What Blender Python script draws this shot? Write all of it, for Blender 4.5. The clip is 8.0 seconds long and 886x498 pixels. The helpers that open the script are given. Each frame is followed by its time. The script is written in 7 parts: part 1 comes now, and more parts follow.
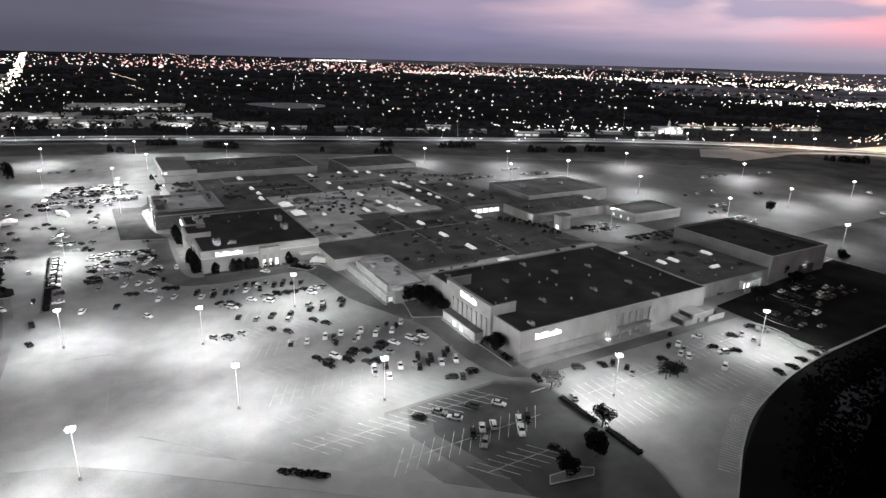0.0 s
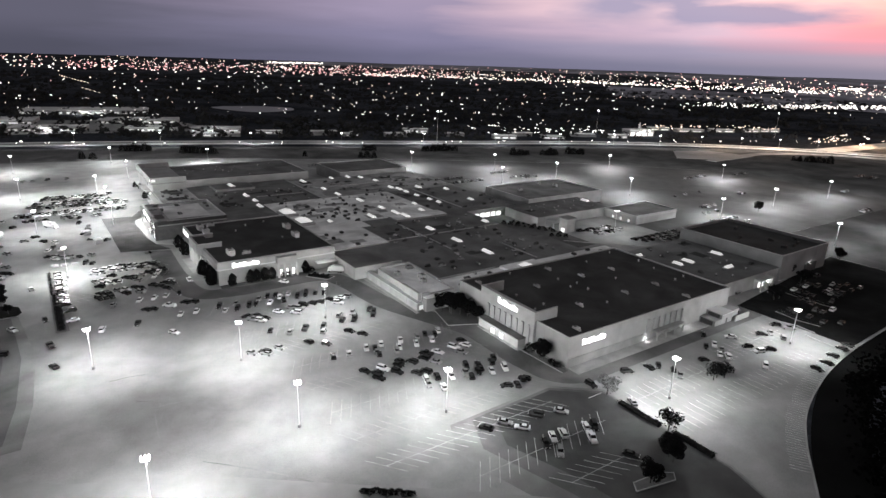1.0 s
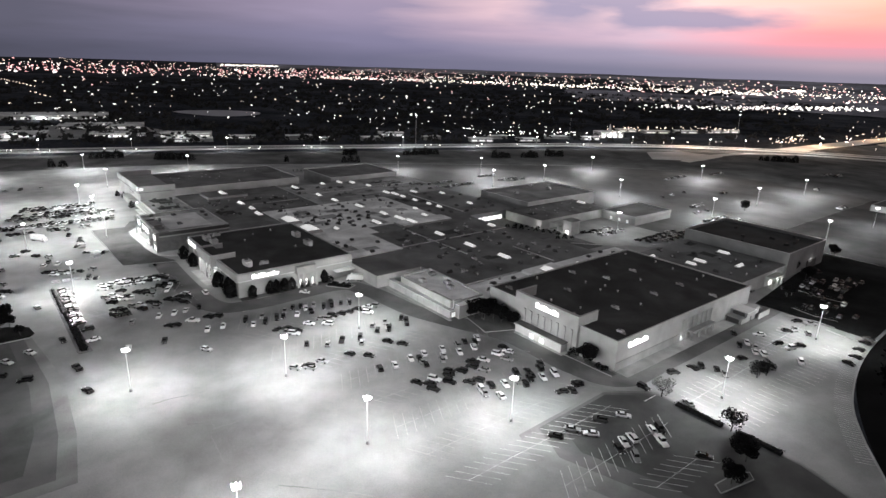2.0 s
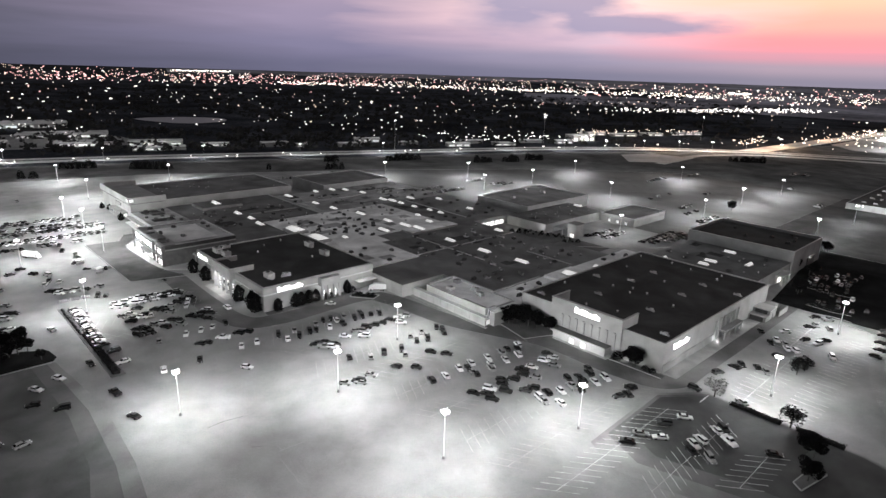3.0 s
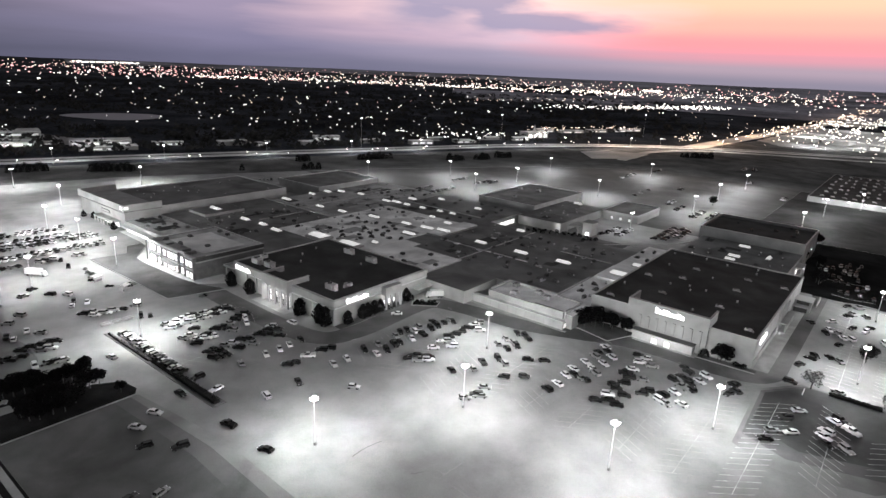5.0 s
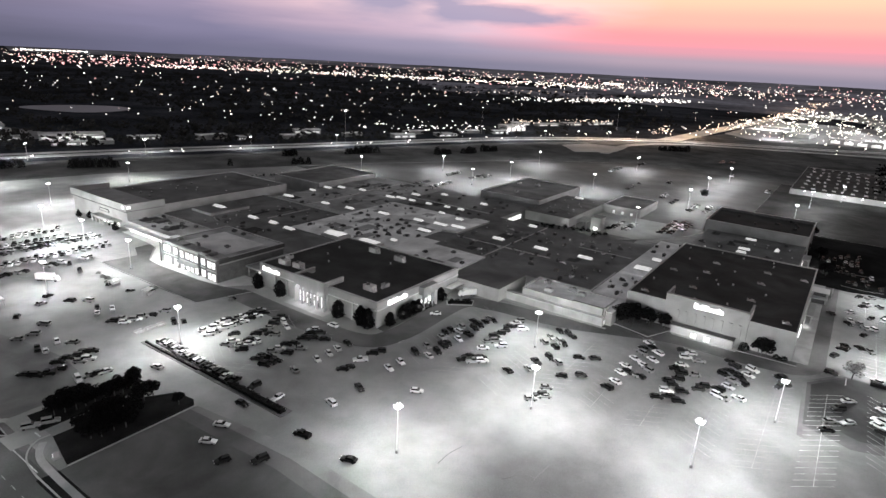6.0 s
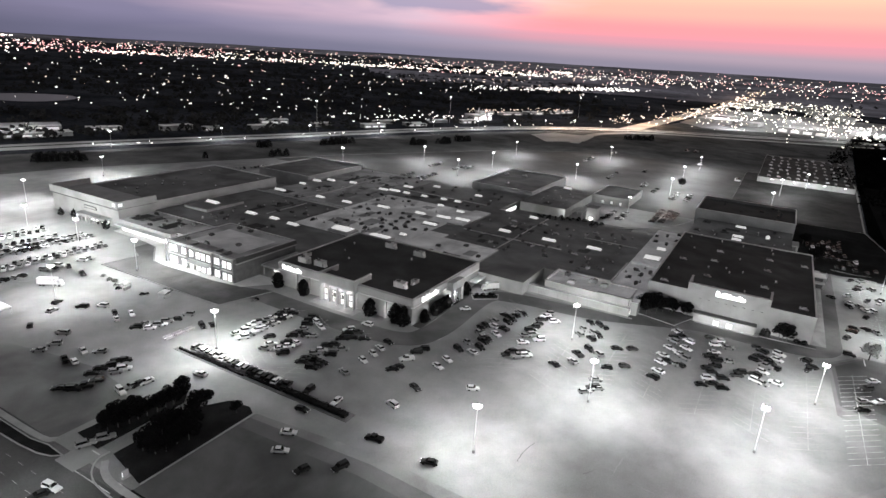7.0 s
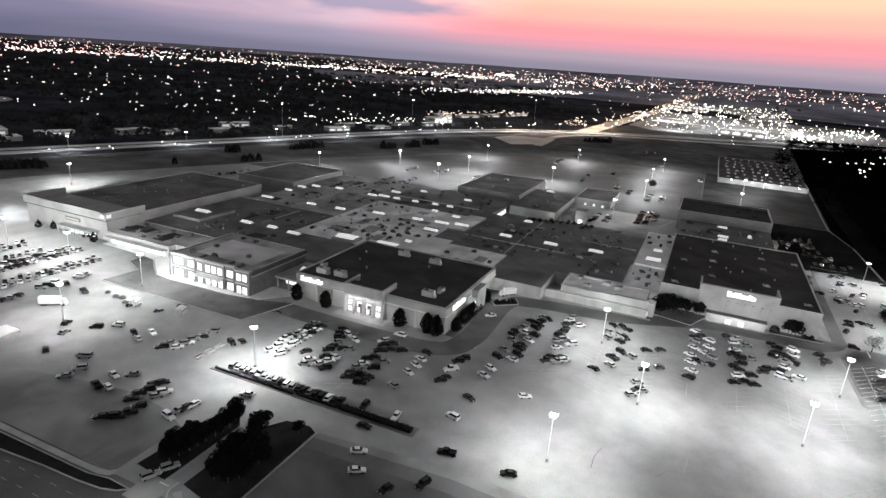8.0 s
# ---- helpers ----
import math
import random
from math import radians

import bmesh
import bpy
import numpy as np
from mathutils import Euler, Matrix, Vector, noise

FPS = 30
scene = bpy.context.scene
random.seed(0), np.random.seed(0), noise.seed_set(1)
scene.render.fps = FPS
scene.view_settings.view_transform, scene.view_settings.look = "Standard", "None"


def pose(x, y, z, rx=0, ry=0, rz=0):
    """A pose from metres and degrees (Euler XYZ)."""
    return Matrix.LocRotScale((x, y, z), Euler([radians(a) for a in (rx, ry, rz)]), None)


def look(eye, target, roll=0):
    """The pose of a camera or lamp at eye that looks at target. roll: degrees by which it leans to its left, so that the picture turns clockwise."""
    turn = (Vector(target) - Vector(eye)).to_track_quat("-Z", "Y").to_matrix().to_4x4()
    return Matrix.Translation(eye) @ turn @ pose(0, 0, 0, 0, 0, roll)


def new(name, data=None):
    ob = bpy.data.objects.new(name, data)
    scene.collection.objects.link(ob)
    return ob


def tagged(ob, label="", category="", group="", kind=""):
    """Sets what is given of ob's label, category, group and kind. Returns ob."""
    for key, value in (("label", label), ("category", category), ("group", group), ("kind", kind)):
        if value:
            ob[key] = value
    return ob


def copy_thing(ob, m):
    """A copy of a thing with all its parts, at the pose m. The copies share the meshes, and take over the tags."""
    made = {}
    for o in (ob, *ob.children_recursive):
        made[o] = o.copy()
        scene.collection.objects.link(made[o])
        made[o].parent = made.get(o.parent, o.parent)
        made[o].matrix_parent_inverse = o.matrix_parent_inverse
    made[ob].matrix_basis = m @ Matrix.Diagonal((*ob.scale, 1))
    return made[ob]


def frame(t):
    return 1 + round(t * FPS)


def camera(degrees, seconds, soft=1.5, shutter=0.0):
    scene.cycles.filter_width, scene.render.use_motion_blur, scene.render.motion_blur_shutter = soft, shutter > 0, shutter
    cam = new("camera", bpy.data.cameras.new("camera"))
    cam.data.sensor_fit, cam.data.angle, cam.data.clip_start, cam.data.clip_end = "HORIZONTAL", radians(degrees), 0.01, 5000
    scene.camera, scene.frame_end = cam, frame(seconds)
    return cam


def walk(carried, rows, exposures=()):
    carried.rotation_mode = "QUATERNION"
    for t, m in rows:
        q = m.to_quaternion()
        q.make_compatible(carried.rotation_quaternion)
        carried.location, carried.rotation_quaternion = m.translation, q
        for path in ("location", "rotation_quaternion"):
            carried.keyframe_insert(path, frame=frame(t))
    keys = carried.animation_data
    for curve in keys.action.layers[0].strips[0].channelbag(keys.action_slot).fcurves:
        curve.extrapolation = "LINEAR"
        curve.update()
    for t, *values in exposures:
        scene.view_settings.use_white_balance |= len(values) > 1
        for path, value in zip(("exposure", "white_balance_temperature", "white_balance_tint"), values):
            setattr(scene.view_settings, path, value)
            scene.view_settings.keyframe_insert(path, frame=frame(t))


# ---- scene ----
cam = camera(73.5, 8.0, soft=1.5)
PATH = [
    (0, (3.261, 1.852, 99.131), (4.232, 3.486, 98.511), 1.9),
    (0.5, (-8.687, 11.162, 99.037), (-7.653, 12.761, 98.424), 2.0),
    (1, (-20.472, 20.706, 98.901), (-19.379, 22.267, 98.293), 2.1),
    (1.5, (-31.861, 30.825, 98.719), (-30.709, 32.344, 98.116), 2.2),
    (3, (-64.152, 63.456, 97.933), (-62.83, 64.841, 97.357), 2.0),
    (3.5, (-74.334, 75.003, 97.838), (-72.962, 76.341, 97.267), 2.1),
    (4, (-84.074, 87.14, 97.827), (-82.656, 88.429, 97.256), 2.1),
    (4.5, (-93.321, 99.908, 97.887), (-91.858, 101.144, 97.312), 2.4),
    (6, (-119.06, 140.635, 98.559), (-117.481, 141.706, 97.959), 3.2),
    (6.5, (-127.11, 154.742, 98.688), (-125.491, 155.742, 98.073), 3.4),
    (7, (-134.676, 169.366, 98.802), (-133.013, 170.283, 98.175), 3.7),
    (7.5, (-141.757, 184.432, 98.895), (-140.048, 185.26, 98.269), 4.0),
    (8, (-148.604, 199.703, 98.945), (-146.851, 200.449, 98.334), 4.3),
]
walk(cam, [(t, look(eye, target, roll)) for t, eye, target, roll in PATH])

# ---- world: dusk sky, sunset low in the east of the plan ----
def sky_world():
    w = bpy.data.worlds.new("dusk_sky")
    scene.world = w
    w.use_nodes = True
    nt = w.node_tree
    nt.nodes.clear()
    N, K = nt.nodes.new, nt.links.new

    def math_node(op, a, b=None, clamp=False):
        n = N("ShaderNodeMath")
        n.operation, n.use_clamp = op, clamp
        for k, v in ((0, a), (1, b)):
            if v is None:
                continue
            if isinstance(v, (int, float)):
                n.inputs[k].default_value = v
            else:
                K(v, n.inputs[k])
        return n.outputs[0]

    def ramp(fac, stops):
        n = N("ShaderNodeValToRGB")
        n.color_ramp.interpolation = "EASE"
        e = n.color_ramp.elements
        e[0].position, e[0].color = stops[0][0], (*stops[0][1], 1)
        e[1].position, e[1].color = stops[-1][0], (*stops[-1][1], 1)
        for p, c in stops[1:-1]:
            m = e.new(p)
            m.color = (*c, 1)
        K(fac, n.inputs[0])
        return n.outputs[0]

    def mix(fac, a, b):
        n = N("ShaderNodeMix")
        n.data_type = "RGBA"
        K(fac, n.inputs[0])
        for k, v in ((6, a), (7, b)):
            if isinstance(v, tuple):
                n.inputs[k].default_value = (*v, 1)
            else:
                K(v, n.inputs[k])
        return n.outputs[2]

    tc = N("ShaderNodeTexCoord")
    sp = N("ShaderNodeSeparateXYZ")
    K(tc.outputs["Generated"], sp.inputs[0])
    x, y, z = sp.outputs
    elev = math_node("MULTIPLY", math_node("ARCSINE", z), 57.2958)          # degrees above the horizon
    azim = math_node("MULTIPLY", math_node("ARCTAN2", y, x), 57.2958)       # degrees from +x
    ev = math_node("DIVIDE", elev, 12.0, True)
    high = (0.116, 0.116, 0.12)
    cool = ramp(ev, [(0.0, (0.045, 0.045, 0.064)), (0.2, (0.066, 0.064, 0.09)), (0.5, (0.066, 0.063, 0.084)), (1.0, high)])
    mauve = ramp(ev, [(0.0, (0.085, 0.083, 0.13)), (0.15, (0.13, 0.12, 0.185)), (0.35, (0.19, 0.16, 0.23)), (0.6, (0.24, 0.19, 0.25)), (1.0, high)])
    pink = ramp(ev, [(0.0, (0.125, 0.12, 0.17)), (0.12, (0.21, 0.185, 0.25)), (0.24, (0.42, 0.3, 0.36)), (0.4, (0.64, 0.43, 0.44)), (0.6, (0.72, 0.5, 0.46)), (1.0, high)])
    glow = ramp(ev, [(0.0, (0.16, 0.145, 0.19)), (0.09, (0.26, 0.2, 0.245)), (0.17, (0.44, 0.2, 0.24)), (0.25, (0.7, 0.205, 0.22)),
                     (0.37, (0.76, 0.29, 0.235)), (0.52, (0.78, 0.38, 0.26)), (0.7, (0.8, 0.47, 0.33)), (1.0, high)])
    # soft streaky cloud
    mp = N("ShaderNodeMapping")
    mp.inputs["Scale"].default_value = (3.2, 3.2, 34.0)
    K(tc.outputs["Generated"], mp.inputs[0])
    nz = N("ShaderNodeTexNoise")
    nz.inputs["Scale"].default_value, nz.inputs["Detail"].default_value, nz.inputs["Roughness"].default_value = 1.3, 5.0, 0.5
    K(mp.outputs[0], nz.inputs["Vector"])
    puff = nz.outputs[0]
    mp2, nz2 = N("ShaderNodeMapping"), N("ShaderNodeTexNoise")
    mp2.inputs["Scale"].default_value = (9.0, 9.0, 40.0)
    K(tc.outputs["Generated"], mp2.inputs[0])
    nz2.inputs["Scale"].default_value, nz2.inputs["Detail"].default_value = 1.0, 6.0
    K(mp2.outputs[0], nz2.inputs["Vector"])
    wisp = nz2.outputs[0]
    # the sunset spreads round azimuth -8: full within 22 degrees, pink to about 45, cool beyond
    off = math_node("ABSOLUTE", math_node("ADD", azim, 8.0))
    off = math_node("ADD", off, math_node("MULTIPLY", math_node("SUBTRACT", puff, 0.5), 18.0))
    to_mauve = math_node("DIVIDE", math_node("SUBTRACT", 94.0, off), 26.0, True)
    to_pink = math_node("DIVIDE", math_node("SUBTRACT", 64.0, off), 22.0, True)
    to_glow = math_node("DIVIDE", math_node("SUBTRACT", 43.0, off), 18.0, True)
    col = mix(to_glow, mix(to_pink, mix(to_mauve, cool, mauve), pink), glow)
    # one grey-violet cloud bank, with a thin tail to the right
    def bank(az, el, ra, re, soft):
        a = math_node("DIVIDE", math_node("SUBTRACT", azim, az), ra)
        b = math_node("DIVIDE", math_node("SUBTRACT", elev, el), re)
        r = math_node("SQRT", math_node("ADD", math_node("MULTIPLY", a, a), math_node("MULTIPLY", b, b)))
        r = math_node("ADD", r, math_node("MULTIPLY", math_node("SUBTRACT", wisp, 0.5), 1.15))
        return math_node("DIVIDE", math_node("SUBTRACT", 1.0, r), soft, True)
    m = math_node("MAXIMUM", math_node("MAXIMUM", bank(37.5, 6.4, 8.5, 2.8, 0.5), bank(31.0, 4.3, 10.5, 1.15, 0.55)), bank(40.0, 4.9, 7.0, 2.2, 0.8))
    m = math_node("MULTIPLY", m, 0.85)
    col = mix(m, col, (0.19, 0.18, 0.265))
    bg = N("ShaderNodeBackground")
    bg.inputs["Strength"].default_value = 1.95
    K(col, bg.inputs["Color"])
    out = N("ShaderNodeOutputWorld")
    K(bg.outputs[0], out.inputs[0])


sky_world()

POLE_H = 14.4
POOL = 47500.0      # watts of each of the four heads of a near lamp
FAR_POOL = 125000.0  # watts of each head over the dark lots behind the mall


# ---- materials ----
def material(name, color, rough=0.8, spread=0.25, scale=0.3, grain=8.0, bump=0.02, metal=0.0, stain=0.0, stain_scale=0.03, per_object=0.0, spec=0.1):
    """A grained surface: two sizes of variation round the colour, with optional large stains."""
    m = bpy.data.materials.new(name)
    m.use_nodes = True
    nt = m.node_tree
    N, K = nt.nodes.new, nt.links.new
    b = nt.nodes["Principled BSDF"]
    b.inputs["Roughness"].default_value, b.inputs["Metallic"].default_value, b.inputs["Specular IOR Level"].default_value = rough, metal, spec
    tc = N("ShaderNodeTexCoord")
    big, fine = N("ShaderNodeTexNoise"), N("ShaderNodeTexNoise")
    big.inputs["Scale"].default_value, big.inputs["Detail"].default_value = scale, 6.0
    fine.inputs["Scale"].default_value, fine.inputs["Detail"].default_value = grain, 3.0
    for n in (big, fine):
        K(tc.outputs["Object"], n.inputs["Vector"])
    add = N("ShaderNodeMath")
    add.operation = "ADD"
    K(big.outputs[0], add.inputs[0])
    K(fine.outputs[0], add.inputs[1])
    fac = N("ShaderNodeMapRange")
    fac.inputs[1].default_value, fac.inputs[2].default_value = 0.7, 1.3
    fac.inputs[3].default_value, fac.inputs[4].default_value = 1 - spread, 1 + spread
    K(add.outputs[0], fac.inputs[0])
    val = fac.outputs[0]
    if stain:
        st = N("ShaderNodeTexNoise")
        st.inputs["Scale"].default_value, st.inputs["Detail"].default_value, st.inputs["Distortion"].default_value = stain_scale, 4.0, 0.6
        K(tc.outputs["Object"], st.inputs["Vector"])
        r = N("ShaderNodeMapRange")
        r.inputs[1].default_value, r.inputs[2].default_value = 0.35, 0.65
        r.inputs[3].default_value, r.inputs[4].default_value = 1 - stain, 1 + stain * 0.5
        K(st.outputs[0], r.inputs[0])
        mu = N("ShaderNodeMath")
        mu.operation = "MULTIPLY"
        K(val, mu.inputs[0])
        K(r.outputs[0], mu.inputs[1])
        val = mu.outputs[0]
    if per_object:
        oi = N("ShaderNodeObjectInfo")
        r = N("ShaderNodeMapRange")
        r.inputs[3].default_value, r.inputs[4].default_value = 1 - per_object, 1 + per_object
        K(oi.outputs["Random"], r.inputs[0])
        mu = N("ShaderNodeMath")
        mu.operation = "MULTIPLY"
        K(val, mu.inputs[0])
        K(r.outputs[0], mu.inputs[1])
        val = mu.outputs[0]
    sc = N("ShaderNodeVectorMath")
    sc.operation = "SCALE"
    sc.inputs[0].default_value = color
    K(val, sc.inputs["Scale"])
    K(sc.outputs[0], b.inputs["Base Color"])
    if bump:
        bp = N("ShaderNodeBump")
        bp.inputs["Distance"].default_value = bump
        K(fine.outputs[0], bp.inputs["Height"])
        K(bp.outputs[0], b.inputs["Normal"])
    return m


def grey(name, v, **k):
    return material(name, (v, v, v), **k)


def glowing(name, color, strength):
    m = bpy.data.materials.new(name)
    m.use_nodes = True
    b = m.node_tree.nodes["Principled BSDF"]
    b.inputs["Base Color"].default_value = (0.8, 0.8, 0.8, 1)
    b.inputs["Emission Color"].default_value, b.inputs["Emission Strength"].default_value = (*color, 1), strength
    m.cycles.emission_sampling = "NONE"
    return m


M = {}
# the slight blue of this colour stands in for haze
M["land"] = material("dark_land", (0.036, 0.038, 0.045), spread=0.5, scale=0.012, grain=0.15, bump=0.0, stain=0.5, stain_scale=0.004, spec=0.0)
M["grass"] = grey("dry_grass", 0.1, spread=0.35, scale=0.05, grain=3.0, stain=0.35, stain_scale=0.02, spec=0.0)
# the missing light south of the lots is put into this colour
M["scrub"] = grey("unlit_scrub", 0.002, spread=0.5, scale=0.05, grain=3.0, stain=0.4, stain_scale=0.02, spec=0.0)
M["faint"] = grey("worn_faint_paint", 0.25, rough=0.8, spread=0.25, scale=0.6, grain=6.0, bump=0.0, stain=0.2, stain_scale=0.2)
M["lawn"] = grey("mown_lawn", 0.085, spread=0.25, scale=0.15, grain=4.0, stain=0.25, stain_scale=0.06, spec=0.0)
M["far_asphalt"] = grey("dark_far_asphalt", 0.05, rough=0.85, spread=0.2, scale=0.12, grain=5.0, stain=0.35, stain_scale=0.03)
# far land paled and blued in its colour to imitate distance haze
M["hazy_land"] = material("pale_hazed_land", (0.24, 0.235, 0.27), spread=0.4, scale=0.006, grain=0.05, bump=0.0, stain=0.5, stain_scale=0.0022, spec=0.0)
M["asphalt"] = grey("worn_asphalt", 0.19, rough=0.85, spread=0.2, scale=0.12, grain=5.0, stain=0.22, stain_scale=0.03)
# asphalts that are also used darker where lamp light fades
M["aged"] = grey("aged_dim_asphalt", 0.1, rough=0.85, spread=0.2, scale=0.12, grain=5.0, stain=0.4, stain_scale=0.04)
M["sealed"] = grey("sealed_asphalt", 0.058, rough=0.75, spread=0.2, scale=0.15, grain=5.0, stain=0.3, stain_scale=0.05, spec=0.05)
M["dim_sealed"] = grey("dim_sealed_asphalt", 0.085, rough=0.85, spread=0.2, scale=0.12, grain=5.0, stain=0.35, stain_scale=0.05)
M["weathered"] = grey("dim_weathered_asphalt", 0.155, rough=0.85, spread=0.2, scale=0.12, grain=5.0, stain=0.4, stain_scale=0.04)
# two asphalts with the lack of lamp light put into their colour
M["unlit"] = grey("unlit_lot_asphalt", 0.014, rough=0.9, spread=0.3, scale=0.12, grain=5.0, stain=0.3, stain_scale=0.05, spec=0.0)
M["dim_south"] = grey("dim_south_asphalt", 0.03, rough=0.85, spread=0.25, scale=0.12, grain=5.0, stain=0.35, stain_scale=0.04, spec=0.02)
M["dark_grass"] = grey("dark_grass", 0.016, spread=0.35, scale=0.2, grain=4.0, stain=0.35, stain_scale=0.06, spec=0.0)
# woods coloured near black because no lamp reaches them
M["woods"] = grey("unlit_black_woods", 0.0025, rough=0.7, spread=0.5, scale=0.2, grain=2.0, bump=0.0, spec=0.0)
M["far_leaf"] = grey("far_leaves", 0.026, rough=0.7, spread=0.5, scale=0.02, grain=0.3, bump=0.0, spec=0.0)
M["drive"] = grey("worn_concrete_drive", 0.2, rough=0.85, spread=0.12, scale=0.2, grain=5.0, stain=0.12, stain_scale=0.05)
M["road"] = grey("road_asphalt", 0.07, rough=0.85, spread=0.2, scale=0.1, grain=4.0, stain=0.3, stain_scale=0.03)
# road tone lowered to stand in for the unlit stretch
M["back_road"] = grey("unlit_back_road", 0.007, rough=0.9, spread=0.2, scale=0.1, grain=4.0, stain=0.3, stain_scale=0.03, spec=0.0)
M["highway"] = grey("highway_concrete", 0.35, rough=0.85, spread=0.15, scale=0.05, grain=3.0, stain=0.2, stain_scale=0.02)
M["concrete"] = grey("pale_concrete", 0.25, rough=0.85, spread=0.15, scale=0.3, grain=6.0, stain=0.2, stain_scale=0.1)
M["walk"] = grey("clean_pale_concrete", 0.42, rough=0.85, spread=0.12, scale=0.3, grain=6.0, stain=0.15, stain_scale=0.1)
M["paint"] = grey("worn_road_paint", 0.4, rough=0.7, spread=0.35, scale=0.6, grain=6.0, bump=0.0, stain=0.4, stain_scale=0.2)
M["roof_dark"] = grey("dark_roof_membrane", 0.145, rough=0.9, spread=0.16, scale=0.08, grain=2.0, stain=0.35, stain_scale=0.05, spec=0.02)
M["roof_black"] = grey("black_roof_membrane", 0.058, rough=0.85, spread=0.16, scale=0.1, grain=2.0, stain=0.3, stain_scale=0.05, spec=0.02)
M["roof_mid"] = grey("grey_gravel_roof", 0.7, rough=0.95, spread=0.18, scale=0.1, grain=3.0, stain=0.35, stain_scale=0.06, spec=0.02)
M["roof_grey"] = grey("weathered_grey_roof", 0.3, rough=0.95, spread=0.18, scale=0.1, grain=3.0, stain=0.4, stain_scale=0.06, spec=0.02)
M["roof_light"] = grey("pale_roof_membrane", 0.5, rough=0.9, spread=0.14, scale=0.1, grain=2.0, stain=0.35, stain_scale=0.05, spec=0.02)
M["stucco"] = grey("pale_stucco", 0.27, rough=0.9, spread=0.08, scale=0.2, grain=6.0, stain=0.15, stain_scale=0.1)
M["stucco_mid"] = grey("grey_stucco", 0.22, rough=0.9, spread=0.1, scale=0.2, grain=6.0, stain=0.15, stain_scale=0.1)
M["brick"] = grey("dark_brick", 0.105, rough=0.9, spread=0.25, scale=0.5, grain=9.0)
M["coping"] = grey("pale_metal_coping", 0.36, rough=0.5, spread=0.08, scale=0.4, grain=3.0, bump=0.0)
M["steel"] = grey("galvanised_steel", 0.4, rough=0.45, spread=0.1, scale=0.5, grain=6.0, metal=0.7)
M["pole"] = grey("pale_painted_pole", 0.6, rough=0.5, spread=0.1, scale=0.5, grain=6.0)
M["dark_metal"] = grey("dark_painted_metal", 0.05, rough=0.5, spread=0.2, scale=0.5, grain=6.0)
M["unit"] = grey("dusty_grey_metal", 0.3, rough=0.6, spread=0.2, scale=0.8, grain=5.0, per_object=0.35)
M["unit_dark"] = grey("dark_dusty_metal", 0.06, rough=0.7, spread=0.25, scale=0.8, grain=5.0, per_object=0.4)
M["skylight"] = glowing("lit_skylight_panel", (1.0, 0.99, 0.97), 0.5)
M["lamp"] = glowing("bright_lamp_lens", (1.0, 0.99, 0.97), 12.0)
M["sign"] = glowing("lit_sign_face", (1.0, 1.0, 1.0), 3.0)
M["window_lit"] = glowing("lit_window", (1.0, 0.99, 0.96), 1.5)
M["window_dim"] = glowing("dim_lit_window", (1.0, 0.99, 0.96), 0.35)
M["pond"] = grey("still_pond_water", 0.05, rough=0.35, spread=0.1, scale=0.02, grain=0.3, bump=0.0, spec=0.2)
M["bark"] = grey("tree_bark", 0.06, rough=0.95, spread=0.3, scale=2.0, grain=12.0, spec=0.0)
M["leaf"] = grey("dark_leaves", 0.01, rough=0.6, spread=0.4, scale=0.5, grain=3.0, bump=0.0, spec=0.0)
M["leaf_pale"] = grey("pale_leaves", 0.16, rough=0.6, spread=0.4, scale=0.5, grain=3.0, bump=0.0, spec=0.0)
M["hedge"] = grey("hedge_leaves", 0.014, rough=0.7, spread=0.4, scale=0.8, grain=5.0, bump=0.0, spec=0.0)
M["car_W"] = grey("white_car_paint", 0.5, rough=0.3, spread=0.05, bump=0.0, spec=0.2)
M["car_S"] = grey("silver_car_paint", 0.17, rough=0.35, spread=0.06, bump=0.0, spec=0.15)
M["car_G"] = grey("grey_car_paint", 0.04, rough=0.25, spread=0.08, bump=0.0, metal=0.0, spec=0.15)
M["car_K"] = grey("black_car_paint", 0.008, rough=0.35, spread=0.1, bump=0.0, spec=0.1)
M["tyre"] = grey("tyre_rubber", 0.02, rough=0.85, spread=0.2, bump=0.0)
M["glass"] = grey("tinted_car_glass", 0.006, rough=0.12, spread=0.05, bump=0.0, spec=0.12)
M["headlamp"] = grey("headlamp_glass", 0.6, rough=0.1, spread=0.05, bump=0.0, spec=0.5)
M["taillamp"] = material("tail_lamp_plastic", (0.12, 0.1, 0.1), rough=0.2, spread=0.05, bump=0.0)
M["city_white"] = glowing("white_city_light", (1.0, 0.93, 0.88), 4.0)
M["city_warm"] = glowing("warm_city_light", (1.0, 0.74, 0.58), 3.2)
M["city_red"] = glowing("reddish_city_light", (1.0, 0.46, 0.46), 2.6)
M["city_bright"] = glowing("bright_city_light", (1.0, 0.9, 0.78), 4.6)


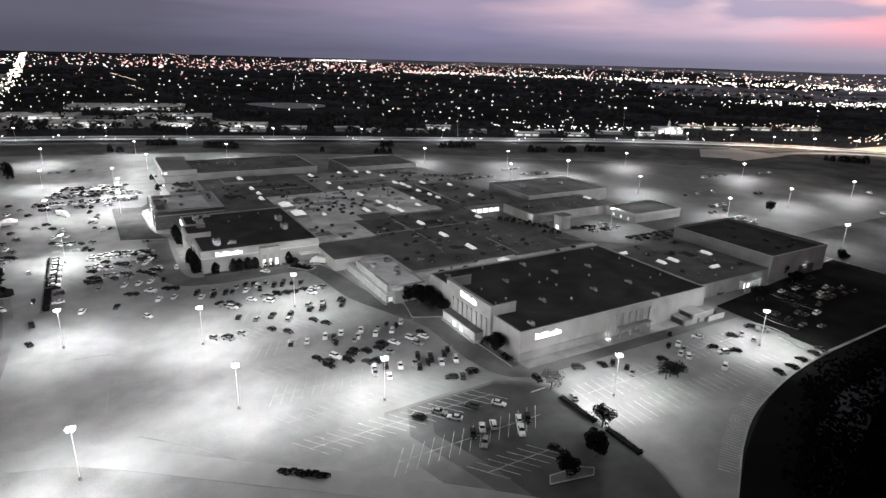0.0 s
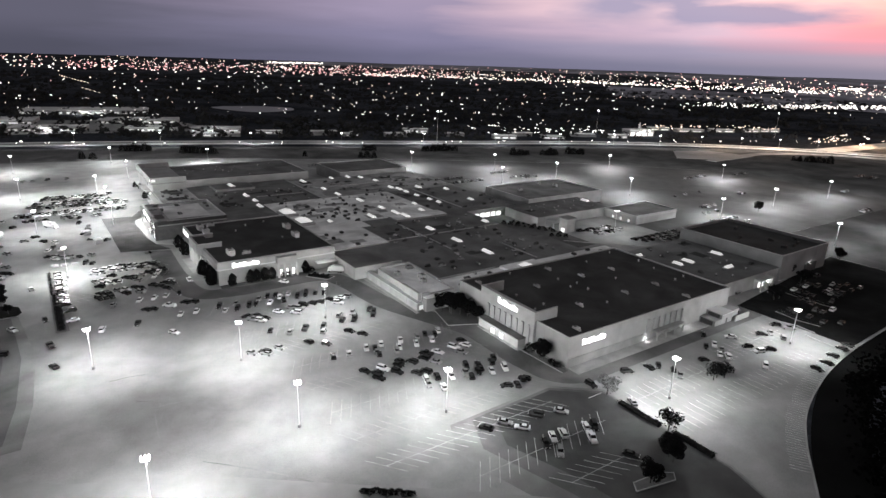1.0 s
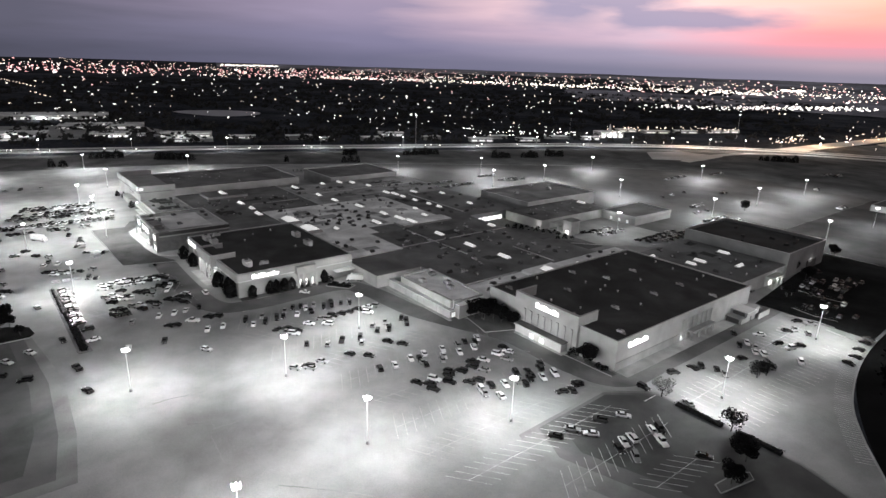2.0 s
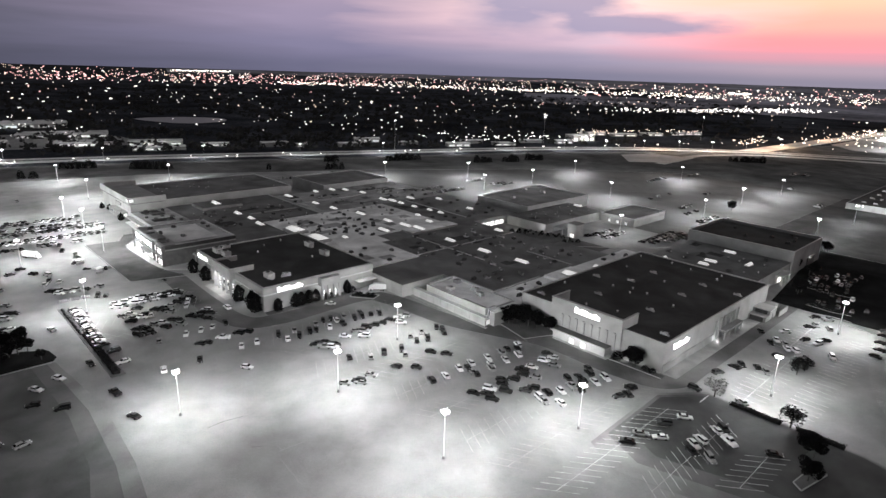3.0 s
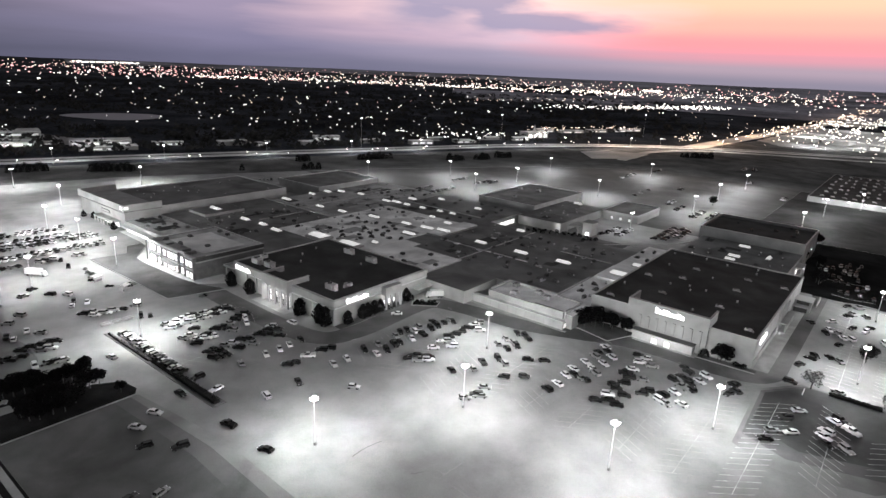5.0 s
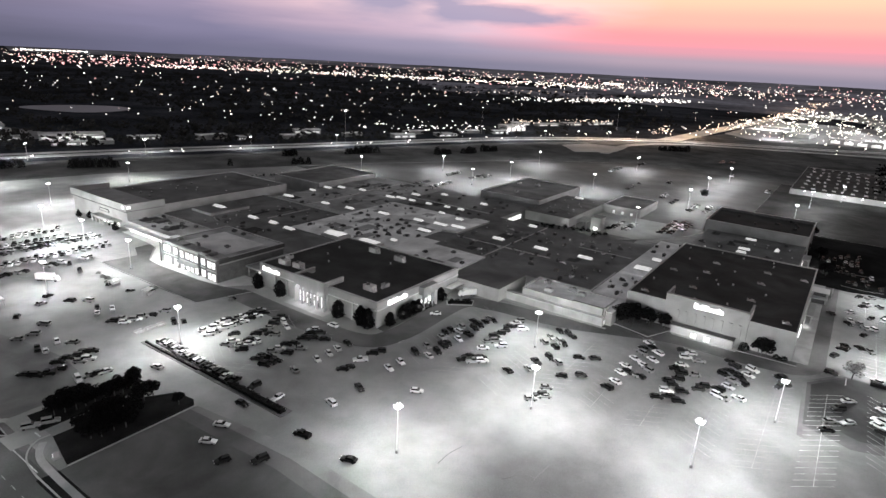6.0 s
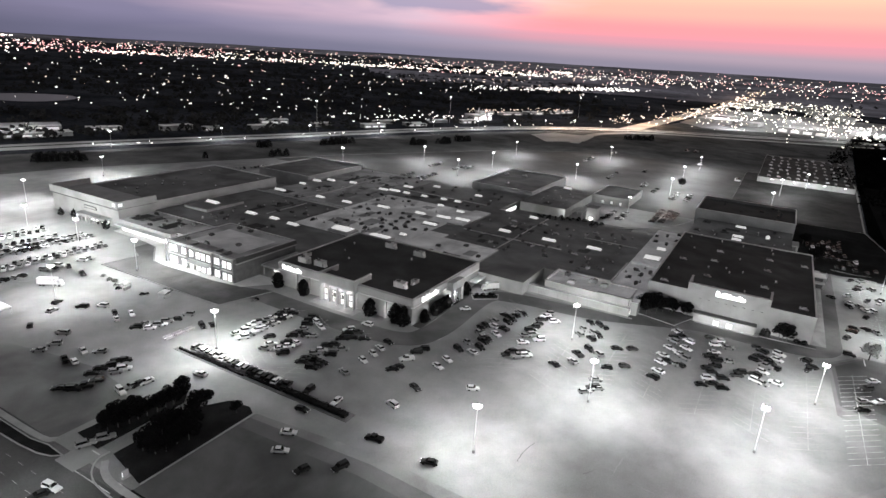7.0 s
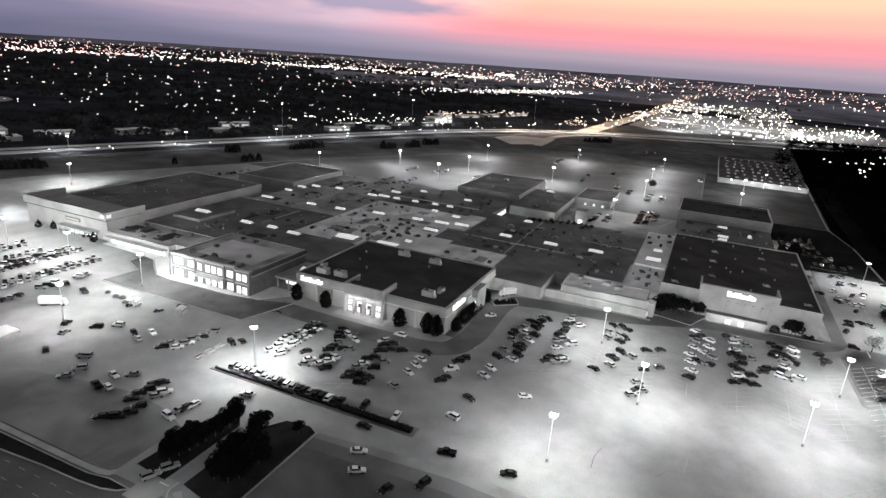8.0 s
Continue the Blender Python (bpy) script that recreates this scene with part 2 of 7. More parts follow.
# ---- mesh helpers ----
class Mesh:
    """Collects boxes, prisms and tubes in plan metres into one mesh."""

    def __init__(self):
        self.v, self.f = [], []

    def poly(self, pts):
        n = len(self.v)
        self.v += [tuple(p) for p in pts]
        self.f.append(tuple(range(n, n + len(pts))))
        return self

    def prism(self, outline, z0, z1, inset=0.0):
        """A column over an anticlockwise outline; the top may be drawn in towards its middle."""
        n, c = len(self.v), len(outline)
        mx, my = sum(p[0] for p in outline) / c, sum(p[1] for p in outline) / c
        self.v += [(x, y, z0) for x, y in outline]
        for x, y in outline:
            d = max(1e-6, math.hypot(x - mx, y - my))
            k = max(0.0, 1 - inset / d)
            self.v.append((mx + (x - mx) * k, my + (y - my) * k, z1))
        self.f += [tuple(range(n + c - 1, n - 1, -1)), tuple(range(n + c, n + 2 * c))]
        self.f += [(n + i, n + (i + 1) % c, n + c + (i + 1) % c, n + c + i) for i in range(c)]
        return self

    def box(self, x0, x1, y0, y1, z0, z1, inset=0.0):
        return self.prism([(x0, y0), (x1, y0), (x1, y1), (x0, y1)], z0, z1, inset)

    def slant(self, quad_low, quad_high):
        """A solid between a low and a high four-cornered ring."""
        n = len(self.v)
        self.v += [tuple(p) for p in quad_low] + [tuple(p) for p in quad_high]
        self.f += [(n + 3, n + 2, n + 1, n), (n + 4, n + 5, n + 6, n + 7)]
        self.f += [(n + i, n + (i + 1) % 4, n + 4 + (i + 1) % 4, n + 4 + i) for i in range(4)]
        return self

    def tube(self, a, b, ra, rb=None, sides=8):
        rb = ra if rb is None else rb
        a, b = Vector(a), Vector(b)
        q = (b - a).to_track_quat("Z", "Y")
        n = len(self.v)
        for p, r in ((a, ra), (b, rb)):
            for i in range(sides):
                t = 2 * math.pi * i / sides
                self.v.append(tuple(p + q @ Vector((r * math.cos(t), r * math.sin(t), 0))))
        self.f += [tuple(range(n + sides - 1, n - 1, -1)), tuple(range(n + sides, n + 2 * sides))]
        self.f += [(n + i, n + (i + 1) % sides, n + sides + (i + 1) % sides, n + sides + i) for i in range(sides)]
        return self

    def dome(self, x, y, z, r, h, sides=10, rings=3, up=1):
        n = len(self.v)
        for k in range(rings):
            t = math.pi / 2 * k / rings
            for i in range(sides):
                s = 2 * math.pi * i / sides
                self.v.append((x + r * math.cos(t) * math.cos(s), y + r * math.cos(t) * math.sin(s), z + up * h * math.sin(t)))
        self.v.append((x, y, z + up * h))
        top = len(self.v) - 1
        for k in range(rings - 1):
            for i in range(sides):
                a, b = n + k * sides + i, n + k * sides + (i + 1) % sides
                self.f.append((a, b, b + sides, a + sides))
        for i in range(sides):
            self.f.append((n + (rings - 1) * sides + i, n + (rings - 1) * sides + (i + 1) % sides, top))
        self.f.append(tuple(range(n + sides - 1, n - 1, -1)))
        return self

    def data(self, name, mat):
        me = bpy.data.meshes.new(name)
        me.from_pydata(self.v, [], self.f)
        me.materials.append(mat)
        me.update()
        return me


def thing(name, x, y, z, label, category, group="", kind=""):
    ob = new(name)
    ob.empty_display_size = 0.5
    ob.location = (x, y, z)
    return tagged(ob, label, category, group, kind)


def part(name, mesh, mat, parent, label=""):
    """One mesh object, in plan metres, under a thing or a part."""
    ob = new(name, mesh if isinstance(mesh, bpy.types.Mesh) else mesh.data(name, mat))
    ob.parent = parent
    if parent.type == "EMPTY":
        ob.matrix_parent_inverse = Matrix.Translation(parent.location).inverted()
    return tagged(ob, label)


def solid(name, mesh, mat, label, category, group="", kind=""):
    return tagged(new(name, mesh.data(name, mat)), label, category, group, kind)


def spot(name, x, y, z, watts, size=170, blend=0.35, radius=0.35, target=None):
    d = bpy.data.lights.new(name, "SPOT")
    d.energy, d.spot_size, d.spot_blend, d.shadow_soft_size = watts, radians(size), blend, radius
    d.color = (0.985, 0.995, 1.0)
    ob = new(name, d)
    ob.matrix_world = look((x, y, z), target or (x, y + 0.001, 0))
    return ob


def four_heads(name, x, y, z, watts, tilt=69, heads=4):
    """The four heads of a lot lamp, each tilted out so that the lit pool is wide and even."""
    for k in range(heads):
        a = 2 * math.pi * k / heads + 0.6
        c, s = math.cos(a), math.sin(a)
        r = z * math.tan(radians(tilt))
        spot(name, x + 0.9 * c, y + 0.9 * s, z, watts, 140, 1.0, 0.3, (x + r * c, y + r * s, 0))
    for sx, sy in ((0.5, 0.3), (-0.5, -0.3)):
        spot(name, x + sx, y + sy, z, watts * 0.12, 124, 1.0, 0.3)


def bulb(name, x, y, z, watts, radius=0.3):
    d = bpy.data.lights.new(name, "POINT")
    d.energy, d.shadow_soft_size, d.color = watts, radius, (1.0, 0.995, 0.985)
    ob = new(name, d)
    ob.location = (x, y, z)
    return ob


# ---- ground ----
RIM = 4600.0


def land_height(x, y):
    r = math.hypot(x - 100, y - 300)
    k = min(1.0, max(0.0, (r - 1900) / (RIM - 1900)))
    a = math.atan2(y - 300, x - 100)
    roll = 1 + 0.02 * math.sin(9 * a + 1) + 0.015 * math.sin(23 * a) + 0.012 * math.sin(51 * a + 2)
    return (60.0 - 26.0 * math.cos(a - 2.44)) * k * k * (1.6 - 0.6 * k) * roll


def build_ground():
    rings = [0, 200, 500, 900, 1400, 1900, 2300, 2700, 3100, 3500, 3900, 4250, RIM]
    sides = 240
    v, f = [(100, 300, 0)], []
    for r in rings[1:]:
        for i in range(sides):
            a = 2 * math.pi * i / sides
            x, y = 100 + r * math.cos(a), 300 + r * math.sin(a)
            v.append((x, y, land_height(x, y)))
    for i in range(sides):
        f.append((0, 1 + i, 1 + (i + 1) % sides))
    for k in range(len(rings) - 2):
        for i in range(sides):
            a, b = 1 + k * sides + i, 1 + k * sides + (i + 1) % sides
            f.append((a, a + sides, b + sides, b))
    me = bpy.data.meshes.new("ground")
    me.from_pydata(v, [], f)
    me.materials.append(M["land"])
    me.materials.append(M["hazy_land"])
    # far faces take the haze-pale colour, nearer ones only towards the sunset
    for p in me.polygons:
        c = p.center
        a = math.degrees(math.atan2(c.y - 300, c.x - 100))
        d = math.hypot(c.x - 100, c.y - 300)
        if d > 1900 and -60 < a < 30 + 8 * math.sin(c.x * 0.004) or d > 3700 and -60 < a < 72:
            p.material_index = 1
    tagged(new("ground", me), "dark wooded land, haze-pale far off, reaching to the horizon", "ground", kind="structure")


build_ground()


def sheet(name, outline, z, mat, label, category, thick=0.3):
    return solid(name, Mesh().prism(outline, z - thick, z), mat, label, category, kind="structure")


def ribbon(pts, half, z0, z1):
    """A road body along a line of points, of even width."""
    m = Mesh()
    left, right = [], []
    for i, p in enumerate(pts):
        a, b = pts[max(0, i - 1)], pts[min(len(pts) - 1, i + 1)]
        d = Vector((b[0] - a[0], b[1] - a[1])).normalized()
        left.append((p[0] - d.y * half, p[1] + d.x * half))
        right.append((p[0] + d.y * half, p[1] - d.x * half))
    c = len(pts)
    m.v = [(x, y, z) for line, z in ((right, z0), (left, z0), (right, z1), (left, z1)) for x, y in line]
    for i in range(c - 1):
        j = i + 1
        m.f += [(i, c + i, c + j, j), (2 * c + i, 2 * c + j, 3 * c + j, 3 * c + i), (i, j, 2 * c + j, 2 * c + i), (c + j, c + i, 3 * c + i, 3 * c + j)]
    m.f += [(0, 2 * c, 3 * c, c), (c - 1, 2 * c - 1, 4 * c - 1, 3 * c - 1)]
    return m


def smooth_line(pts, n=8):
    """A Catmull-Rom line through the points."""
    out = []
    p = [Vector(q) for q in pts]
    p = [2 * p[0] - p[1]] + p + [2 * p[-1] - p[-2]]
    for i in range(1, len(p) - 2):
        for k in range(n):
            t = k / n
            q = 0.5 * (2 * p[i] + (p[i + 1] - p[i - 1]) * t + (2 * p[i - 1] - 5 * p[i] + 4 * p[i + 1] - p[i + 2]) * t * t
                       + (3 * p[i] - p[i - 1] - 3 * p[i + 1] + p[i + 2]) * t ** 3)
            out.append((q.x, q.y))
    return out + [tuple(p[-2])]


SOUTH_KERB = smooth_line([(100, 50), (129, 67.7), (147, 78.5), (166, 87), (194, 94), (221, 97.5), (252, 99), (300, 101)])
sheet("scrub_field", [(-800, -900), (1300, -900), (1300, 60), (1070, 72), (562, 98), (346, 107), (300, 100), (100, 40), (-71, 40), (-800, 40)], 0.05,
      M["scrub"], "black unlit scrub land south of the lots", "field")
sheet("grass_field", [(-800, 41), (-72, 41), (200, 100), (300, 101), (346, 108), (562, 99), (1070, 73), (1300, 61), (1300, 300), (850, 400), (640, 500), (380, 600), (120, 700), (-120, 745), (-800, 800)], 0.05,
      M["grass"], "unlit dry grass field round the lots", "field")
lot = [(-71, 50)] + SOUTH_KERB + [(346, 108.5), (560, 99.5), (560, 350), (470, 440), (300, 540), (110, 625), (-71, 660)]
sheet("parking_lot", lot, 0.12, M["asphalt"], "worn pale asphalt parking lot under bright pole lamps", "parking lot")
sheet("east_lot", [(250, 158.5), (344.8, 158.5), (344.8, 196.2), (560, 196.2), (560, 348), (470, 438), (300, 538), (250, 558)], 0.15, M["far_asphalt"], "dark asphalt lot behind the mall", "parking lot", 0.05)
# dark sheet where hardly any lamp light arrives
sheet("south_lot", [(345, 109.5), (559, 101), (559, 196), (345, 196)], 0.15, M["dim_south"], "asphalt lot by the woods coloured dark as unlit", "parking lot", 0.05)
# two outer sheets step down in tone to imitate lamp light fading
sheet("sealed_lot", [(96, 66), (112, 62), (119, 84), (119, 128), (105, 139), (66, 137.5), (60, 126), (67, 101), (75, 80)], 0.145, M["weathered"],
      "asphalt round the sealed stalls, darkened for fading lamp light", "parking lot", 0.02)
sheet("sealed_lot", [(98, 68), (112, 64), (118.2, 84), (118.2, 127), (104.5, 137.8), (73, 136.5), (67.5, 124), (74, 103), (80, 82)], 0.152, M["aged"],
      "asphalt round the sealed stalls, darkened further for fading light", "parking lot", 0.02)
sheet("sealed_lot", [(100, 70), (112, 66), (117.5, 84), (117.5, 126), (104, 136.5), (80, 135.5), (74, 122), (80, 104), (84, 84)], 0.16, M["sealed"],
      "freshly sealed dark asphalt with painted stalls", "parking lot", 0.04)

# sealed asphalt with a true edge; its stepped darkening paints lamp fall-off
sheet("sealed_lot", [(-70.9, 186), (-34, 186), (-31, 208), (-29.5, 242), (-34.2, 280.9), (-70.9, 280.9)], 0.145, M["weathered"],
      "asphalt round the dark sealed lot, darkened for fading light", "parking lot", 0.02)
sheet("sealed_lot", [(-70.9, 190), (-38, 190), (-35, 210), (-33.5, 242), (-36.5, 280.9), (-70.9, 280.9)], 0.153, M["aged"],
      "asphalt inside the lot edge, darkened further for fading light", "parking lot", 0.02)
sheet("sealed_lot", [(-70.9, 196), (-44, 196), (-40, 214), (-38.5, 242), (-41, 280.9), (-70.9, 280.9)], 0.16, M["dim_sealed"],
      "dark sealed asphalt at the lot's edge, darkest where light fades", "parking lot", 0.04)
# tarred seams in the old asphalt
SEAMS = ([(3.7, 157.2), (13.6, 147.8), (24, 135.8)], [(-4.1, 189.2), (0.2, 189.2), (6.6, 188.7)], [(-11.3, 211.6), (-6.3, 211.7), (-1.2, 210.7)],
         [(-2.6, 186.6), (-3.6, 173.2), (-2.5, 164.5)], [(-6.2, 195.7), (-1, 192.3), (-0.4, 189.3)])
rng = random.Random(17)
for line in SEAMS:
    pts = [(x + rng.uniform(-0.12, 0.12), y + rng.uniform(-0.12, 0.12)) for x, y in smooth_line(line, 5)]
    solid("tar_seam", ribbon(pts, rng.uniform(0.1, 0.22), 0.1, 0.136), M["weathered"], "dark tarred seam in worn asphalt", "asphalt seam", kind="structure")
solid("pale_drive", ribbon(smooth_line([(-70, 193), (-29, 163), (-6.5, 153), (27.5, 128), (55.5, 107), (79.5, 87), (97.5, 69)]), 4.0, 0.1, 0.19), M["drive"],
      "pale concrete drive across the lot", "drive", kind="structure")

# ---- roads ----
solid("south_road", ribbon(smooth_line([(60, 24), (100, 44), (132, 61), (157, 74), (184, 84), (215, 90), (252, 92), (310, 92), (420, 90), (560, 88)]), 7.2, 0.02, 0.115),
      M["back_road"], "curved asphalt service road coloured dark as unlit", "road", kind="structure")
kerb = ribbon([(x + 0.0, y) for x, y in SOUTH_KERB], 0.25, 0.1, 0.3)
solid("kerb", kerb, M["concrete"], "pale concrete kerb along the curved road", "kerb", kind="structure")
solid("west_road", ribbon([(-82, -300), (-82, 200), (-82, 500), (-90, 900)], 8.5, 0.02, 0.14), M["road"],
      "dark asphalt street beside the lot", "road", kind="structure")
HIGHWAY = smooth_line([(-900, 860), (-400, 820), (-90, 785), (130, 732), (375, 645), (590, 566), (730, 488), (830, 405), (905, 300), (985, 170), (1060, 45), (1140, -90), (1300, -400)])
solid("highway", ribbon(HIGHWAY, 14.0, 0.05, 0.6), M["highway"], "pale concrete highway behind the mall", "highway", kind="structure")
solid("median", ribbon(HIGHWAY, 2.0, 0.55, 0.66), M["dark_grass"], "dark grass median of the highway", "median", kind="structure")
for k in (-10.0, 10.0):
    solid("lane_marking", ribbon([(x + k * 0.36, y + k * 0.93) for x, y in HIGHWAY], 0.25, 0.55, 0.63), M["paint"], "white highway edge line", "road marking", kind="structure")
solid("ramp", ribbon(smooth_line([(610, 400), (720, 408), (800, 375), (850, 320), (895, 230), (955, 110), (1030, -20)]), 6.0, 0.05, 0.5), M["highway"], "pale curved highway ramp", "ramp", kind="structure")
solid("frontage_road", ribbon([(x - 12, y - 38) for x, y in HIGHWAY], 5.0, 0.05, 0.2), M["road"], "grey frontage road along the highway", "road", kind="structure")
solid("cross_road", ribbon([(850, 388), (1093, 376), (1595, 350), (2925, 290), (4300, 235)], 15.0, 0.05, 0.7), M["highway"],
      "lit avenue running away to the horizon", "road", kind="structure")
solid("boulevard", ribbon([(-110, 900), (-150, 1350), (-200, 2200), (-260, 3300), (-330, 4300)], 14.0, 0.05, 0.6), M["highway"],
      "brightly lit avenue running away to the horizon", "road", kind="structure")


solid("ring_road", ribbon(smooth_line([(26, 345), (25, 300), (28, 274), (42, 267), (80, 267), (89, 255), (93, 225), (101, 204), (109, 184), (110, 155), (116, 140), (140, 138.5), (235, 138.5)]), 5.2, 0.06, 0.14),
      M["aged"], "darker asphalt ring road round the stores", "road", kind="structure")
# far from the lamps, so the dimness is put into this sheet
sheet("aged_lot", [(-70.9, 313.5), (-50, 313.5), (-46, 326), (-45, 340), (-48, 358), (-53, 380), (-60, 402), (-70.9, 408)], 0.15, M["weathered"], "asphalt patch darkened where lamp light fades", "parking lot", 0.04)
# the darkness of the unlit lot is painted into this sheet
sheet("sealed_lot", [(226, 99), (300, 101.5), (344.5, 109), (344.5, 158.4), (226, 145)], 0.15, M["unlit"], "asphalt lot coloured near black as unlit", "parking lot", 0.04)


# ---- stall paint ----
def stall_rows(name, rows, label, mat="paint"):
    m = Mesh()
    for x0, x1, y, step, lean, reach, spine in rows:
        c, s = math.cos(radians(lean)), math.sin(radians(lean))
        if spine:
            m.box(x0, x1, y - 0.07, y + 0.07, 0.165, 0.172)
        n = int((x1 - x0) / step)
        for i in range(n + 1):
            x = x0 + i * step
            for sgn in (1, -1):
                if sgn * reach < 0 and abs(reach) < 3:
                    continue
                ex, ey = sgn * c * abs(reach), sgn * s * abs(reach)
                nx, ny = -s * 0.07, c * 0.07
                m.prism([(x - nx, y - ny), (x + ex - nx, y + ey - ny), (x + ex + nx, y + ey + ny), (x + nx, y + ny)][::(1 if sgn > 0 else 1)], 0.165, 0.17)
    return solid(name, m, M[mat], label, "road marking", kind="structure")


stall_rows("stall_marking", [(42, 100, 131.5, 3.15, -52, 5.8, True), (60, 106, 115.8, 3.15, 52, 5.8, True), (78, 100, 101.8, 3.15, -52, 5.8, True)], "white painted slanted stall lines on dark asphalt")
stall_rows("stall_marking", [(124, 172, 118, 3.1, 90, 5.5, True), (124, 205, 103.5, 3.1, 90, 5.0, False), (176, 216, 122, 3.1, 90, 5.0, True)],
           "faint white stall lines on lit asphalt")
stall_rows("stall_marking", [(40, 104, y, 3.15, a, 5.6, True) for y, a in ((190.8, 63), (175.6, -60), (160.4, 63), (145.6, -60))]
           + [(30, 86, y, 3.15, a, 5.6, True) for y, a in ((206.3, -60), (221.5, 63), (236.8, -60), (252.0, 63))]
           + [(-16, 24, y, 3.15, a, 5.6, True) for y, a in ((320.6, -45), (304.5, 63), (289.5, -60))]
           + [(-40, 20, y, 3.15, a, 5.6, True) for y, a in ((443, 63), (464, -60), (486, 63), (428, -60))], "worn faint stall lines on pale asphalt", "faint")
road_side = Mesh()
for i in range(10, 44):
    if i + 1 < len(SOUTH_KERB):
        (ax, ay), (bx, by) = SOUTH_KERB[i], SOUTH_KERB[i + 1]
        for k in (0.0, 0.5):
            px, py = ax + (bx - ax) * k, ay + (by - ay) * k
            d = Vector((bx - ax, by - ay)).normalized()
            qx, qy = px - d.y * 5.2, py + d.x * 5.2
            road_side.prism([(px, py), (px + d.x * 0.14, py + d.y * 0.14), (qx + d.x * 0.14, qy + d.y * 0.14), (qx, qy)], 0.14, 0.146)
solid("stall_marking", road_side, M["paint"], "white kerbside stall lines along the curved road", "road marking", kind="structure")
solid("lane_marking", Mesh().box(35, 54.5, 262.3, 262.8, 0.13, 0.136)
      .box(111, 117, 126.6, 126.9, 0.17, 0.176), M["paint"],
      "white painted lane lines", "road marking", kind="structure")

# lawns, walks and kerbed beds
LAWN = [(7.4, 420.6), (8.6, 346.6), (31.6, 340), (26.4, 354.4), (24.2, 368.7), (23.9, 383.6), (23.2, 399), (24.2, 408), (30.2, 416.5), (36.4, 424), (37.6, 431.4), (29.4, 431), (24, 418.8)]
sheet("entrance_lawn", LAWN, 0.3, M["lawn"], "kerbed lawn before the lit mall entrance", "lawn")
sheet("entrance_walk", [(26.6, 354.2), (38.8, 344.4), (41.6, 344.4), (41.6, 358.8), (28.2, 359.2), (28.2, 403.3), (46.9, 403.3), (46.9, 420.9), (42.9, 421), (42.9, 462), (39.4, 462), (38.2, 431), (37, 424), (30.6, 416), (24.7, 407.8), (23.8, 399), (24.4, 383.6), (24.7, 368.7)], 0.2, M["walk"], "pale concrete walk along the lit shop front", "walkway")
sheet("store_walk", [(32.8, 299.5), (38.2, 299.5), (38.2, 322), (32.8, 322)], 0.2, M["concrete"], "pale concrete walk before the arched entrance", "walkway")
sheet("store_bed", [(39, 272.6), (82, 272.6), (82, 276.1), (39, 276.1)], 0.3, M["lawn"], "narrow planted bed along the store wall", "bed")
sheet("dock_walk", [(84, 268.6), (94.1, 265.6), (94.1, 276.1), (82, 276.1), (82, 273)], 0.2, M["concrete"], "pale concrete apron by the loading dock", "apron")
sheet("annex_walk", [(98.6, 208), (100.1, 208), (100.1, 254.4), (95.6, 276), (94.2, 276), (98.2, 254)], 0.2, M["concrete"], "pale concrete walk beside the low annex", "walkway")
sheet("corner_bed", [(103.4, 192.2), (117.4, 186.2), (118, 186.9), (119.2, 191.5), (119.2, 209), (107.3, 209)], 0.32, M["lawn"], "kerbed bed with dark shrubs in the corner", "bed")
sheet("front_walk", [(112.8, 162.2), (117.6, 162.2), (117.6, 186), (112.8, 186)], 0.22, M["concrete"], "pale lit walk at the store entrance", "walkway")
sheet("front_bed", [(115.3, 142.2), (118, 142.2), (118, 162), (114.3, 162)], 0.3, M["lawn"], "kerbed bed with small trees along the store", "bed")
sheet("side_walk", [(119.3, 138.7), (195, 138.7), (195, 144.1), (119.3, 144.1)], 0.2, M["concrete"], "pale concrete walk along the store", "walkway")
sheet("west_bed", [(-69, 281.4), (-34.6, 281.8), (-33, 284.5), (-34, 291.5), (-41, 296), (-66, 296)], 0.3, M["dark_grass"], "kerbed grassy island with dark trees", "bed")
sheet("north_bed", [(-67, 301), (-42, 301), (-37.5, 305), (-41, 309.5), (-66, 311)], 0.3, M["dark_grass"], "kerbed grassy island with dark trees", "bed")
sheet("west_verge", [(-76, 250), (-71, 250), (-71, 281), (-76, 281)], 0.25, M["dark_grass"], "narrow grass verge by the street", "verge")
STREET_KERB = [(-78.4, 420), (-78.2, 344), (-77, 329), (-76.6, 318), (-75.9, 311), (-74.7, 307.3), (-73, 305.3)]
LOT_KERB = [(-73, 305.3), (-72.7, 312), (-73.8, 318), (-74, 350), (-74, 420)]
sheet("road_verge", STREET_KERB + LOT_KERB[1:], 0.25, M["dark_grass"], "dark grass verge between street and lot", "verge")
for line in (STREET_KERB, LOT_KERB):
    solid("kerb", ribbon(line, 0.18, 0.1, 0.29), M["concrete"], "pale concrete kerb along the verge", "kerb", kind="structure")
for line, half, label in (([(-72.6, 200), (-72.6, 262), (-72.3, 284), (-71.2, 291), (-68.6, 295.2)], 0.85, "pale concrete pavement beside the street"), ([(-70.4, 312.6), (-72.2, 318), (-72.4, 350), (-72.4, 420)], 0.8, "pale concrete pavement beside the street")):
    solid("pavement", ribbon(smooth_line(line), half, 0.1, 0.3), M["concrete"], label, "pavement", kind="structure")
solid("kerb", ribbon(smooth_line([(-75.2, 200), (-75.2, 270), (-74.9, 286), (-73.2, 293), (-69.5, 297), (-66, 297.4)]), 0.2, 0.1, 0.32), M["concrete"], "pale concrete kerb round the entry corner", "kerb", kind="structure")
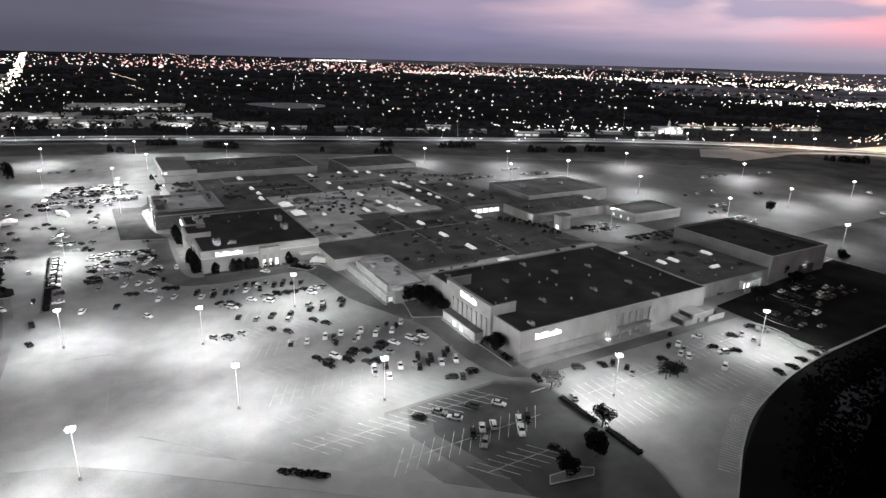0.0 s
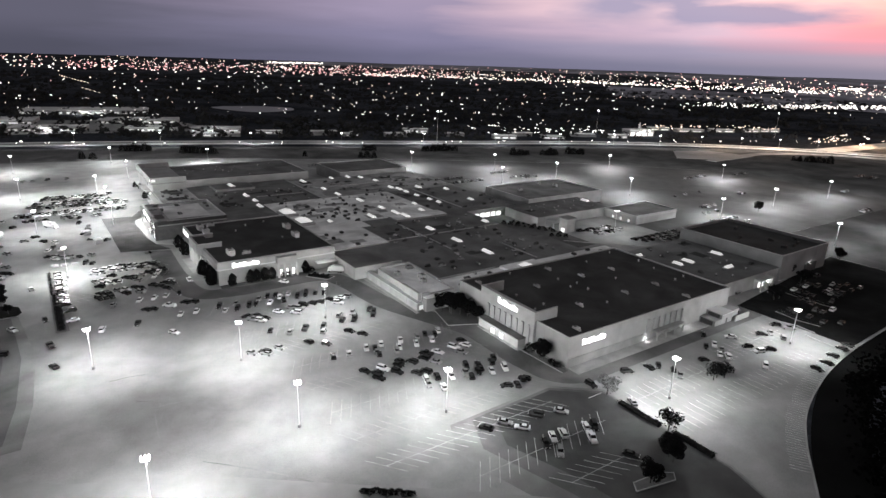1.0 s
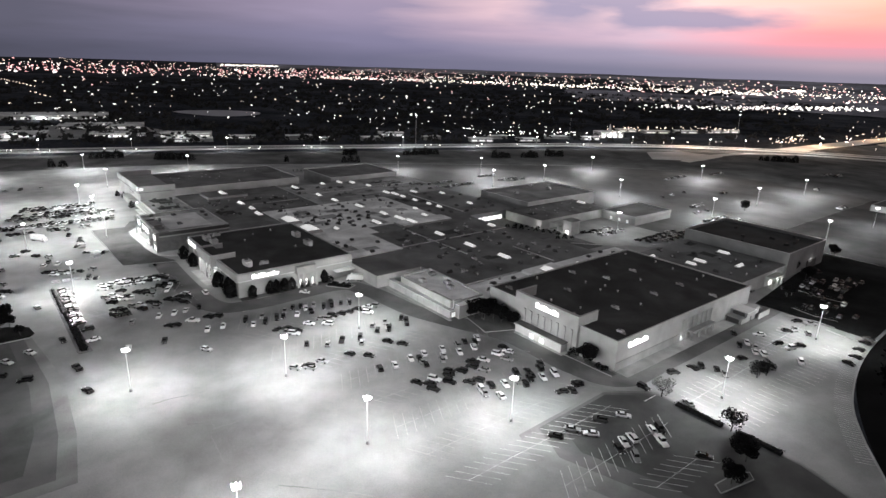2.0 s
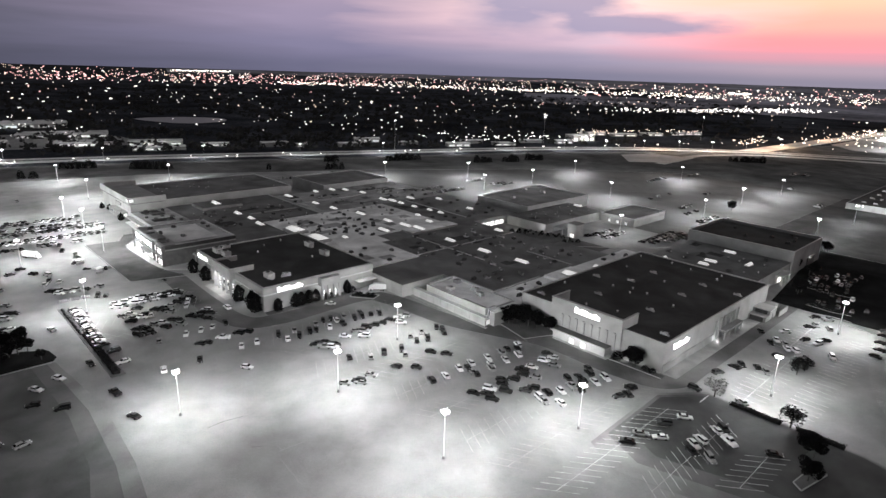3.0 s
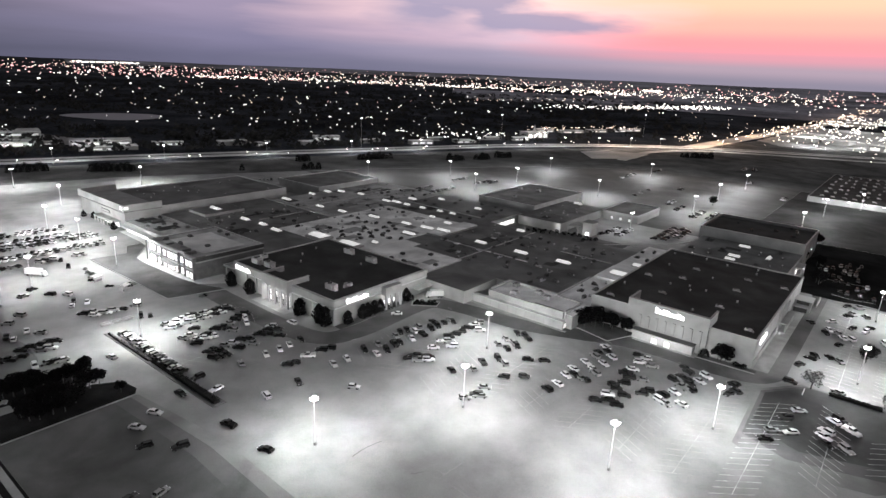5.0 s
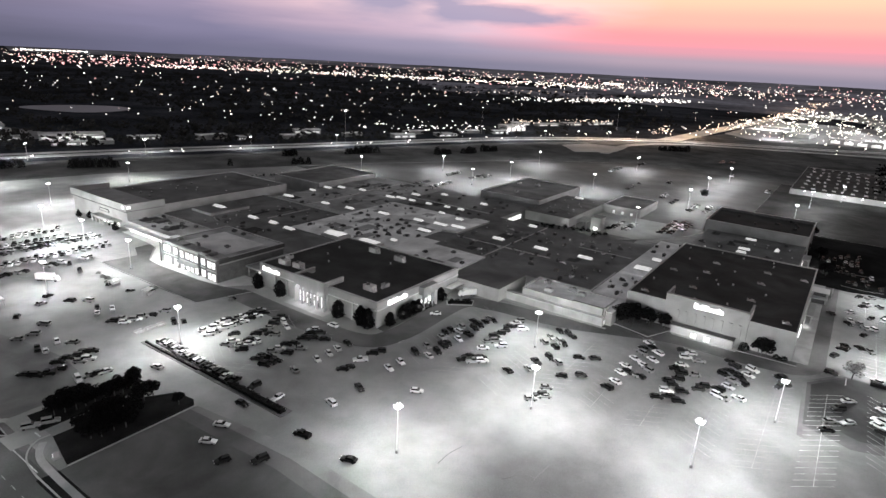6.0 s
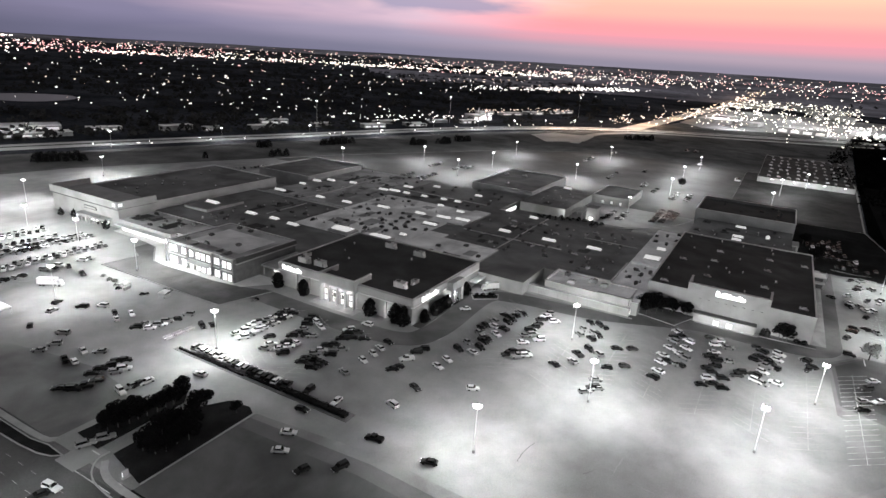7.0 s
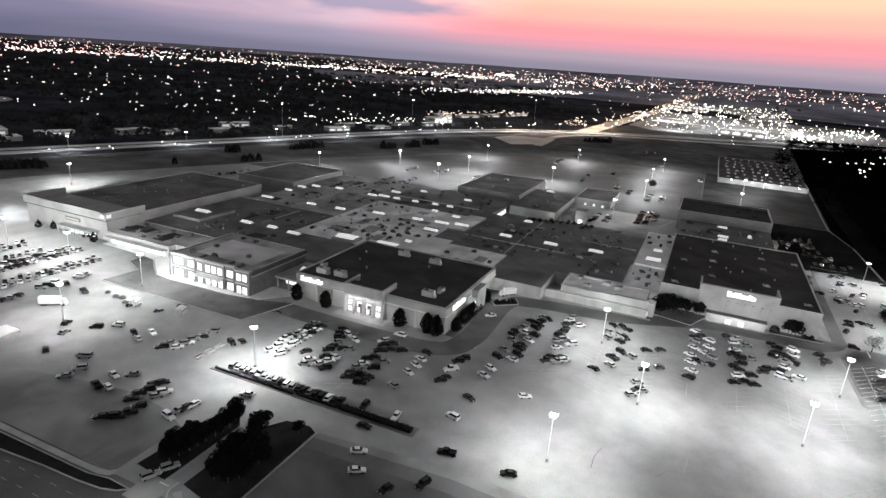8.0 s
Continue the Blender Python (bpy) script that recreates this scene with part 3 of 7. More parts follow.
solid("entry_apron", Mesh().prism([(-75, 297.6), (-66, 297.6), (-66, 305.6), (-75, 305.2)], 0.05, 0.155), M["drive"], "pale concrete apron at the lot entry", "apron", kind="structure")
solid("road_marking", Mesh().box(-68.2, -67.8, 298.4, 301.4, 0.16, 0.166).box(-74.6, -74.3, 284, 304.5, 0.145, 0.151), M["paint"], "worn white stop line and edge line", "road marking", kind="structure")
lanes = Mesh()
for i in range(80):
    for x in (-80.0, -84.0):
        lanes.box(x - 0.06, x + 0.06, 100 + i * 5.5, 102.2 + i * 5.5, 0.15, 0.156)
solid("lane_marking", lanes, M["faint"], "worn dashed lane lines on the street", "road marking", kind="structure")
for line in ([(115.3, 142.2), (114.3, 162), (117.5, 162)], [(103.4, 192.2), (107.3, 208.8)], [(103.4, 192.2), (117.4, 186.2)], LAWN[:3], LAWN[9:] + LAWN[:1], LAWN[3:10]):
    solid("kerb", ribbon(line, 0.15, 0.1, 0.36), M["concrete"], "pale concrete kerb along the bed", "kerb", kind="structure")
DOCK_ISLAND = [(76.6, 269.5), (83.2, 261.2), (87.7, 263.1), (80.4, 272.4)]
sheet("dock_bed", DOCK_ISLAND, 0.3, M["dark_grass"], "dark planted island by the loading dock", "bed")
solid("kerb", ribbon(DOCK_ISLAND + DOCK_ISLAND[:1], 0.35, 0.1, 0.34), M["concrete"], "pale kerb round the planted island", "kerb", kind="structure")
for name, line, half in (("lot_bed", [(263.2, 142.5), (262.4, 132.6), (263.6, 121)], 1.3), ("lot_bed", [(236.1, 132.7), (234.4, 122.9), (236.5, 115)], 1.1)):
    solid("kerb", ribbon(line, half + 0.25, 0.1, 0.24), M["concrete"], "pale kerb round a narrow bed", "kerb", kind="structure")
    solid(name, ribbon(line, half, 0.1, 0.3), M["dark_grass"], "narrow dark planted bed between parking rows", "bed", kind="structure")
for line in ([(223.6, 131), (227.3, 120.4), (226.6, 112.8)], [(221.4, 114), (220.4, 108), (220.2, 103)]):
    solid("kerb", ribbon(line, 0.3, 0.1, 0.3), M["concrete"], "pale concrete kerb at the lot edge", "kerb", kind="structure")
DRIVE = smooth_line([(229, 254), (242, 241), (254, 231), (270, 220), (285, 214.5), (294, 212.5)])
sheet("hedge_island", [(-23.2, 258), (-18.8, 258), (-20.6, 300), (-21.4, 330), (-23.6, 330)], 0.28, M["aged"], "long narrow kerbed island", "kerb island")
solid("kerb", Mesh().box(-69, -34.4, 281.0, 281.35, 0.1, 0.34), M["concrete"], "pale concrete kerb round the island", "kerb", kind="structure")
solid("kerb", ribbon(DRIVE, 0.5, 0.1, 0.34), M["concrete"], "pale kerb along the curved drive", "kerb", kind="structure")
sheet("court_yard", [(208, 240), (241, 240), (241, 318), (208, 318)], 0.2, M["dim_sealed"], "dark service alley between roofs", "court")
sheet("court_lot", [(241.1, 226), (228.2, 226), (228.2, 207.4), (274.8, 207.4), (274.8, 209.5), (297.9, 209.5), (297.9, 283.8), (241.1, 283.8)], 0.2, M["asphalt"], "lit paved lot beside the service alley", "court")
ISLAND = [(89, 91), (101, 88.5), (103, 90.5), (100, 92.5), (91, 93.5)]
sheet("traffic_island", ISLAND, 0.3, M["lawn"], "small kerbed island at the row end", "kerb island")
solid("kerb", ribbon(ISLAND + ISLAND[:1], 0.16, 0.1, 0.34), M["concrete"], "thin pale kerb round a small island", "kerb", kind="structure")


# ---- buildings ----
def block(parent, x0, x1, y0, y1, h, wall_mat, roof_mat, parapet=0.7, t=0.4, cap=True, labels=("", "")):
    """Four walls that stand up past a sunk roof, with a coping."""
    for a, b, c, d in ((x0, x1, y0, y0 + t), (x0, x1, y1 - t, y1), (x0, x0 + t, y0 + t, y1 - t), (x1 - t, x1, y0 + t, y1 - t)):
        part("wall", Mesh().box(a, b, c, d, 0, h), wall_mat, parent, labels[0])
    r = part("roof", Mesh().box(x0 + t, x1 - t, y0 + t, y1 - t, h - parapet - 0.4, h - parapet), roof_mat, parent, labels[1])
    if cap:
        o = 0.12
        m = Mesh()
        for a, b, c, d in ((x0 - o, x1 + o, y0 - o, y0 + t + o), (x0 - o, x1 + o, y1 - t - o, y1 + o), (x0 - o, x0 + t + o, y0 + t + o, y1 - t - o), (x1 - t - o, x1 + o, y0 + t + o, y1 - t - o)):
            m.box(a, b, c, d, h, h + 0.14)
        part("coping", m, M["coping"], parent)
    return r


def sign_bars(parent, axis, at, start, end, z, size, tall=True):
    """A lit word mark as plain bars on a wall; axis 'x': along x on a wall at y, 'y': along y on a wall at x."""
    n = 8
    step = (end - start) / n
    lo, hi = min(start, end), max(start, end)
    rail = Mesh().box(lo, hi, at - 0.12, at, z + 0.1, z + 0.5) if axis == "x" else Mesh().box(at - 0.12, at, lo, hi, z + 0.1, z + 0.5)
    board = part("sign", rail, M["stucco_mid"], parent, "sign rail with lit plain bars")
    for i in range(n):
        a, b = start + i * step, start + (i + 0.86) * step
        top = size if (i == 0 or i in (2, 3, 6)) and tall else size * 0.68
        if i == 0:
            top = size * 1.1
        lo, hi = min(a, b), max(a, b)
        m = Mesh()
        if axis == "x":
            m.box(lo, hi, at - 0.34, at - 0.13, z, z + top)
        else:
            m.box(at - 0.34, at - 0.13, lo, hi, z, z + top)
        part("letter_bar", m, M["sign"], board, "lit white bar")


# department store with the raised west front
store = thing("department_store", 167.5, 175.6, 0, "large pale stucco department store with flat black roof", "store")
block(store, 119.3, 215.6, 144.15, 207.15, 11.1, M["stucco"], M["roof_black"], 0.5)
part("roof_strip", Mesh().box(119.7, 215.222, 144.55, 152.65, 10.61, 10.66), M["roof_black"], store, "blacker strip of roofing")
front = Mesh().box(118.1, 119.29, 160.2, 191.2, 0, 14.5).box(119.29, 129.3, 160.2, 160.8, 10.3, 14.5).box(119.29, 129.3, 190.6, 191.2, 10.3, 14.5)
part("front_wall", front, M["stucco"], store, "raised pale stucco entrance front")
part("coping", Mesh().box(117.9, 119.5, 160.0, 191.4, 14.5, 14.65).box(119.5, 129.4, 160.05, 160.9, 14.5, 14.62).box(119.5, 129.4, 190.5, 191.35, 14.5, 14.62), M["coping"], store)
for i in range(8):
    y = 162.15 + i * 3.3
    part("pilaster", Mesh().box(117.65, 118.1, y, y + 1.1, 0, 9), M["stucco"], store)
part("vestibule", Mesh().box(114.1, 117.6, 163.65, 186.65, 0, 3.5), M["stucco"], store, "low pale lit entrance vestibule")
part("vestibule_roof", Mesh().box(113.8, 117.6, 163.35, 186.95, 3.5, 3.75), M["roof_dark"], store, "dark flat roof edge")
for y in (171.8, 173.0, 176.8, 178.0):
    part("door", Mesh().box(113.96, 114.09, y, y + 1.0, 0.25, 2.3), M["window_dim"], store, "lit glass door")
sign_bars(store, "y", 118.1, 180.2, 169.2, 11.4, 1.9)
# south face: recessed entrance between tall pilasters
for i in range(7):
    x = 160.8 + i * 3.55
    part("pilaster", Mesh().box(x, x + 1.2, 143.55, 144.14, 0, 8.6), M["stucco"], store)
part("side_canopy", Mesh().box(164.114, 181.278, 140.95, 143.5, 3.4, 4), M["stucco_mid"], store)
for i in range(4):
    part("canopy_column", Mesh().box(164.4 + i * 5.4, 164.9 + i * 5.4, 141.15, 141.65, 0.2, 3.4), M["stucco"], store)
part("plinth", Mesh().box(119.2, 160.3, 143.75, 144.14, 0, 3.1), M["stucco_mid"], store, "darker lower wall band")
sign_bars(store, "x", 144.15, 125.8, 137.4, 7.2, 1.9)
part("dock_house", Mesh().box(200.347, 207.976, 137.15, 144.1, 0, 4.2), M["stucco_mid"], store, "low flat loading dock house")
part("dock_roof", Mesh().box(200.061, 208.262, 136.85, 144.1, 4.2, 4.45), M["coping"], store)
part("dock_ramp_wall", Mesh().box(195.961, 200.252, 137.15, 144.1, 0, 2.4), M["stucco_mid"], store)
part("dock_door", Mesh().box(200.204, 200.338, 138.15, 143.15, 2.45, 4), M["dark_metal"], store, "dark dock opening")
part("dock_door", Mesh().box(195.866, 195.952, 138.15, 143.55, 0.2, 2.1), M["dark_metal"], store, "dark dock opening")
part("dock_door", Mesh().box(203.589, 204.543, 137.03, 137.14, 0.2, 2.3), M["dark_metal"], store, "dark steel door")
part("dock_wall", Mesh().box(208.357, 218.464, 135.65, 136.05, 0, 2.6).box(208.357, 216.557, 139.15, 144.05, 0, 3.2), M["stucco"], store)
part("yard_gate", Mesh().box(215.985, 218.083, 138.75, 139.05, 0, 2.2), M["dark_metal"], store)

# arched department store
arched = thing("department_store", 66, 310, 0, "pale department store with a lit arched entrance portal", "store")
block(arched, 39, 94, 276.6, 344.2, 10.7, M["stucco_mid"], M["roof_black"], 0.5)
for a, b, c, d in ((38.6, 38.99, 276.6, 301.9), (38.6, 38.99, 319.6, 344.2), (39, 94, 276.2, 276.59)):
    part("fascia", Mesh().box(a, b, c, d, 7.7, 10.49), M["stucco"], arched, "pale upper wall band")
    part("ledge", Mesh().box(a - 0.2 if b < 39 else a, b, c if b < 39 else c - 0.2, d, 7.17, 7.65), M["coping"], arched, "pale projecting ledge")


def arched_wall(along, at, depth, start, end, h, n, spring, margin):
    """A wall with n round-headed openings; along 'y': in a plane of even x."""
    pitch = (end - start - margin) / n
    r = (pitch - margin) / 2
    out = [(start, 0)]
    for i in range(n):
        mid = start + i * pitch + margin + r
        out.append((mid - r, 0))
        out += [(mid - r * math.cos(math.pi * k / 12), spring + r * math.sin(math.pi * k / 12)) for k in range(13)]
        out.append((mid + r, 0))
    out += [(end, 0), (end, h), (start, h)]
    m, c = Mesh(), len(out)
    for d in (at, at + depth):
        m.v += [(d, a, z) if along == "y" else (a, d, z) for a, z in out]
    m.f += [tuple(range(c - 1, -1, -1)), tuple(range(c, 2 * c))] + [(i, (i + 1) % c, c + (i + 1) % c, c + i) for i in range(c)]
    return m


part("portal_front", arched_wall("y", 36.2, 0.7, 302.0, 319.5, 12.4, 4, 6.4, 0.6), M["stucco"], arched, "tall pale wall with four round arches")
part("portal_side", arched_wall("x", 302.0, 0.6, 36.91, 38.98, 12.4, 1, 6.6, 0.35), M["stucco"], arched)
part("portal_side", Mesh().box(36.91, 38.98, 318.9, 319.5, 0, 12.4), M["stucco"], arched)
for y in (302.0, 318.9):
    part("roof_fin", Mesh().box(39, 47.6, y, y + 0.6, 10.2, 12.4), M["stucco"], arched, "wall fin running back over the roof")
part("portal_roof", Mesh().box(36.91, 43, 302.61, 318.89, 11.3, 11.6), M["roof_black"], arched)
part("coping", Mesh().box(36.0, 37.1, 301.8, 319.7, 12.4, 12.55).box(37.11, 47.7, 301.85, 302.7, 12.4, 12.55).box(37.11, 47.7, 318.8, 319.65, 12.4, 12.55), M["coping"], arched)
part("porch_wall", Mesh().box(38.7, 38.95, 302.7, 318.8, 0.2, 11.2), M["stucco"], arched, "pale lit wall behind the arches")
for i in range(4):
    y = 304.71 + i * 4.225
    glazing = part("entrance_glass", Mesh().box(38.6, 38.69, y - 1.35, y + 1.35, 0.2, 5.2), M["window_dim"], arched, "lit entrance glazing behind an arch")
    bars = Mesh().box(38.5, 38.59, y - 1.45, y + 1.45, 5.1, 5.35).box(38.5, 38.59, y - 1.45, y + 1.45, 2.5, 2.8)
    for k in (-1.45, -0.5, 0.4, 1.35):
        bars.box(38.5, 38.59, y + k, y + k + 0.12, 0.2, 5.1)
    part("door_frame", bars, M["dark_metal"], glazing, "dark door frames and mullions")
    if i in (1, 2):
        part("door_leaf", Mesh().box(38.46, 38.49, y - 1.3, y - 0.1, 0.2, 2.5).box(38.46, 38.49, y - 0.9, y + 0.9, 2.9, 4.2), M["unit_dark"], glazing, "dark glass door and transom")
sign_bars(arched, "y", 38.6, 341.6, 331.0, 8.1, 1.7)
sign_bars(arched, "x", 276.2, 45.0, 57.0, 8.0, 1.7)
for y in (280.1, 288.1, 295.6, 326.6, 333.5):
    part("pilaster", Mesh().box(38.3, 38.98, y, y + 0.8, 0, 7.17), M["stucco"], arched)
part("side_porch", Mesh().box(64.452, 73.996, 273.3, 276, 6.63, 10.06), M["stucco"], arched, "pale lit side porch")
for i in range(4):
    part("porch_column", Mesh().box(64.7 + i * 2.95, 65.5 + i * 2.95, 273.4, 274.2, 0.2, 6.63), M["stucco"], arched)
for i in range(3):
    part("door", Mesh().box(65.9 + i * 2.95, 67.3 + i * 2.95, 275.8, 275.95, 0.2, 3.4), M["window_lit"], arched, "bright lit glass door")
part("dock_canopy", Mesh().box(83.541, 93.54, 272.1, 276, 4.3, 4.7), M["coping"], arched)

# north department store
north = thing("department_store", 100, 494, 0, "big flat-roofed department store with a pale raised parapet band", "store")
block(north, 43.9, 157, 463.6, 524.6, 11.0, M["stucco"], M["roof_dark"], 0.5)
band = Mesh().box(42.9, 43.9, 462.6, 525.6, 10.6, 14.6).box(43.9, 65.9, 462.6, 463.6, 10.6, 14.6).box(43.9, 65.9, 524.6, 525.6, 10.6, 14.6).box(43.9, 65.3, 463.6, 524.6, 10.6, 11.4)
part("parapet_band", band, M["stucco"], north, "tall pale parapet band round the front")
part("shadow_joint", Mesh().box(42.7, 43.85, 462.8, 525.4, 10.2, 10.58).box(43.9, 65.9, 463.2, 463.58, 10.2, 10.58), M["dark_metal"], north)
part("sign", Mesh().box(43.6, 43.89, 483.1, 494.1, 6.2, 8), M["dark_metal"], north, "dark framed sign board of plain shape")
part("sign_face", Mesh().box(43.5, 43.59, 483.5, 493.7, 6.6, 7.6), M["stucco"], north, "pale sign face")
part("badge", Mesh().box(42.6, 42.89, 464.0, 466.2, 11.9, 13.6), M["window_dim"], north, "square lit badge of plain shape")
part("badge", Mesh().box(43.4, 45.8, 462.3, 462.59, 11.9, 13.6), M["window_dim"], north, "square lit badge of plain shape")
part("entrance_canopy", Mesh().box(39.4, 43.8, 469.6, 495.6, 3.4, 4.4), M["stucco"], north, "pale entrance canopy")
for i in range(7):
    part("canopy_column", Mesh().box(39.6, 40.2, 469.9 + i * 4.2, 470.5 + i * 4.2, 0.1, 3.4), M["stucco"], north)
part("door", Mesh().box(43.7, 43.87, 472.6, 490.6, 0.15, 2.8), M["window_lit"], north, "bright lit entrance doors")

# brick entrance wing with two floors of lit windows
wing = thing("entrance_wing", 46, 381, 0, "two-storey brick mall wing with rows of lit windows", "mall wing")
block(wing, 29, 65, 359.6, 403, 10.4, M["brick"], M["roof_grey"], 0.35)
# front bays of uneven height and projection: start, end, front, top, window spans
BAYS = ((359.3, 367.2, 27.7, 10.7, ((360.6, 363.0), (363.7, 366.1))), (367.5, 372.7, 28.3, 11.3, ((368.4, 371.8),)),
        (372.9, 388.5, 28.0, 10.9, ((374.0, 376.4), (377.4, 379.9), (380.7, 383.2), (385.2, 387.6))), (388.8, 403.2, 28.4, 10.6, ((390.2, 393.4), (396.4, 401.6))))
for y0, y1, x, top, spans in BAYS:
    bay = part("bay", Mesh().box(x, 28.99, y0, y1, 0, top).box(28.99, 34, y0, y0 + 0.4, 10.2, top).box(28.99, 34, y1 - 0.4, y1, 10.2, top), M["brick"], wing, "brick front bay")
    part("cornice", Mesh().box(x - 0.25, x - 0.01, y0 - 0.1, y1 + 0.1, top - 0.75, top - 0.35), M["stucco"], bay, "pale cornice")
    part("parapet_cap", Mesh().box(x - 0.15, 29.2, y0 - 0.12, y1 + 0.12, top, top + 0.14), M["coping"], bay)
    part("string_course", Mesh().box(x - 0.14, x - 0.01, y0, y1, 4.55, 5.0), M["stucco"], bay, "pale stone band between the floors")
    for a, b in spans:
        a, b = a + 0.2, b - 0.2
        for z0, z1 in ((0.5, 3.5), (6.0, 8.9)):
            part("window", Mesh().box(x - 0.1, x - 0.01, a, b, z0, z1), M["window_lit"], bay, "large bright window")
            part("window_frame", Mesh().box(x - 0.17, x - 0.11, a - 0.12, b + 0.12, z1, z1 + 0.16).box(x - 0.17, x - 0.11, a - 0.12, b + 0.12, z0 - 0.16, z0)
                 .box(x - 0.17, x - 0.11, (a + b) / 2 - 0.08, (a + b) / 2 + 0.08, z0, z1).box(x - 0.17, x - 0.11, a, b, z0 + 2.2, z0 + 2.32), M["dark_metal"], bay)
for y in (359.15, 366.9, 372.45, 388.35, 402.9):
    part("pier", Mesh().box(27.35, 27.69, y, y + 0.75, 0, 10.2).box(27.25, 27.34, y - 0.05, y + 0.8, 0, 0.9), M["brick"], wing, "slim brick pier")
part("canopy", Mesh().box(25.2, 27.9, 373.2, 388.2, 4.0, 4.3), M["coping"], wing, "pale canopy over the lit entrance")
for y in (373.6, 378.4, 383.2, 387.6):
    part("canopy_post", Mesh().tube((25.5, y, 0.2), (25.5, y, 4.0), 0.12, sides=8), M["steel"], wing)
part("side_cornice", Mesh().box(29, 65.2, 359.1, 359.59, 7.9, 8.6), M["stucco"], wing, "pale cornice along the side wall")
part("roof_patch", Mesh().box(36, 58, 365, 396, 10.06, 10.1), M["roof_light"], wing, "paler worn roofing")
part("roof_edge", Mesh().box(29, 65.2, 358.9, 359.59, 8.65, 10.3), M["dark_metal"], wing, "dark roof edge along the side wall")
part("low_roof", Mesh().box(42, 64, 345.2, 357.5, 4.6, 5.2), M["roof_grey"], wing, "low grey canopy roof")
part("low_fascia", Mesh().box(41.7, 41.99, 345.2, 357.5, 4.5, 5.3).box(41.7, 64, 357.51, 357.8, 4.5, 5.3), M["coping"], wing, "pale edge of the low roof")
for x, y in ((42.4, 346), (42.4, 351.2), (42.4, 356.8), (53, 356.8)):
    part("canopy_column", Mesh().box(x, x + 0.5, y, y + 0.5, 0.1, 4.6), M["stucco"], wing)
part("shop_window", Mesh().box(47.6, 47.75, 346.4, 356.6, 0.3, 3.4), M["window_lit"], wing, "bright shop window under the low roof")
part("shop_wall", Mesh().box(47.8, 48.2, 345.2, 357.4, 0, 4.59), M["brick"], wing)

# the low mall body, roof by roof
mall = thing("shopping_mall", 150, 330, 0, "sprawling low mall with patched dark and pale flat roofs", "mall")
for x0, x1, y0, y1, h, wm, rm in (
        (94.2, 205, 254.7, 326, 6.0, "stucco", "roof_dark"), (119, 212, 223, 254.6, 6.0, "stucco", "roof_dark"),
        (103, 228, 207.3, 222.9, 6.0, "stucco_mid", "roof_mid"),
        (94.3, 127.5, 282, 314.5, 6.3, "stucco_mid", "roof_mid"), (94.3, 134, 314.6, 325.9, 6.25, "stucco_mid", "roof_mid"), (152, 188, 315.5, 326.1, 7.3, "stucco_mid", "roof_mid"),
        (97, 187, 326.2, 391, 6.3, "stucco_mid", "roof_mid"),
        (65.2, 96.9, 344.4, 391, 6.0, "stucco_mid", "roof_dark"), (65.2, 137, 391.1, 463.5, 6.0, "stucco_mid", "roof_dark"),
        (137.1, 247.9, 391.1, 456.4, 6.0, "stucco_mid", "roof_grey"),
        (43, 65.1, 421, 462.5, 5.6, "stucco", "roof_grey"), (47, 65.1, 403.2, 420.9, 5.6, "stucco", "roof_grey"),
        (187.1, 247.9, 326.2, 391, 6.0, "stucco_mid", "roof_dark"), (205.1, 247.9, 318, 326.1, 6.0, "stucco_mid", "roof_dark"),
        (236, 304, 284, 315.8, 6.2, "stucco_mid", "roof_dark"),
        (215.7, 274.9, 153, 207.2, 7.2, "stucco_mid", "roof_dark")):
    part("wall", Mesh().box(x0, x1, y0, y1, 0, h - 0.12), M[wm], mall)
    part("roof", Mesh().box(x0 - 0.06, x1 + 0.06, y0 - 0.06, y1 + 0.06, h - 0.12, h), M[rm], mall)
for a, b, c, d in ((150, 150.3, 257, 314), (128, 204, 284, 284.3), (180, 180.3, 225, 254), (142, 142.3, 394, 455), (100, 133, 414, 414.3), (235, 235.3, 155, 205), (137.4, 190, 424, 424.6), (190, 240, 426, 426.6), (208, 208.6, 328, 390), (119, 152, 223.2, 223.7),
                   (137.2, 137.7, 392, 462), (94.5, 127, 281.6, 281.98), (127.6, 127.9, 282, 314)):
    part("roof_kerb", Mesh().box(a, b, c, d, 5.95, 6.5), M["coping"], mall, "low pale roof kerb")
part("shop_canopy", Mesh().box(39.6, 42.99, 422, 461.5, 3.4, 3.9), M["coping"], mall, "pale canopy above lit shop fronts")
for i in range(8):
    part("shop_window", Mesh().box(42.85, 42.99, 424 + i * 4.6, 427.6 + i * 4.6, 0.4, 2.9), M["window_lit"], mall, "bright shop window")
part("porch_roof", Mesh().box(252.6, 264, 149.1, 152.9, 4.6, 5.3), M["stucco"], mall, "pale lit porch roof")
part("porch_wall", Mesh().box(252.6, 264, 152.6, 152.92, 0.1, 4.6), M["stucco"], mall, "bright lit porch wall")
for x in (252.7, 258, 263.3):
    part("porch_column", Mesh().box(x, x + 0.6, 149.3, 149.9, 0.1, 4.6), M["stucco"], mall)
part("porch_door", Mesh().box(256.4, 260.6, 152.5, 152.59, 0.15, 2.6), M["window_lit"], mall, "bright lit porch door")
penthouse = part("penthouse", Mesh().box(80.2, 107, 440, 459, 6.0, 7.5), M["stucco"], mall, "low pale raised roof box")
part("penthouse_roof", Mesh().box(80.6, 106.6, 440.4, 458.6, 7.5, 7.6), M["roof_dark"], penthouse)
annex = thing("mall_annex", 110, 229, 0, "low pale annex with a stepped wall and pale gravel roof", "annex")
block(annex, 102.4, 118.9, 210.7, 247.6, 6.4, M["stucco"], M["roof_mid"], 0.3)
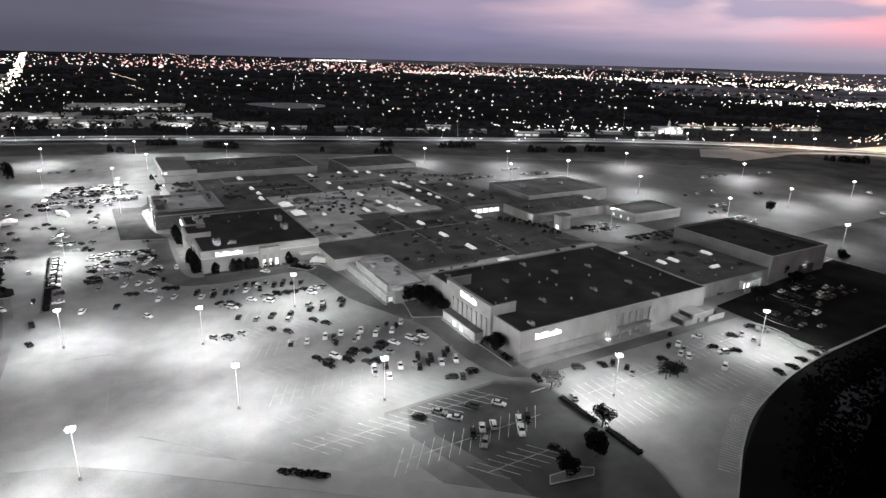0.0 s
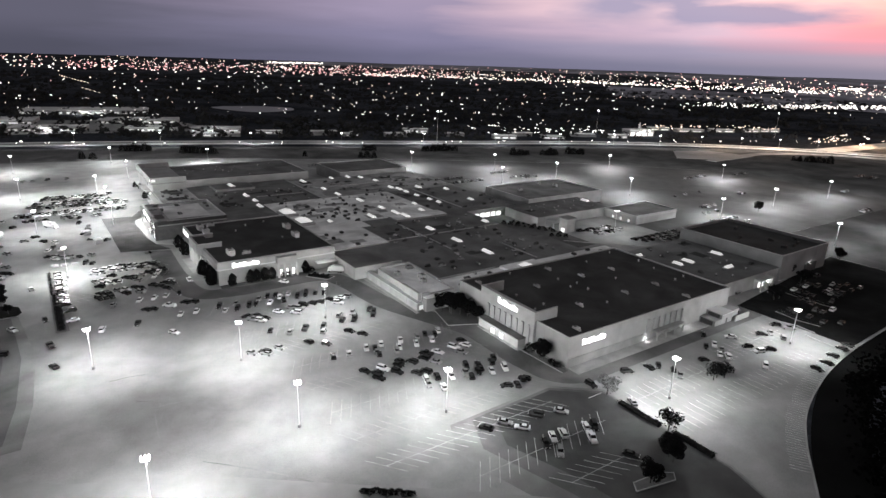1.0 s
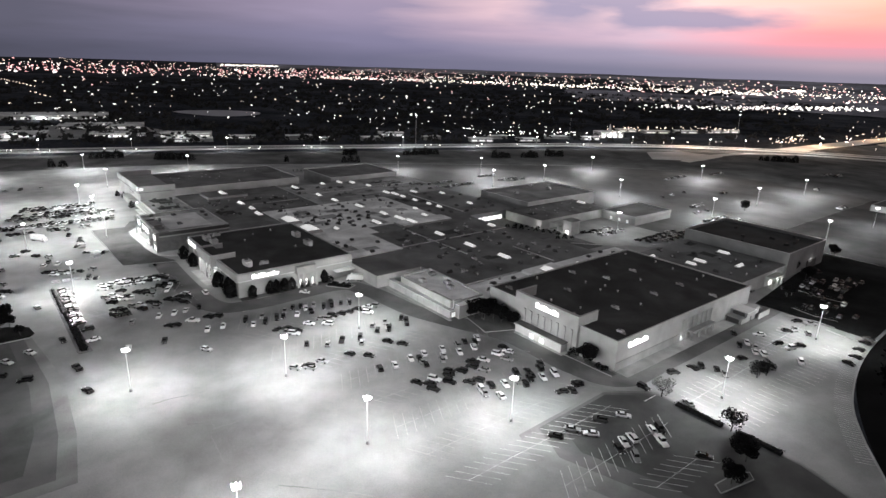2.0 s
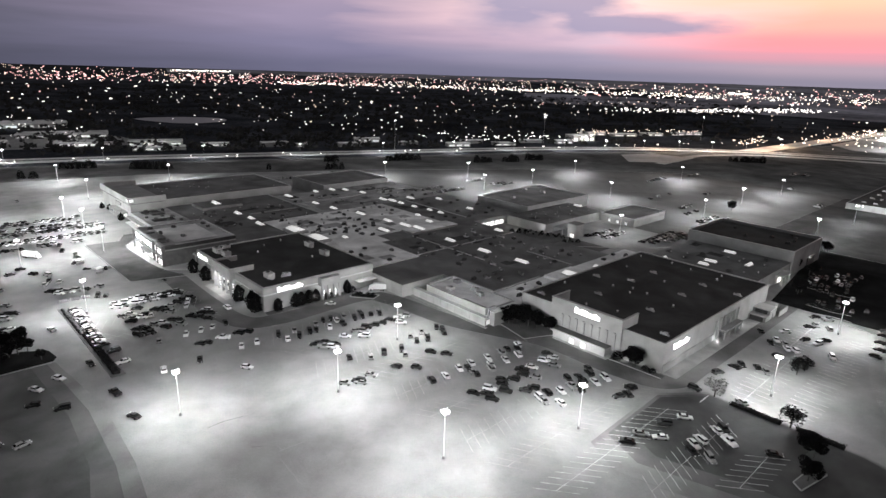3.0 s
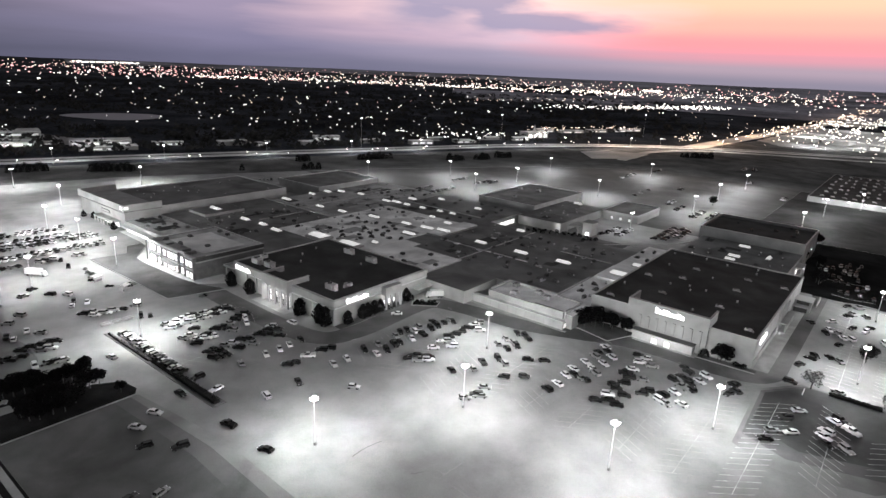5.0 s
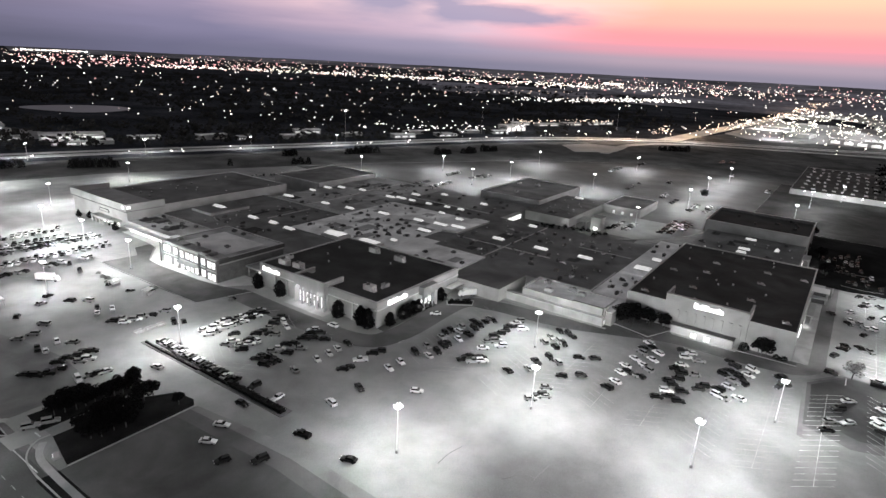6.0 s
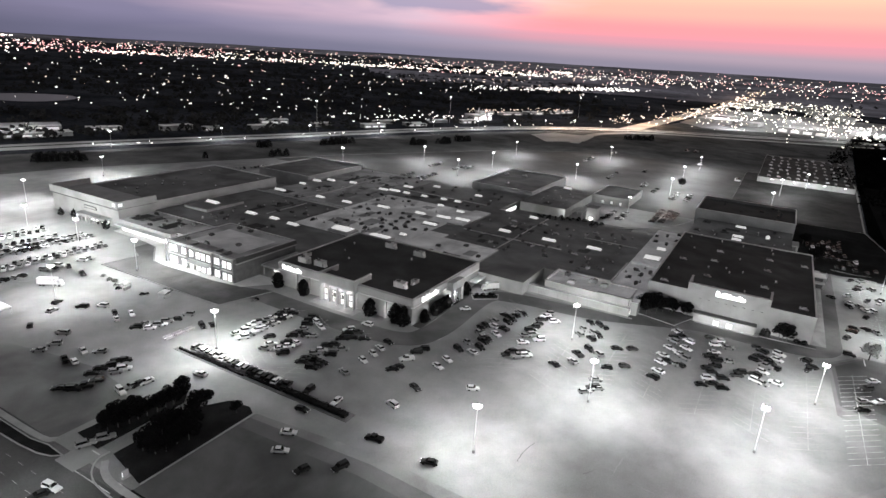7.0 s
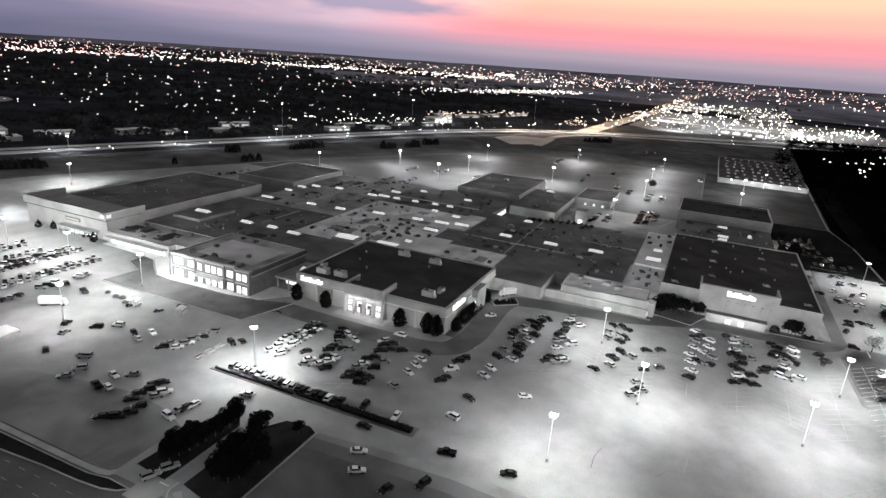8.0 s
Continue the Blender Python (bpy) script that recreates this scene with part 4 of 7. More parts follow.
part("corner_parapet", Mesh().box(101.0, 102.39, 210.7, 224, 4.2, 7.4).box(102.39, 106.4, 210.0, 210.69, 4.2, 7.4), M["stucco"], annex, "raised pale corner parapet")
part("base_wall", Mesh().box(100.2, 102.39, 209.9, 254.2, 0, 3.4), M["stucco"], annex, "pale low base wall")
part("base_cap", Mesh().box(100.0, 102.39, 209.7, 254.4, 3.4, 3.6), M["coping"], annex)
part("roof_upstand", Mesh().box(118.1, 118.85, 222.8, 247.4, 6.4, 7.3).box(104, 118.05, 246.8, 247.5, 6.4, 7.3), M["coping"], annex)
part("shop_window", Mesh().box(101.2, 104.5, 209.75, 209.89, 0.6, 2.4), M["window_dim"], annex, "small lit shop window")
for i in range(9):
    part("wall_joint", Mesh().box(100.1, 100.19, 214 + i * 4.4, 214.15 + i * 4.4, 0.2, 3.3), M["stucco_mid"], annex)

cinema = thing("store_block", 287, 339, 0, "flat-roofed store block with pale walls", "store")
block(cinema, 257, 331, 316, 364, 9.0, M["stucco"], M["roof_dark"], 0.5)
east = thing("store_block", 298, 181, 0, "flat-roofed store block with grey walls and roof units", "store")
block(east, 275, 322, 152.3, 209.3, 13.2, M["stucco_mid"], M["roof_black"], 1.4)
part("doorway", Mesh().box(300, 312, 151.9, 152.29, 0, 5.0), M["dark_metal"], east, "dark recessed loading doorway")
far_block = thing("store_block", 212, 481, 0, "dark flat-roofed store block at the back of the mall", "store")
block(far_block, 181, 243, 456.6, 505, 9.5, M["stucco_mid"], M["roof_dark"], 0.8)
small = thing("restaurant", 320, 270, 0, "low pale flat-roofed restaurant lit from the lot", "restaurant")
block(small, 298, 341, 257, 283.9, 6.0, M["stucco_mid"], M["roof_dark"], 0.5)
part("fascia", Mesh().box(297.6, 297.99, 256.6, 283.9, 4.7, 5.95).box(298, 341, 256.6, 256.99, 4.7, 5.95), M["stucco"], small, "pale fascia band under the roof edge")
for y in (262.0, 268.5, 275.0):
    part("window", Mesh().box(297.85, 297.99, y, y + 1.6, 1.0, 2.8), M["window_dim"], small, "small lit window")
tower = thing("entrance_tower", 246, 268, 0.2, "small pale entrance tower with a dark flat roof", "tower")
part("wall", Mesh().box(242.6, 249.6, 265, 271.6, 0.2, 8.6), M["stucco"], tower)
part("roof", Mesh().box(242.2, 250, 264.6, 272, 8.6, 9.0), M["roof_dark"], tower)
part("doorway", Mesh().box(242.45, 242.59, 267.0, 269.4, 0.2, 2.4), M["window_lit"], tower, "bright lit doorway")
pergola = thing("pergola", 246, 277, 0.2, "dark open pergola beside the entrance tower", "pergola")
for i in range(8):
    part("rafter", Mesh().box(239.5 + i * 1.9, 239.8 + i * 1.9, 273, 281, 5.2, 5.5), M["stucco_mid"], pergola)
for x, y in ((239.6, 273.4), (239.6, 280.4), (252.9, 273.4), (252.9, 280.4)):
    part("post", Mesh().box(x, x + 0.4, y, y + 0.4, 0.2, 5.0), M["stucco_mid"], pergola)
for y in (273.4, 280.4):
    part("beam", Mesh().box(239.3, 253.5, y, y + 0.4, 5.0, 5.19), M["stucco_mid"], pergola)
for i in range(5):
    part("shop_window", Mesh().box(212 + i * 4.6, 215.4 + i * 4.6, 317.8, 317.93, 0.6, 3.2), M["window_lit"], mall, "bright shop window in the alley")

# patched roofing, a hand's thickness proud of the old membrane
rng = random.Random(90)
n = 0
for x0, x1, y0, y1, z, count in ((129, 203, 257, 312, 6.0, 16), (121, 196, 225, 253, 6.0, 9), (189, 246, 328, 390, 6.0, 10), (139, 246, 394, 455, 6.0, 14), (68, 135, 393, 437, 6.0, 9),
                                 (217, 273, 155, 205, 7.2, 7), (100, 185, 328, 390, 6.3, 11), (238, 302, 286, 313, 6.2, 5), (96, 126, 284, 313, 6.3, 3), (45, 64, 424, 461, 5.6, 4)):
    for _ in range(count):
        w, d = rng.uniform(3, 14), rng.uniform(2.5, 9)
        x, y = rng.uniform(x0, x1 - w), rng.uniform(y0, y1 - d)
        n += 1
        pale = z == 6.3
        part("roof_patch", Mesh().box(x, x + w, y, y + d, z - 0.02, z + 0.02 + 0.004 * (n % 12)), M["roof_grey" if pale else rng.choice(("roof_black", "roof_dark", "roof_dark"))], mall)


# ---- skylights and roof units ----
def skylight(x, y, z, lx, ly):
    s = thing("skylight", x, y, z, "lit white ridge skylight on the flat roof", "skylight", "mall skylights")
    part("kerb", Mesh().box(x - lx / 2 - 0.25, x + lx / 2 + 0.25, y - ly / 2 - 0.25, y + ly / 2 + 0.25, z, z + 0.35), M["coping"], s)
    m = Mesh()
    a, b, c, d, h = x - lx / 2, x + lx / 2, y - ly / 2, y + ly / 2, z + 0.35
    if lx > ly:
        m.slant([(a, c, h), (b, c, h), (b, d, h), (a, d, h)], [(a + 0.3, y - 0.15, h + 1.0), (b - 0.3, y - 0.15, h + 1.0), (b - 0.3, y + 0.15, h + 1.0), (a + 0.3, y + 0.15, h + 1.0)])
    else:
        m.slant([(a, c, h), (b, c, h), (b, d, h), (a, d, h)], [(x - 0.15, c + 0.3, h + 1.0), (x + 0.15, c + 0.3, h + 1.0), (x + 0.15, d - 0.3, h + 1.0), (x - 0.15, d - 0.3, h + 1.0)])
    part("glazing", m, M["skylight"], s, "glowing white glazing")


for x, y, lx, ly in ((161.2, 293.8, 2.8, 6.6), (161.6, 267.9, 2.8, 7.4), (163.5, 243.6, 2.8, 7.6), (187, 213.8, 3.4, 4.6), (200, 292, 2.6, 5)):
    skylight(x, y, 6.0, lx, ly)
part("skylight_box", Mesh().box(153.5, 174.6, 207.6, 221.8, 6.0, 7.3), M["roof_mid"], mall, "raised pale roof box")
skylight(164.7, 214.2, 7.3, 6.4, 7.4)
for x, y in ((101.5, 360.4), (102.6, 337.6)):
    part("skylight_box", Mesh().box(x - 4.6, x + 4.6, y - 6.6, y + 6.6, 6.3, 7.5), M["coping"], mall, "raised kerb under a wide skylight")
    skylight(x, y, 7.5, 7.4, 10.6)
for x, y, lx, ly in ((156.7, 373.7, 2.8, 8), (159.6, 348.7, 2.6, 6.6), (144.0, 332.4, 2.8, 8.4), (116.7, 332.5, 2.4, 3.6), (179.6, 332.2, 2.4, 5), (184.6, 349, 2.2, 4)):
    skylight(x, y, 6.3, lx, ly)
for x, y, lx, ly in ((161.5, 333.6, 2.8, 9), (161.2, 320.8, 2.8, 8.6)):
    skylight(x, y, 6.3 if y > 326 else 7.3, lx, ly)
for x, y, lx, ly in ((94.8, 420.6, 2.8, 7), (95.6, 403.7, 2.8, 5.4), (93.6, 388.2, 2.8, 7.2), (147, 450.2, 2.8, 8.4), (185.8, 452.5, 2.6, 6.4), (194.1, 446.6, 2.6, 6), (171.5, 453.0, 2.4, 5), (150.3, 418.5, 2.6, 6), (151.9, 398.2, 2.6, 6.4),
                     (199, 430.3, 2.6, 5.4), (197, 402.2, 2.6, 7), (199.6, 394.6, 2.6, 8), (216.4, 394.4, 2.6, 7), (199.7, 384.8, 2.4, 4.6), (202, 356.9, 2.2, 4), (202.7, 346.5, 2.2, 4.4), (200.3, 370.9, 2.2, 4.4), (232, 380, 2.4, 5), (228, 344, 2.4, 5)):
    skylight(x, y, 6.0, lx, ly)
for x, y, lx, ly in ((266, 181.2, 2.4, 6), (240.8, 180.9, 2.4, 6), (232.7, 181.1, 2.2, 5), (251.2, 165.6, 5.6, 2.2), (225, 199, 5.6, 2.2)):
    skylight(x, y, 7.2, lx, ly)
skylight(300, 304, 6.2, 3, 6)
skylight(93, 450, 7.6, 3.4, 9)
skylight(55, 351, 5.2, 3, 5)


def roof_unit(lx, ly, h, mat, label):
    u = thing("roof_unit", 0, 0, 0, label, "roof unit", "rooftop units")
    part("casing", Mesh().box(-lx / 2, lx / 2, -ly / 2, ly / 2, 0.25, h).box(-lx / 2 - 0.08, lx / 2 + 0.08, -ly / 2 - 0.08, ly / 2 + 0.08, h, h + 0.1), mat, u)
    for y in (-ly / 2 + 0.1, ly / 2 - 0.3):
        part("skid", Mesh().box(-lx / 2 + 0.1, lx / 2 - 0.1, y, y + 0.2, 0, 0.25), M["dark_metal"], u)
    part("fan_ring", Mesh().tube((lx * 0.2, 0, h + 0.1), (lx * 0.2, 0, h + 0.4), min(lx, ly) * 0.3, sides=12), M["dark_metal"], u)
    part("duct", Mesh().slant([(-lx / 2 - 0.9, -ly * 0.3, 0), (-lx / 2 - 0.01, -ly * 0.3, 0), (-lx / 2 - 0.01, ly * 0.3, 0), (-lx / 2 - 0.9, ly * 0.3, 0)],
                              [(-lx / 2 - 0.6, -ly * 0.3, h * 0.5), (-lx / 2 - 0.01, -ly * 0.3, h * 0.8), (-lx / 2 - 0.01, ly * 0.3, h * 0.8), (-lx / 2 - 0.6, ly * 0.3, h * 0.5)]), mat, u)
    return u


unit_pale = roof_unit(3.0, 2.2, 1.5, M["unit"], "dusty pale rooftop air unit")
unit_big = roof_unit(4.6, 3.0, 2.3, M["unit"], "large pale rooftop air unit")
unit_flat = roof_unit(2.4, 1.7, 0.8, M["unit"], "low pale rooftop hatch unit")
unit_dark = roof_unit(2.0, 1.5, 1.0, M["unit_dark"], "dark weathered rooftop air unit")
for o in (unit_pale, unit_big, unit_dark, unit_flat):
    o.location = (0, 0, -40)
UNITS = [(188.9, 186), (170, 186.6), (143.8, 186.8), (171, 163.6), (190.5, 163.4), (190, 148.2), (144.6, 163.7), (127.4, 148.9), (125, 202), (163, 200)]
for x, y in UNITS:
    copy_thing(unit_flat, pose(x, y, 10.67 if y < 152.5 else 10.6, 0, 0, 90))
for x, y in ((85.6, 318.9), (84.1, 302.2), (47.7, 288), (45.5, 335.8), (46.4, 327.8)):
    copy_thing(unit_big, pose(x, y, 10.2, 0, 0, 90))
for x, y in ((54.6, 285.6), (52, 340)):
    copy_thing(unit_pale, pose(x, y, 10.2))
rng = random.Random(7)


def scatter_units(proto, n, x0, x1, y0, y1, z, keep=()):
    got, tries = [], 0
    while len(got) < n and tries < 4000:
        tries += 1
        x, y = rng.uniform(x0, x1), rng.uniform(y0, y1)
        if all((x - a) ** 2 + (y - b) ** 2 > 36 for a, b in got) and all((x - a) ** 2 + (y - b) ** 2 > 110 for a, b in keep):
            got.append((x, y))
            copy_thing(proto, pose(x, y, z, 0, 0, rng.choice((0, 90, 180, 270))))


SKY_S = [(161, 294), (161.6, 268), (163.5, 243.6), (200, 292)]
SKY_C = [(101.5, 360), (102.6, 338), (156.7, 373.7), (159.6, 348.7), (161.5, 333.6), (144, 332.4), (116.7, 332.5), (179.6, 332), (184.6, 349)]
SKY_N = [(94.8, 420.6), (95.6, 403.7), (93.6, 388), (147, 450), (150, 418.5), (152, 398), (171, 453), (186, 452), (194, 447), (199, 430), (197, 402), (200, 394), (216, 394), (93, 450)]
SKY_E = [(197, 402), (200, 385), (202, 357), (203, 346.5), (200, 371), (232, 380), (228, 344)]
for proto, count, x0, x1, y0, y1, z, keep in (
        (unit_dark, 22, 130, 202, 257, 312, 6.0, SKY_S), (unit_dark, 12, 123, 200, 226, 253, 6.0, SKY_S), (unit_dark, 16, 106, 184, 328, 388, 6.3, SKY_C), (unit_dark, 16, 116, 150, 328, 352, 6.3, SKY_C),
        (unit_dark, 16, 70, 134, 393, 436, 6.0, SKY_N), (unit_dark, 16, 189, 245, 328, 389, 6.0, SKY_E), (unit_dark, 16, 140, 244, 393, 453, 6.0, SKY_N), (unit_dark, 9, 279, 318, 157, 205, 12.0, ()),
        (unit_dark, 8, 219, 270, 157, 204, 7.2, [(266, 181), (241, 181), (233, 181), (251, 165.6), (225, 199)]), (unit_dark, 5, 98, 124, 285, 311, 6.3, ()), (unit_pale, 4, 104.5, 116, 214, 243, 6.1, ()),
        (unit_dark, 9, 46, 62, 424, 459, 5.6, ()), (unit_dark, 6, 33, 62, 363, 400, 10.12, ()), (unit_pale, 3, 263, 325, 321, 359, 8.5, ()), (unit_flat, 14, 130, 202, 226, 312, 6.0, SKY_S),
        (unit_flat, 8, 106, 184, 328, 389, 6.3, SKY_C), (unit_flat, 8, 140, 244, 393, 452, 6.0, SKY_N), (unit_dark, 6, 180, 224, 209, 221, 6.0, [(187, 213.8)]), (unit_dark, 5, 125, 150, 209, 221, 6.0, ())):
    scatter_units(proto, count, x0, x1, y0, y1, z, keep)


def roof_vent():
    u = thing("roof_vent", 0, 0, 0, "small dark roof vent with a cap", "roof vent", "roof vents")
    part("curb", Mesh().box(-0.5, 0.5, -0.5, 0.5, 0, 0.3), M["unit_dark"], u)
    part("cap", Mesh().tube((0, 0, 0.3), (0, 0, 0.9), 0.28, 0.28, 8).tube((0, 0, 0.9), (0, 0, 1.15), 0.55, 0.25, 8), M["unit"], u)
    return u


vent = roof_vent()
vent.location = (0, 0, -40)
for n, x0, x1, y0, y1, z in ((16, 130, 203, 226, 312, 6.0), (12, 106, 184, 328, 390, 6.3), (10, 70, 134, 393, 436, 6.0), (12, 140, 244, 393, 453, 6.0), (8, 125, 210, 154, 204, 10.6), (2, 50, 90, 282, 340, 10.2),
                          (8, 70, 150, 468, 520, 10.5), (8, 219, 272, 157, 204, 7.2), (6, 125, 150, 209, 221, 6.0), (8, 240, 298, 288, 312, 6.2)):
    scatter_units(vent, int(n * 2.1), x0, x1, y0, y1, z, SKY_S + SKY_C + SKY_N + UNITS)


# ---- parking lot lamps ----
def lamp_post(h, heads, label, group):
    p = thing("parking_lamp", 0, 0, 0, label, "lamp post", group)
    part("footing", Mesh().tube((0, 0, 0), (0, 0, 0.9), 0.42, 0.38, 10), M["concrete"], p)
    part("pole", Mesh().tube((0, 0, 0.9), (0, 0, h), 0.13, 0.07, 8), M["pole"], p)
    for i in range(heads):
        a = 2 * math.pi * i / heads + 0.6
        c, s = math.cos(a), math.sin(a)
        part("arm", Mesh().tube((0, 0, h - 0.25), (0.6 * c, 0.6 * s, h - 0.05), 0.05, 0.05, 6), M["steel"], p)
        hd = part("luminaire", Mesh().dome(0.66 * c, 0.66 * s, h, 0.36, 0.3, 10, 2), M["dark_metal"], p)
        part("lens", Mesh().dome(0.66 * c, 0.66 * s, h - 0.01, 0.52, 0.75, 10, 3, -1), M["lamp"], hd, "glowing lamp lens")
    return p


lamp_a = lamp_post(POLE_H, 4, "tall steel lot lamp with four glowing heads", "parking lot lamps")
lamp_a.location = (0, 0, -60)
NEAR = [(-10, 145.5), (29.6, 158.7), (68.8, 143.5), (133, 113.2), (207.6, 113), (65.3, 222.3), (27.3, 204.6), (-14.6, 222.6), (-15.6, 318.8), (-25, 397), (12, 402), (14, 449), (12.3, 490), (270.3, 251.2)]
# lamps whose older heads light a narrower pool
LAMP_POWER = {(-15.6, 318.8): 1.0, (-25, 397): 0.75, (270.3, 251.2): 0.32}
FAR = [(39, 545), (110, 585), (36, 625), (-32, 496), (-36, 600), (277, 503), (344, 460), (306, 403), (366, 399), (452, 412), (370, 320), (512, 327), (368, 240.3), (442, 242), (371, 167.5), (444, 163), (500, 143), (522, 238)]
for x, y in NEAR:
    copy_thing(lamp_a, pose(x, y, 0.1))
    four_heads("lot_downlight", x, y, POLE_H - 0.85, POOL * LAMP_POWER.get((x, y), 0.85 if x > 120 else 1.3 if y > 400 else 1.05), 62 if x > 120 or (x, y) in LAMP_POWER else 69)
for x, y in FAR:
    copy_thing(lamp_a, pose(x, y, 0.1))
    four_heads("lot_downlight", x, y, POLE_H - 0.85, FAR_POOL * (0.5 if x < 260 else 0.2 if x > 490 and y < 200 else 0.6 if y < 200 else 1.0), 68)
mast_a = lamp_post(38.0, 6, "very tall highway mast with a ring of lamps", "highway masts")
mast_a.location = (0, 0, -90)
for x, y in ((398, 640), (648, 604), (940, 500)):
    copy_thing(mast_a, pose(x, y, 0.1))
    spot("mast_downlight", x, y, 36.8, 30000)

for i in range(8, 62, 3):
    x, y = HIGHWAY[i]
    copy_thing(lamp_a, pose(x - 8, y - 22, 0.1))
    spot("highway_downlight", x - 8, y - 20, 13.6, 30000)

# lamps at doors and walls
for x, y, z, w in ((111.5, 168.2, 3.4, 672), (111.5, 175.2, 3.4, 672), (111.5, 182.2, 3.4, 672), (117.5, 157.7, 1.2, 160), (160.3, 142.7, 1.2, 260), (186, 142.7, 1.2, 260), (34.2, 305.6, 2.4, 420),
                   (34.2, 310.6, 2.4, 420), (34.2, 315.6, 2.4, 420), (37.75, 304.9, 6.4, 430), (37.75, 309.0, 6.4, 430), (37.75, 313.2, 6.4, 430), (37.75, 317.0, 6.4, 430), (66.3, 273.6, 5, 900), (71.7, 273.6, 5, 900), (86.3, 270.6, 6.5, 1500), (22.4, 365.7, 6, 1300), (22.4, 377.1, 5, 1700), (22.4, 388.5, 5, 1250),
                   (22.2, 398.9, 5, 650), (44.5, 415, 4, 720), (41, 430, 3, 130), (41, 442, 3, 130), (41, 454, 3, 130), (41.4, 475.6, 3, 540), (41.4, 488.6, 3, 540), (98.5, 228.5, 5, 980), (96, 246.5, 5, 700),
                   (44.6, 351, 3.8, 300), (36, 287.6, 4.5, 630), (36, 297.6, 4.5, 450), (36, 323.6, 4.5, 450), (36, 335.6, 4.5, 630), (50, 272.6, 3.5, 300), (60.8, 272.6, 3.5, 540), (222, 311, 4, 900),
                   (229, 304, 4, 600), (234, 286, 4, 600), (290, 281, 5.5, 600), (295, 272, 6.5, 900), (299, 254.6, 5, 400),  (236, 310, 4, 500), (238, 272, 4, 700), (241, 268, 2.5, 250),
                   (320, 254, 6, 300), (221, 146, 5, 500), (258, 148, 4.2, 1500), (265, 149.5, 5.5, 500), (305, 151.2, 4.6, 200)):
    bulb("wall_light", x, y, z, w)


# ---- cars ----
PAINT = {"W": ("car_W", "white"), "S": ("car_S", "silver"), "G": ("car_G", "grey"), "K": ("car_K", "black")}


def car(kind, code, full=True):
    L, Wd, hood, belt, top, c0, c1, r0, r1 = {
        "sedan": (4.55, 1.8, 0.92, 1.0, 1.45, -1.75, 0.95, -1.15, 0.2),
        "suv": (4.6, 1.86, 1.1, 1.15, 1.78, -2.2, 0.95, -2.0, 0.35),
        "pickup": (5.3, 1.92, 1.15, 1.2, 1.88, -0.75, 1.25, -0.6, 0.6),
        "hatchback": (4.2, 1.76, 0.95, 1.02, 1.5, -1.95, 0.85, -1.5, 0.15)}[kind]
    mat, word = PAINT[code]
    shape = {"sedan": "sedan", "suv": "sport utility car", "pickup": "pickup truck", "hatchback": "hatchback"}[kind]
    p = thing("car" if kind != "pickup" else "pickup_truck", 0, 0, 0, f"{word} {shape} parked on the asphalt lot", "car" if kind != "pickup" else "truck", "parked cars")
    w, l = Wd / 2, L / 2
    b = Mesh()
    # sill, shoulder and deck rings give the lower body its tuck
    b.slant([(-l + 0.1, -w + 0.12, 0.28), (l - 0.12, -w + 0.12, 0.28), (l - 0.12, w - 0.12, 0.28), (-l + 0.1, w - 0.12, 0.28)], [(-l, -w, 0.6), (l, -w, 0.6), (l, w, 0.6), (-l, w, 0.6)])
    b.slant([(-l, -w, 0.6), (l, -w, 0.6), (l, w, 0.6), (-l, w, 0.6)], [(-l + 0.12, -w + 0.08, belt), (l - 0.35, -w + 0.14, hood - 0.14), (l - 0.35, w - 0.14, hood - 0.14), (-l + 0.12, w - 0.08, belt)])
    b.slant([(c1 - 0.2, -w + 0.1, hood - 0.12), (l - 0.5, -w + 0.2, hood - 0.2), (l - 0.5, w - 0.2, hood - 0.2), (c1 - 0.2, w - 0.1, hood - 0.12)],
            [(c1 - 0.2, -w + 0.16, belt), (l - 0.75, -w + 0.3, hood - 0.06), (l - 0.75, w - 0.3, hood - 0.06), (c1 - 0.2, w - 0.16, belt)])
    wb, wt = w - 0.1, w - 0.27
    low = [(c0, -wb, belt), (c1, -wb, belt), (c1, wb, belt), (c0, wb, belt)]
    high = [(r0, -wt, top), (r1, -wt, top), (r1, wt, top), (r0, wt, top)]
    b.slant(low, high)
    if kind == "pickup":
        b.box(-l + 0.1, -0.8, -w + 0.08, -w + 0.2, belt - 0.05, belt + 0.12).box(-l + 0.1, -0.8, w - 0.2, w - 0.08, belt - 0.05, belt + 0.12).box(-l + 0.08, -l + 0.2, -w + 0.08, w - 0.08, belt - 0.05, belt + 0.12)
    part("body", b, M[mat], p)
    V = [Vector(q) for q in low + high]

    def pane(i, j, k, q, name):
        a, bb, c, d = V[i], V[j], V[k], V[q]
        mid = (a + bb + c + d) / 4
        n = (bb - a).cross(d - a).normalized() * 0.012
        pts = [mid + (t - mid) * 0.92 + n for t in (a, bb, c, d)]
        back = [t - n * 2 for t in pts]
        part(name, Mesh().slant(back, pts), M["glass"], p)
    pane(1, 2, 6, 5, "windscreen")
    pane(3, 0, 4, 7, "rear_window")
    pane(0, 1, 5, 4, "side_window")
    pane(2, 3, 7, 6, "side_window")
    for x in (-l + 0.85, l - 0.9):
        for y in (-w + 0.02, w - 0.24):
            part("wheel", Mesh().tube((x, y, 0.33), (x, y + 0.22, 0.33), 0.33, sides=10), M["tyre"], p)
    if full:
        for y in (-w + 0.16, w - 0.5):
            part("headlight", Mesh().box(l - 0.18, l + 0.01, y, y + 0.34, 0.58, 0.72), M["headlamp"], p)
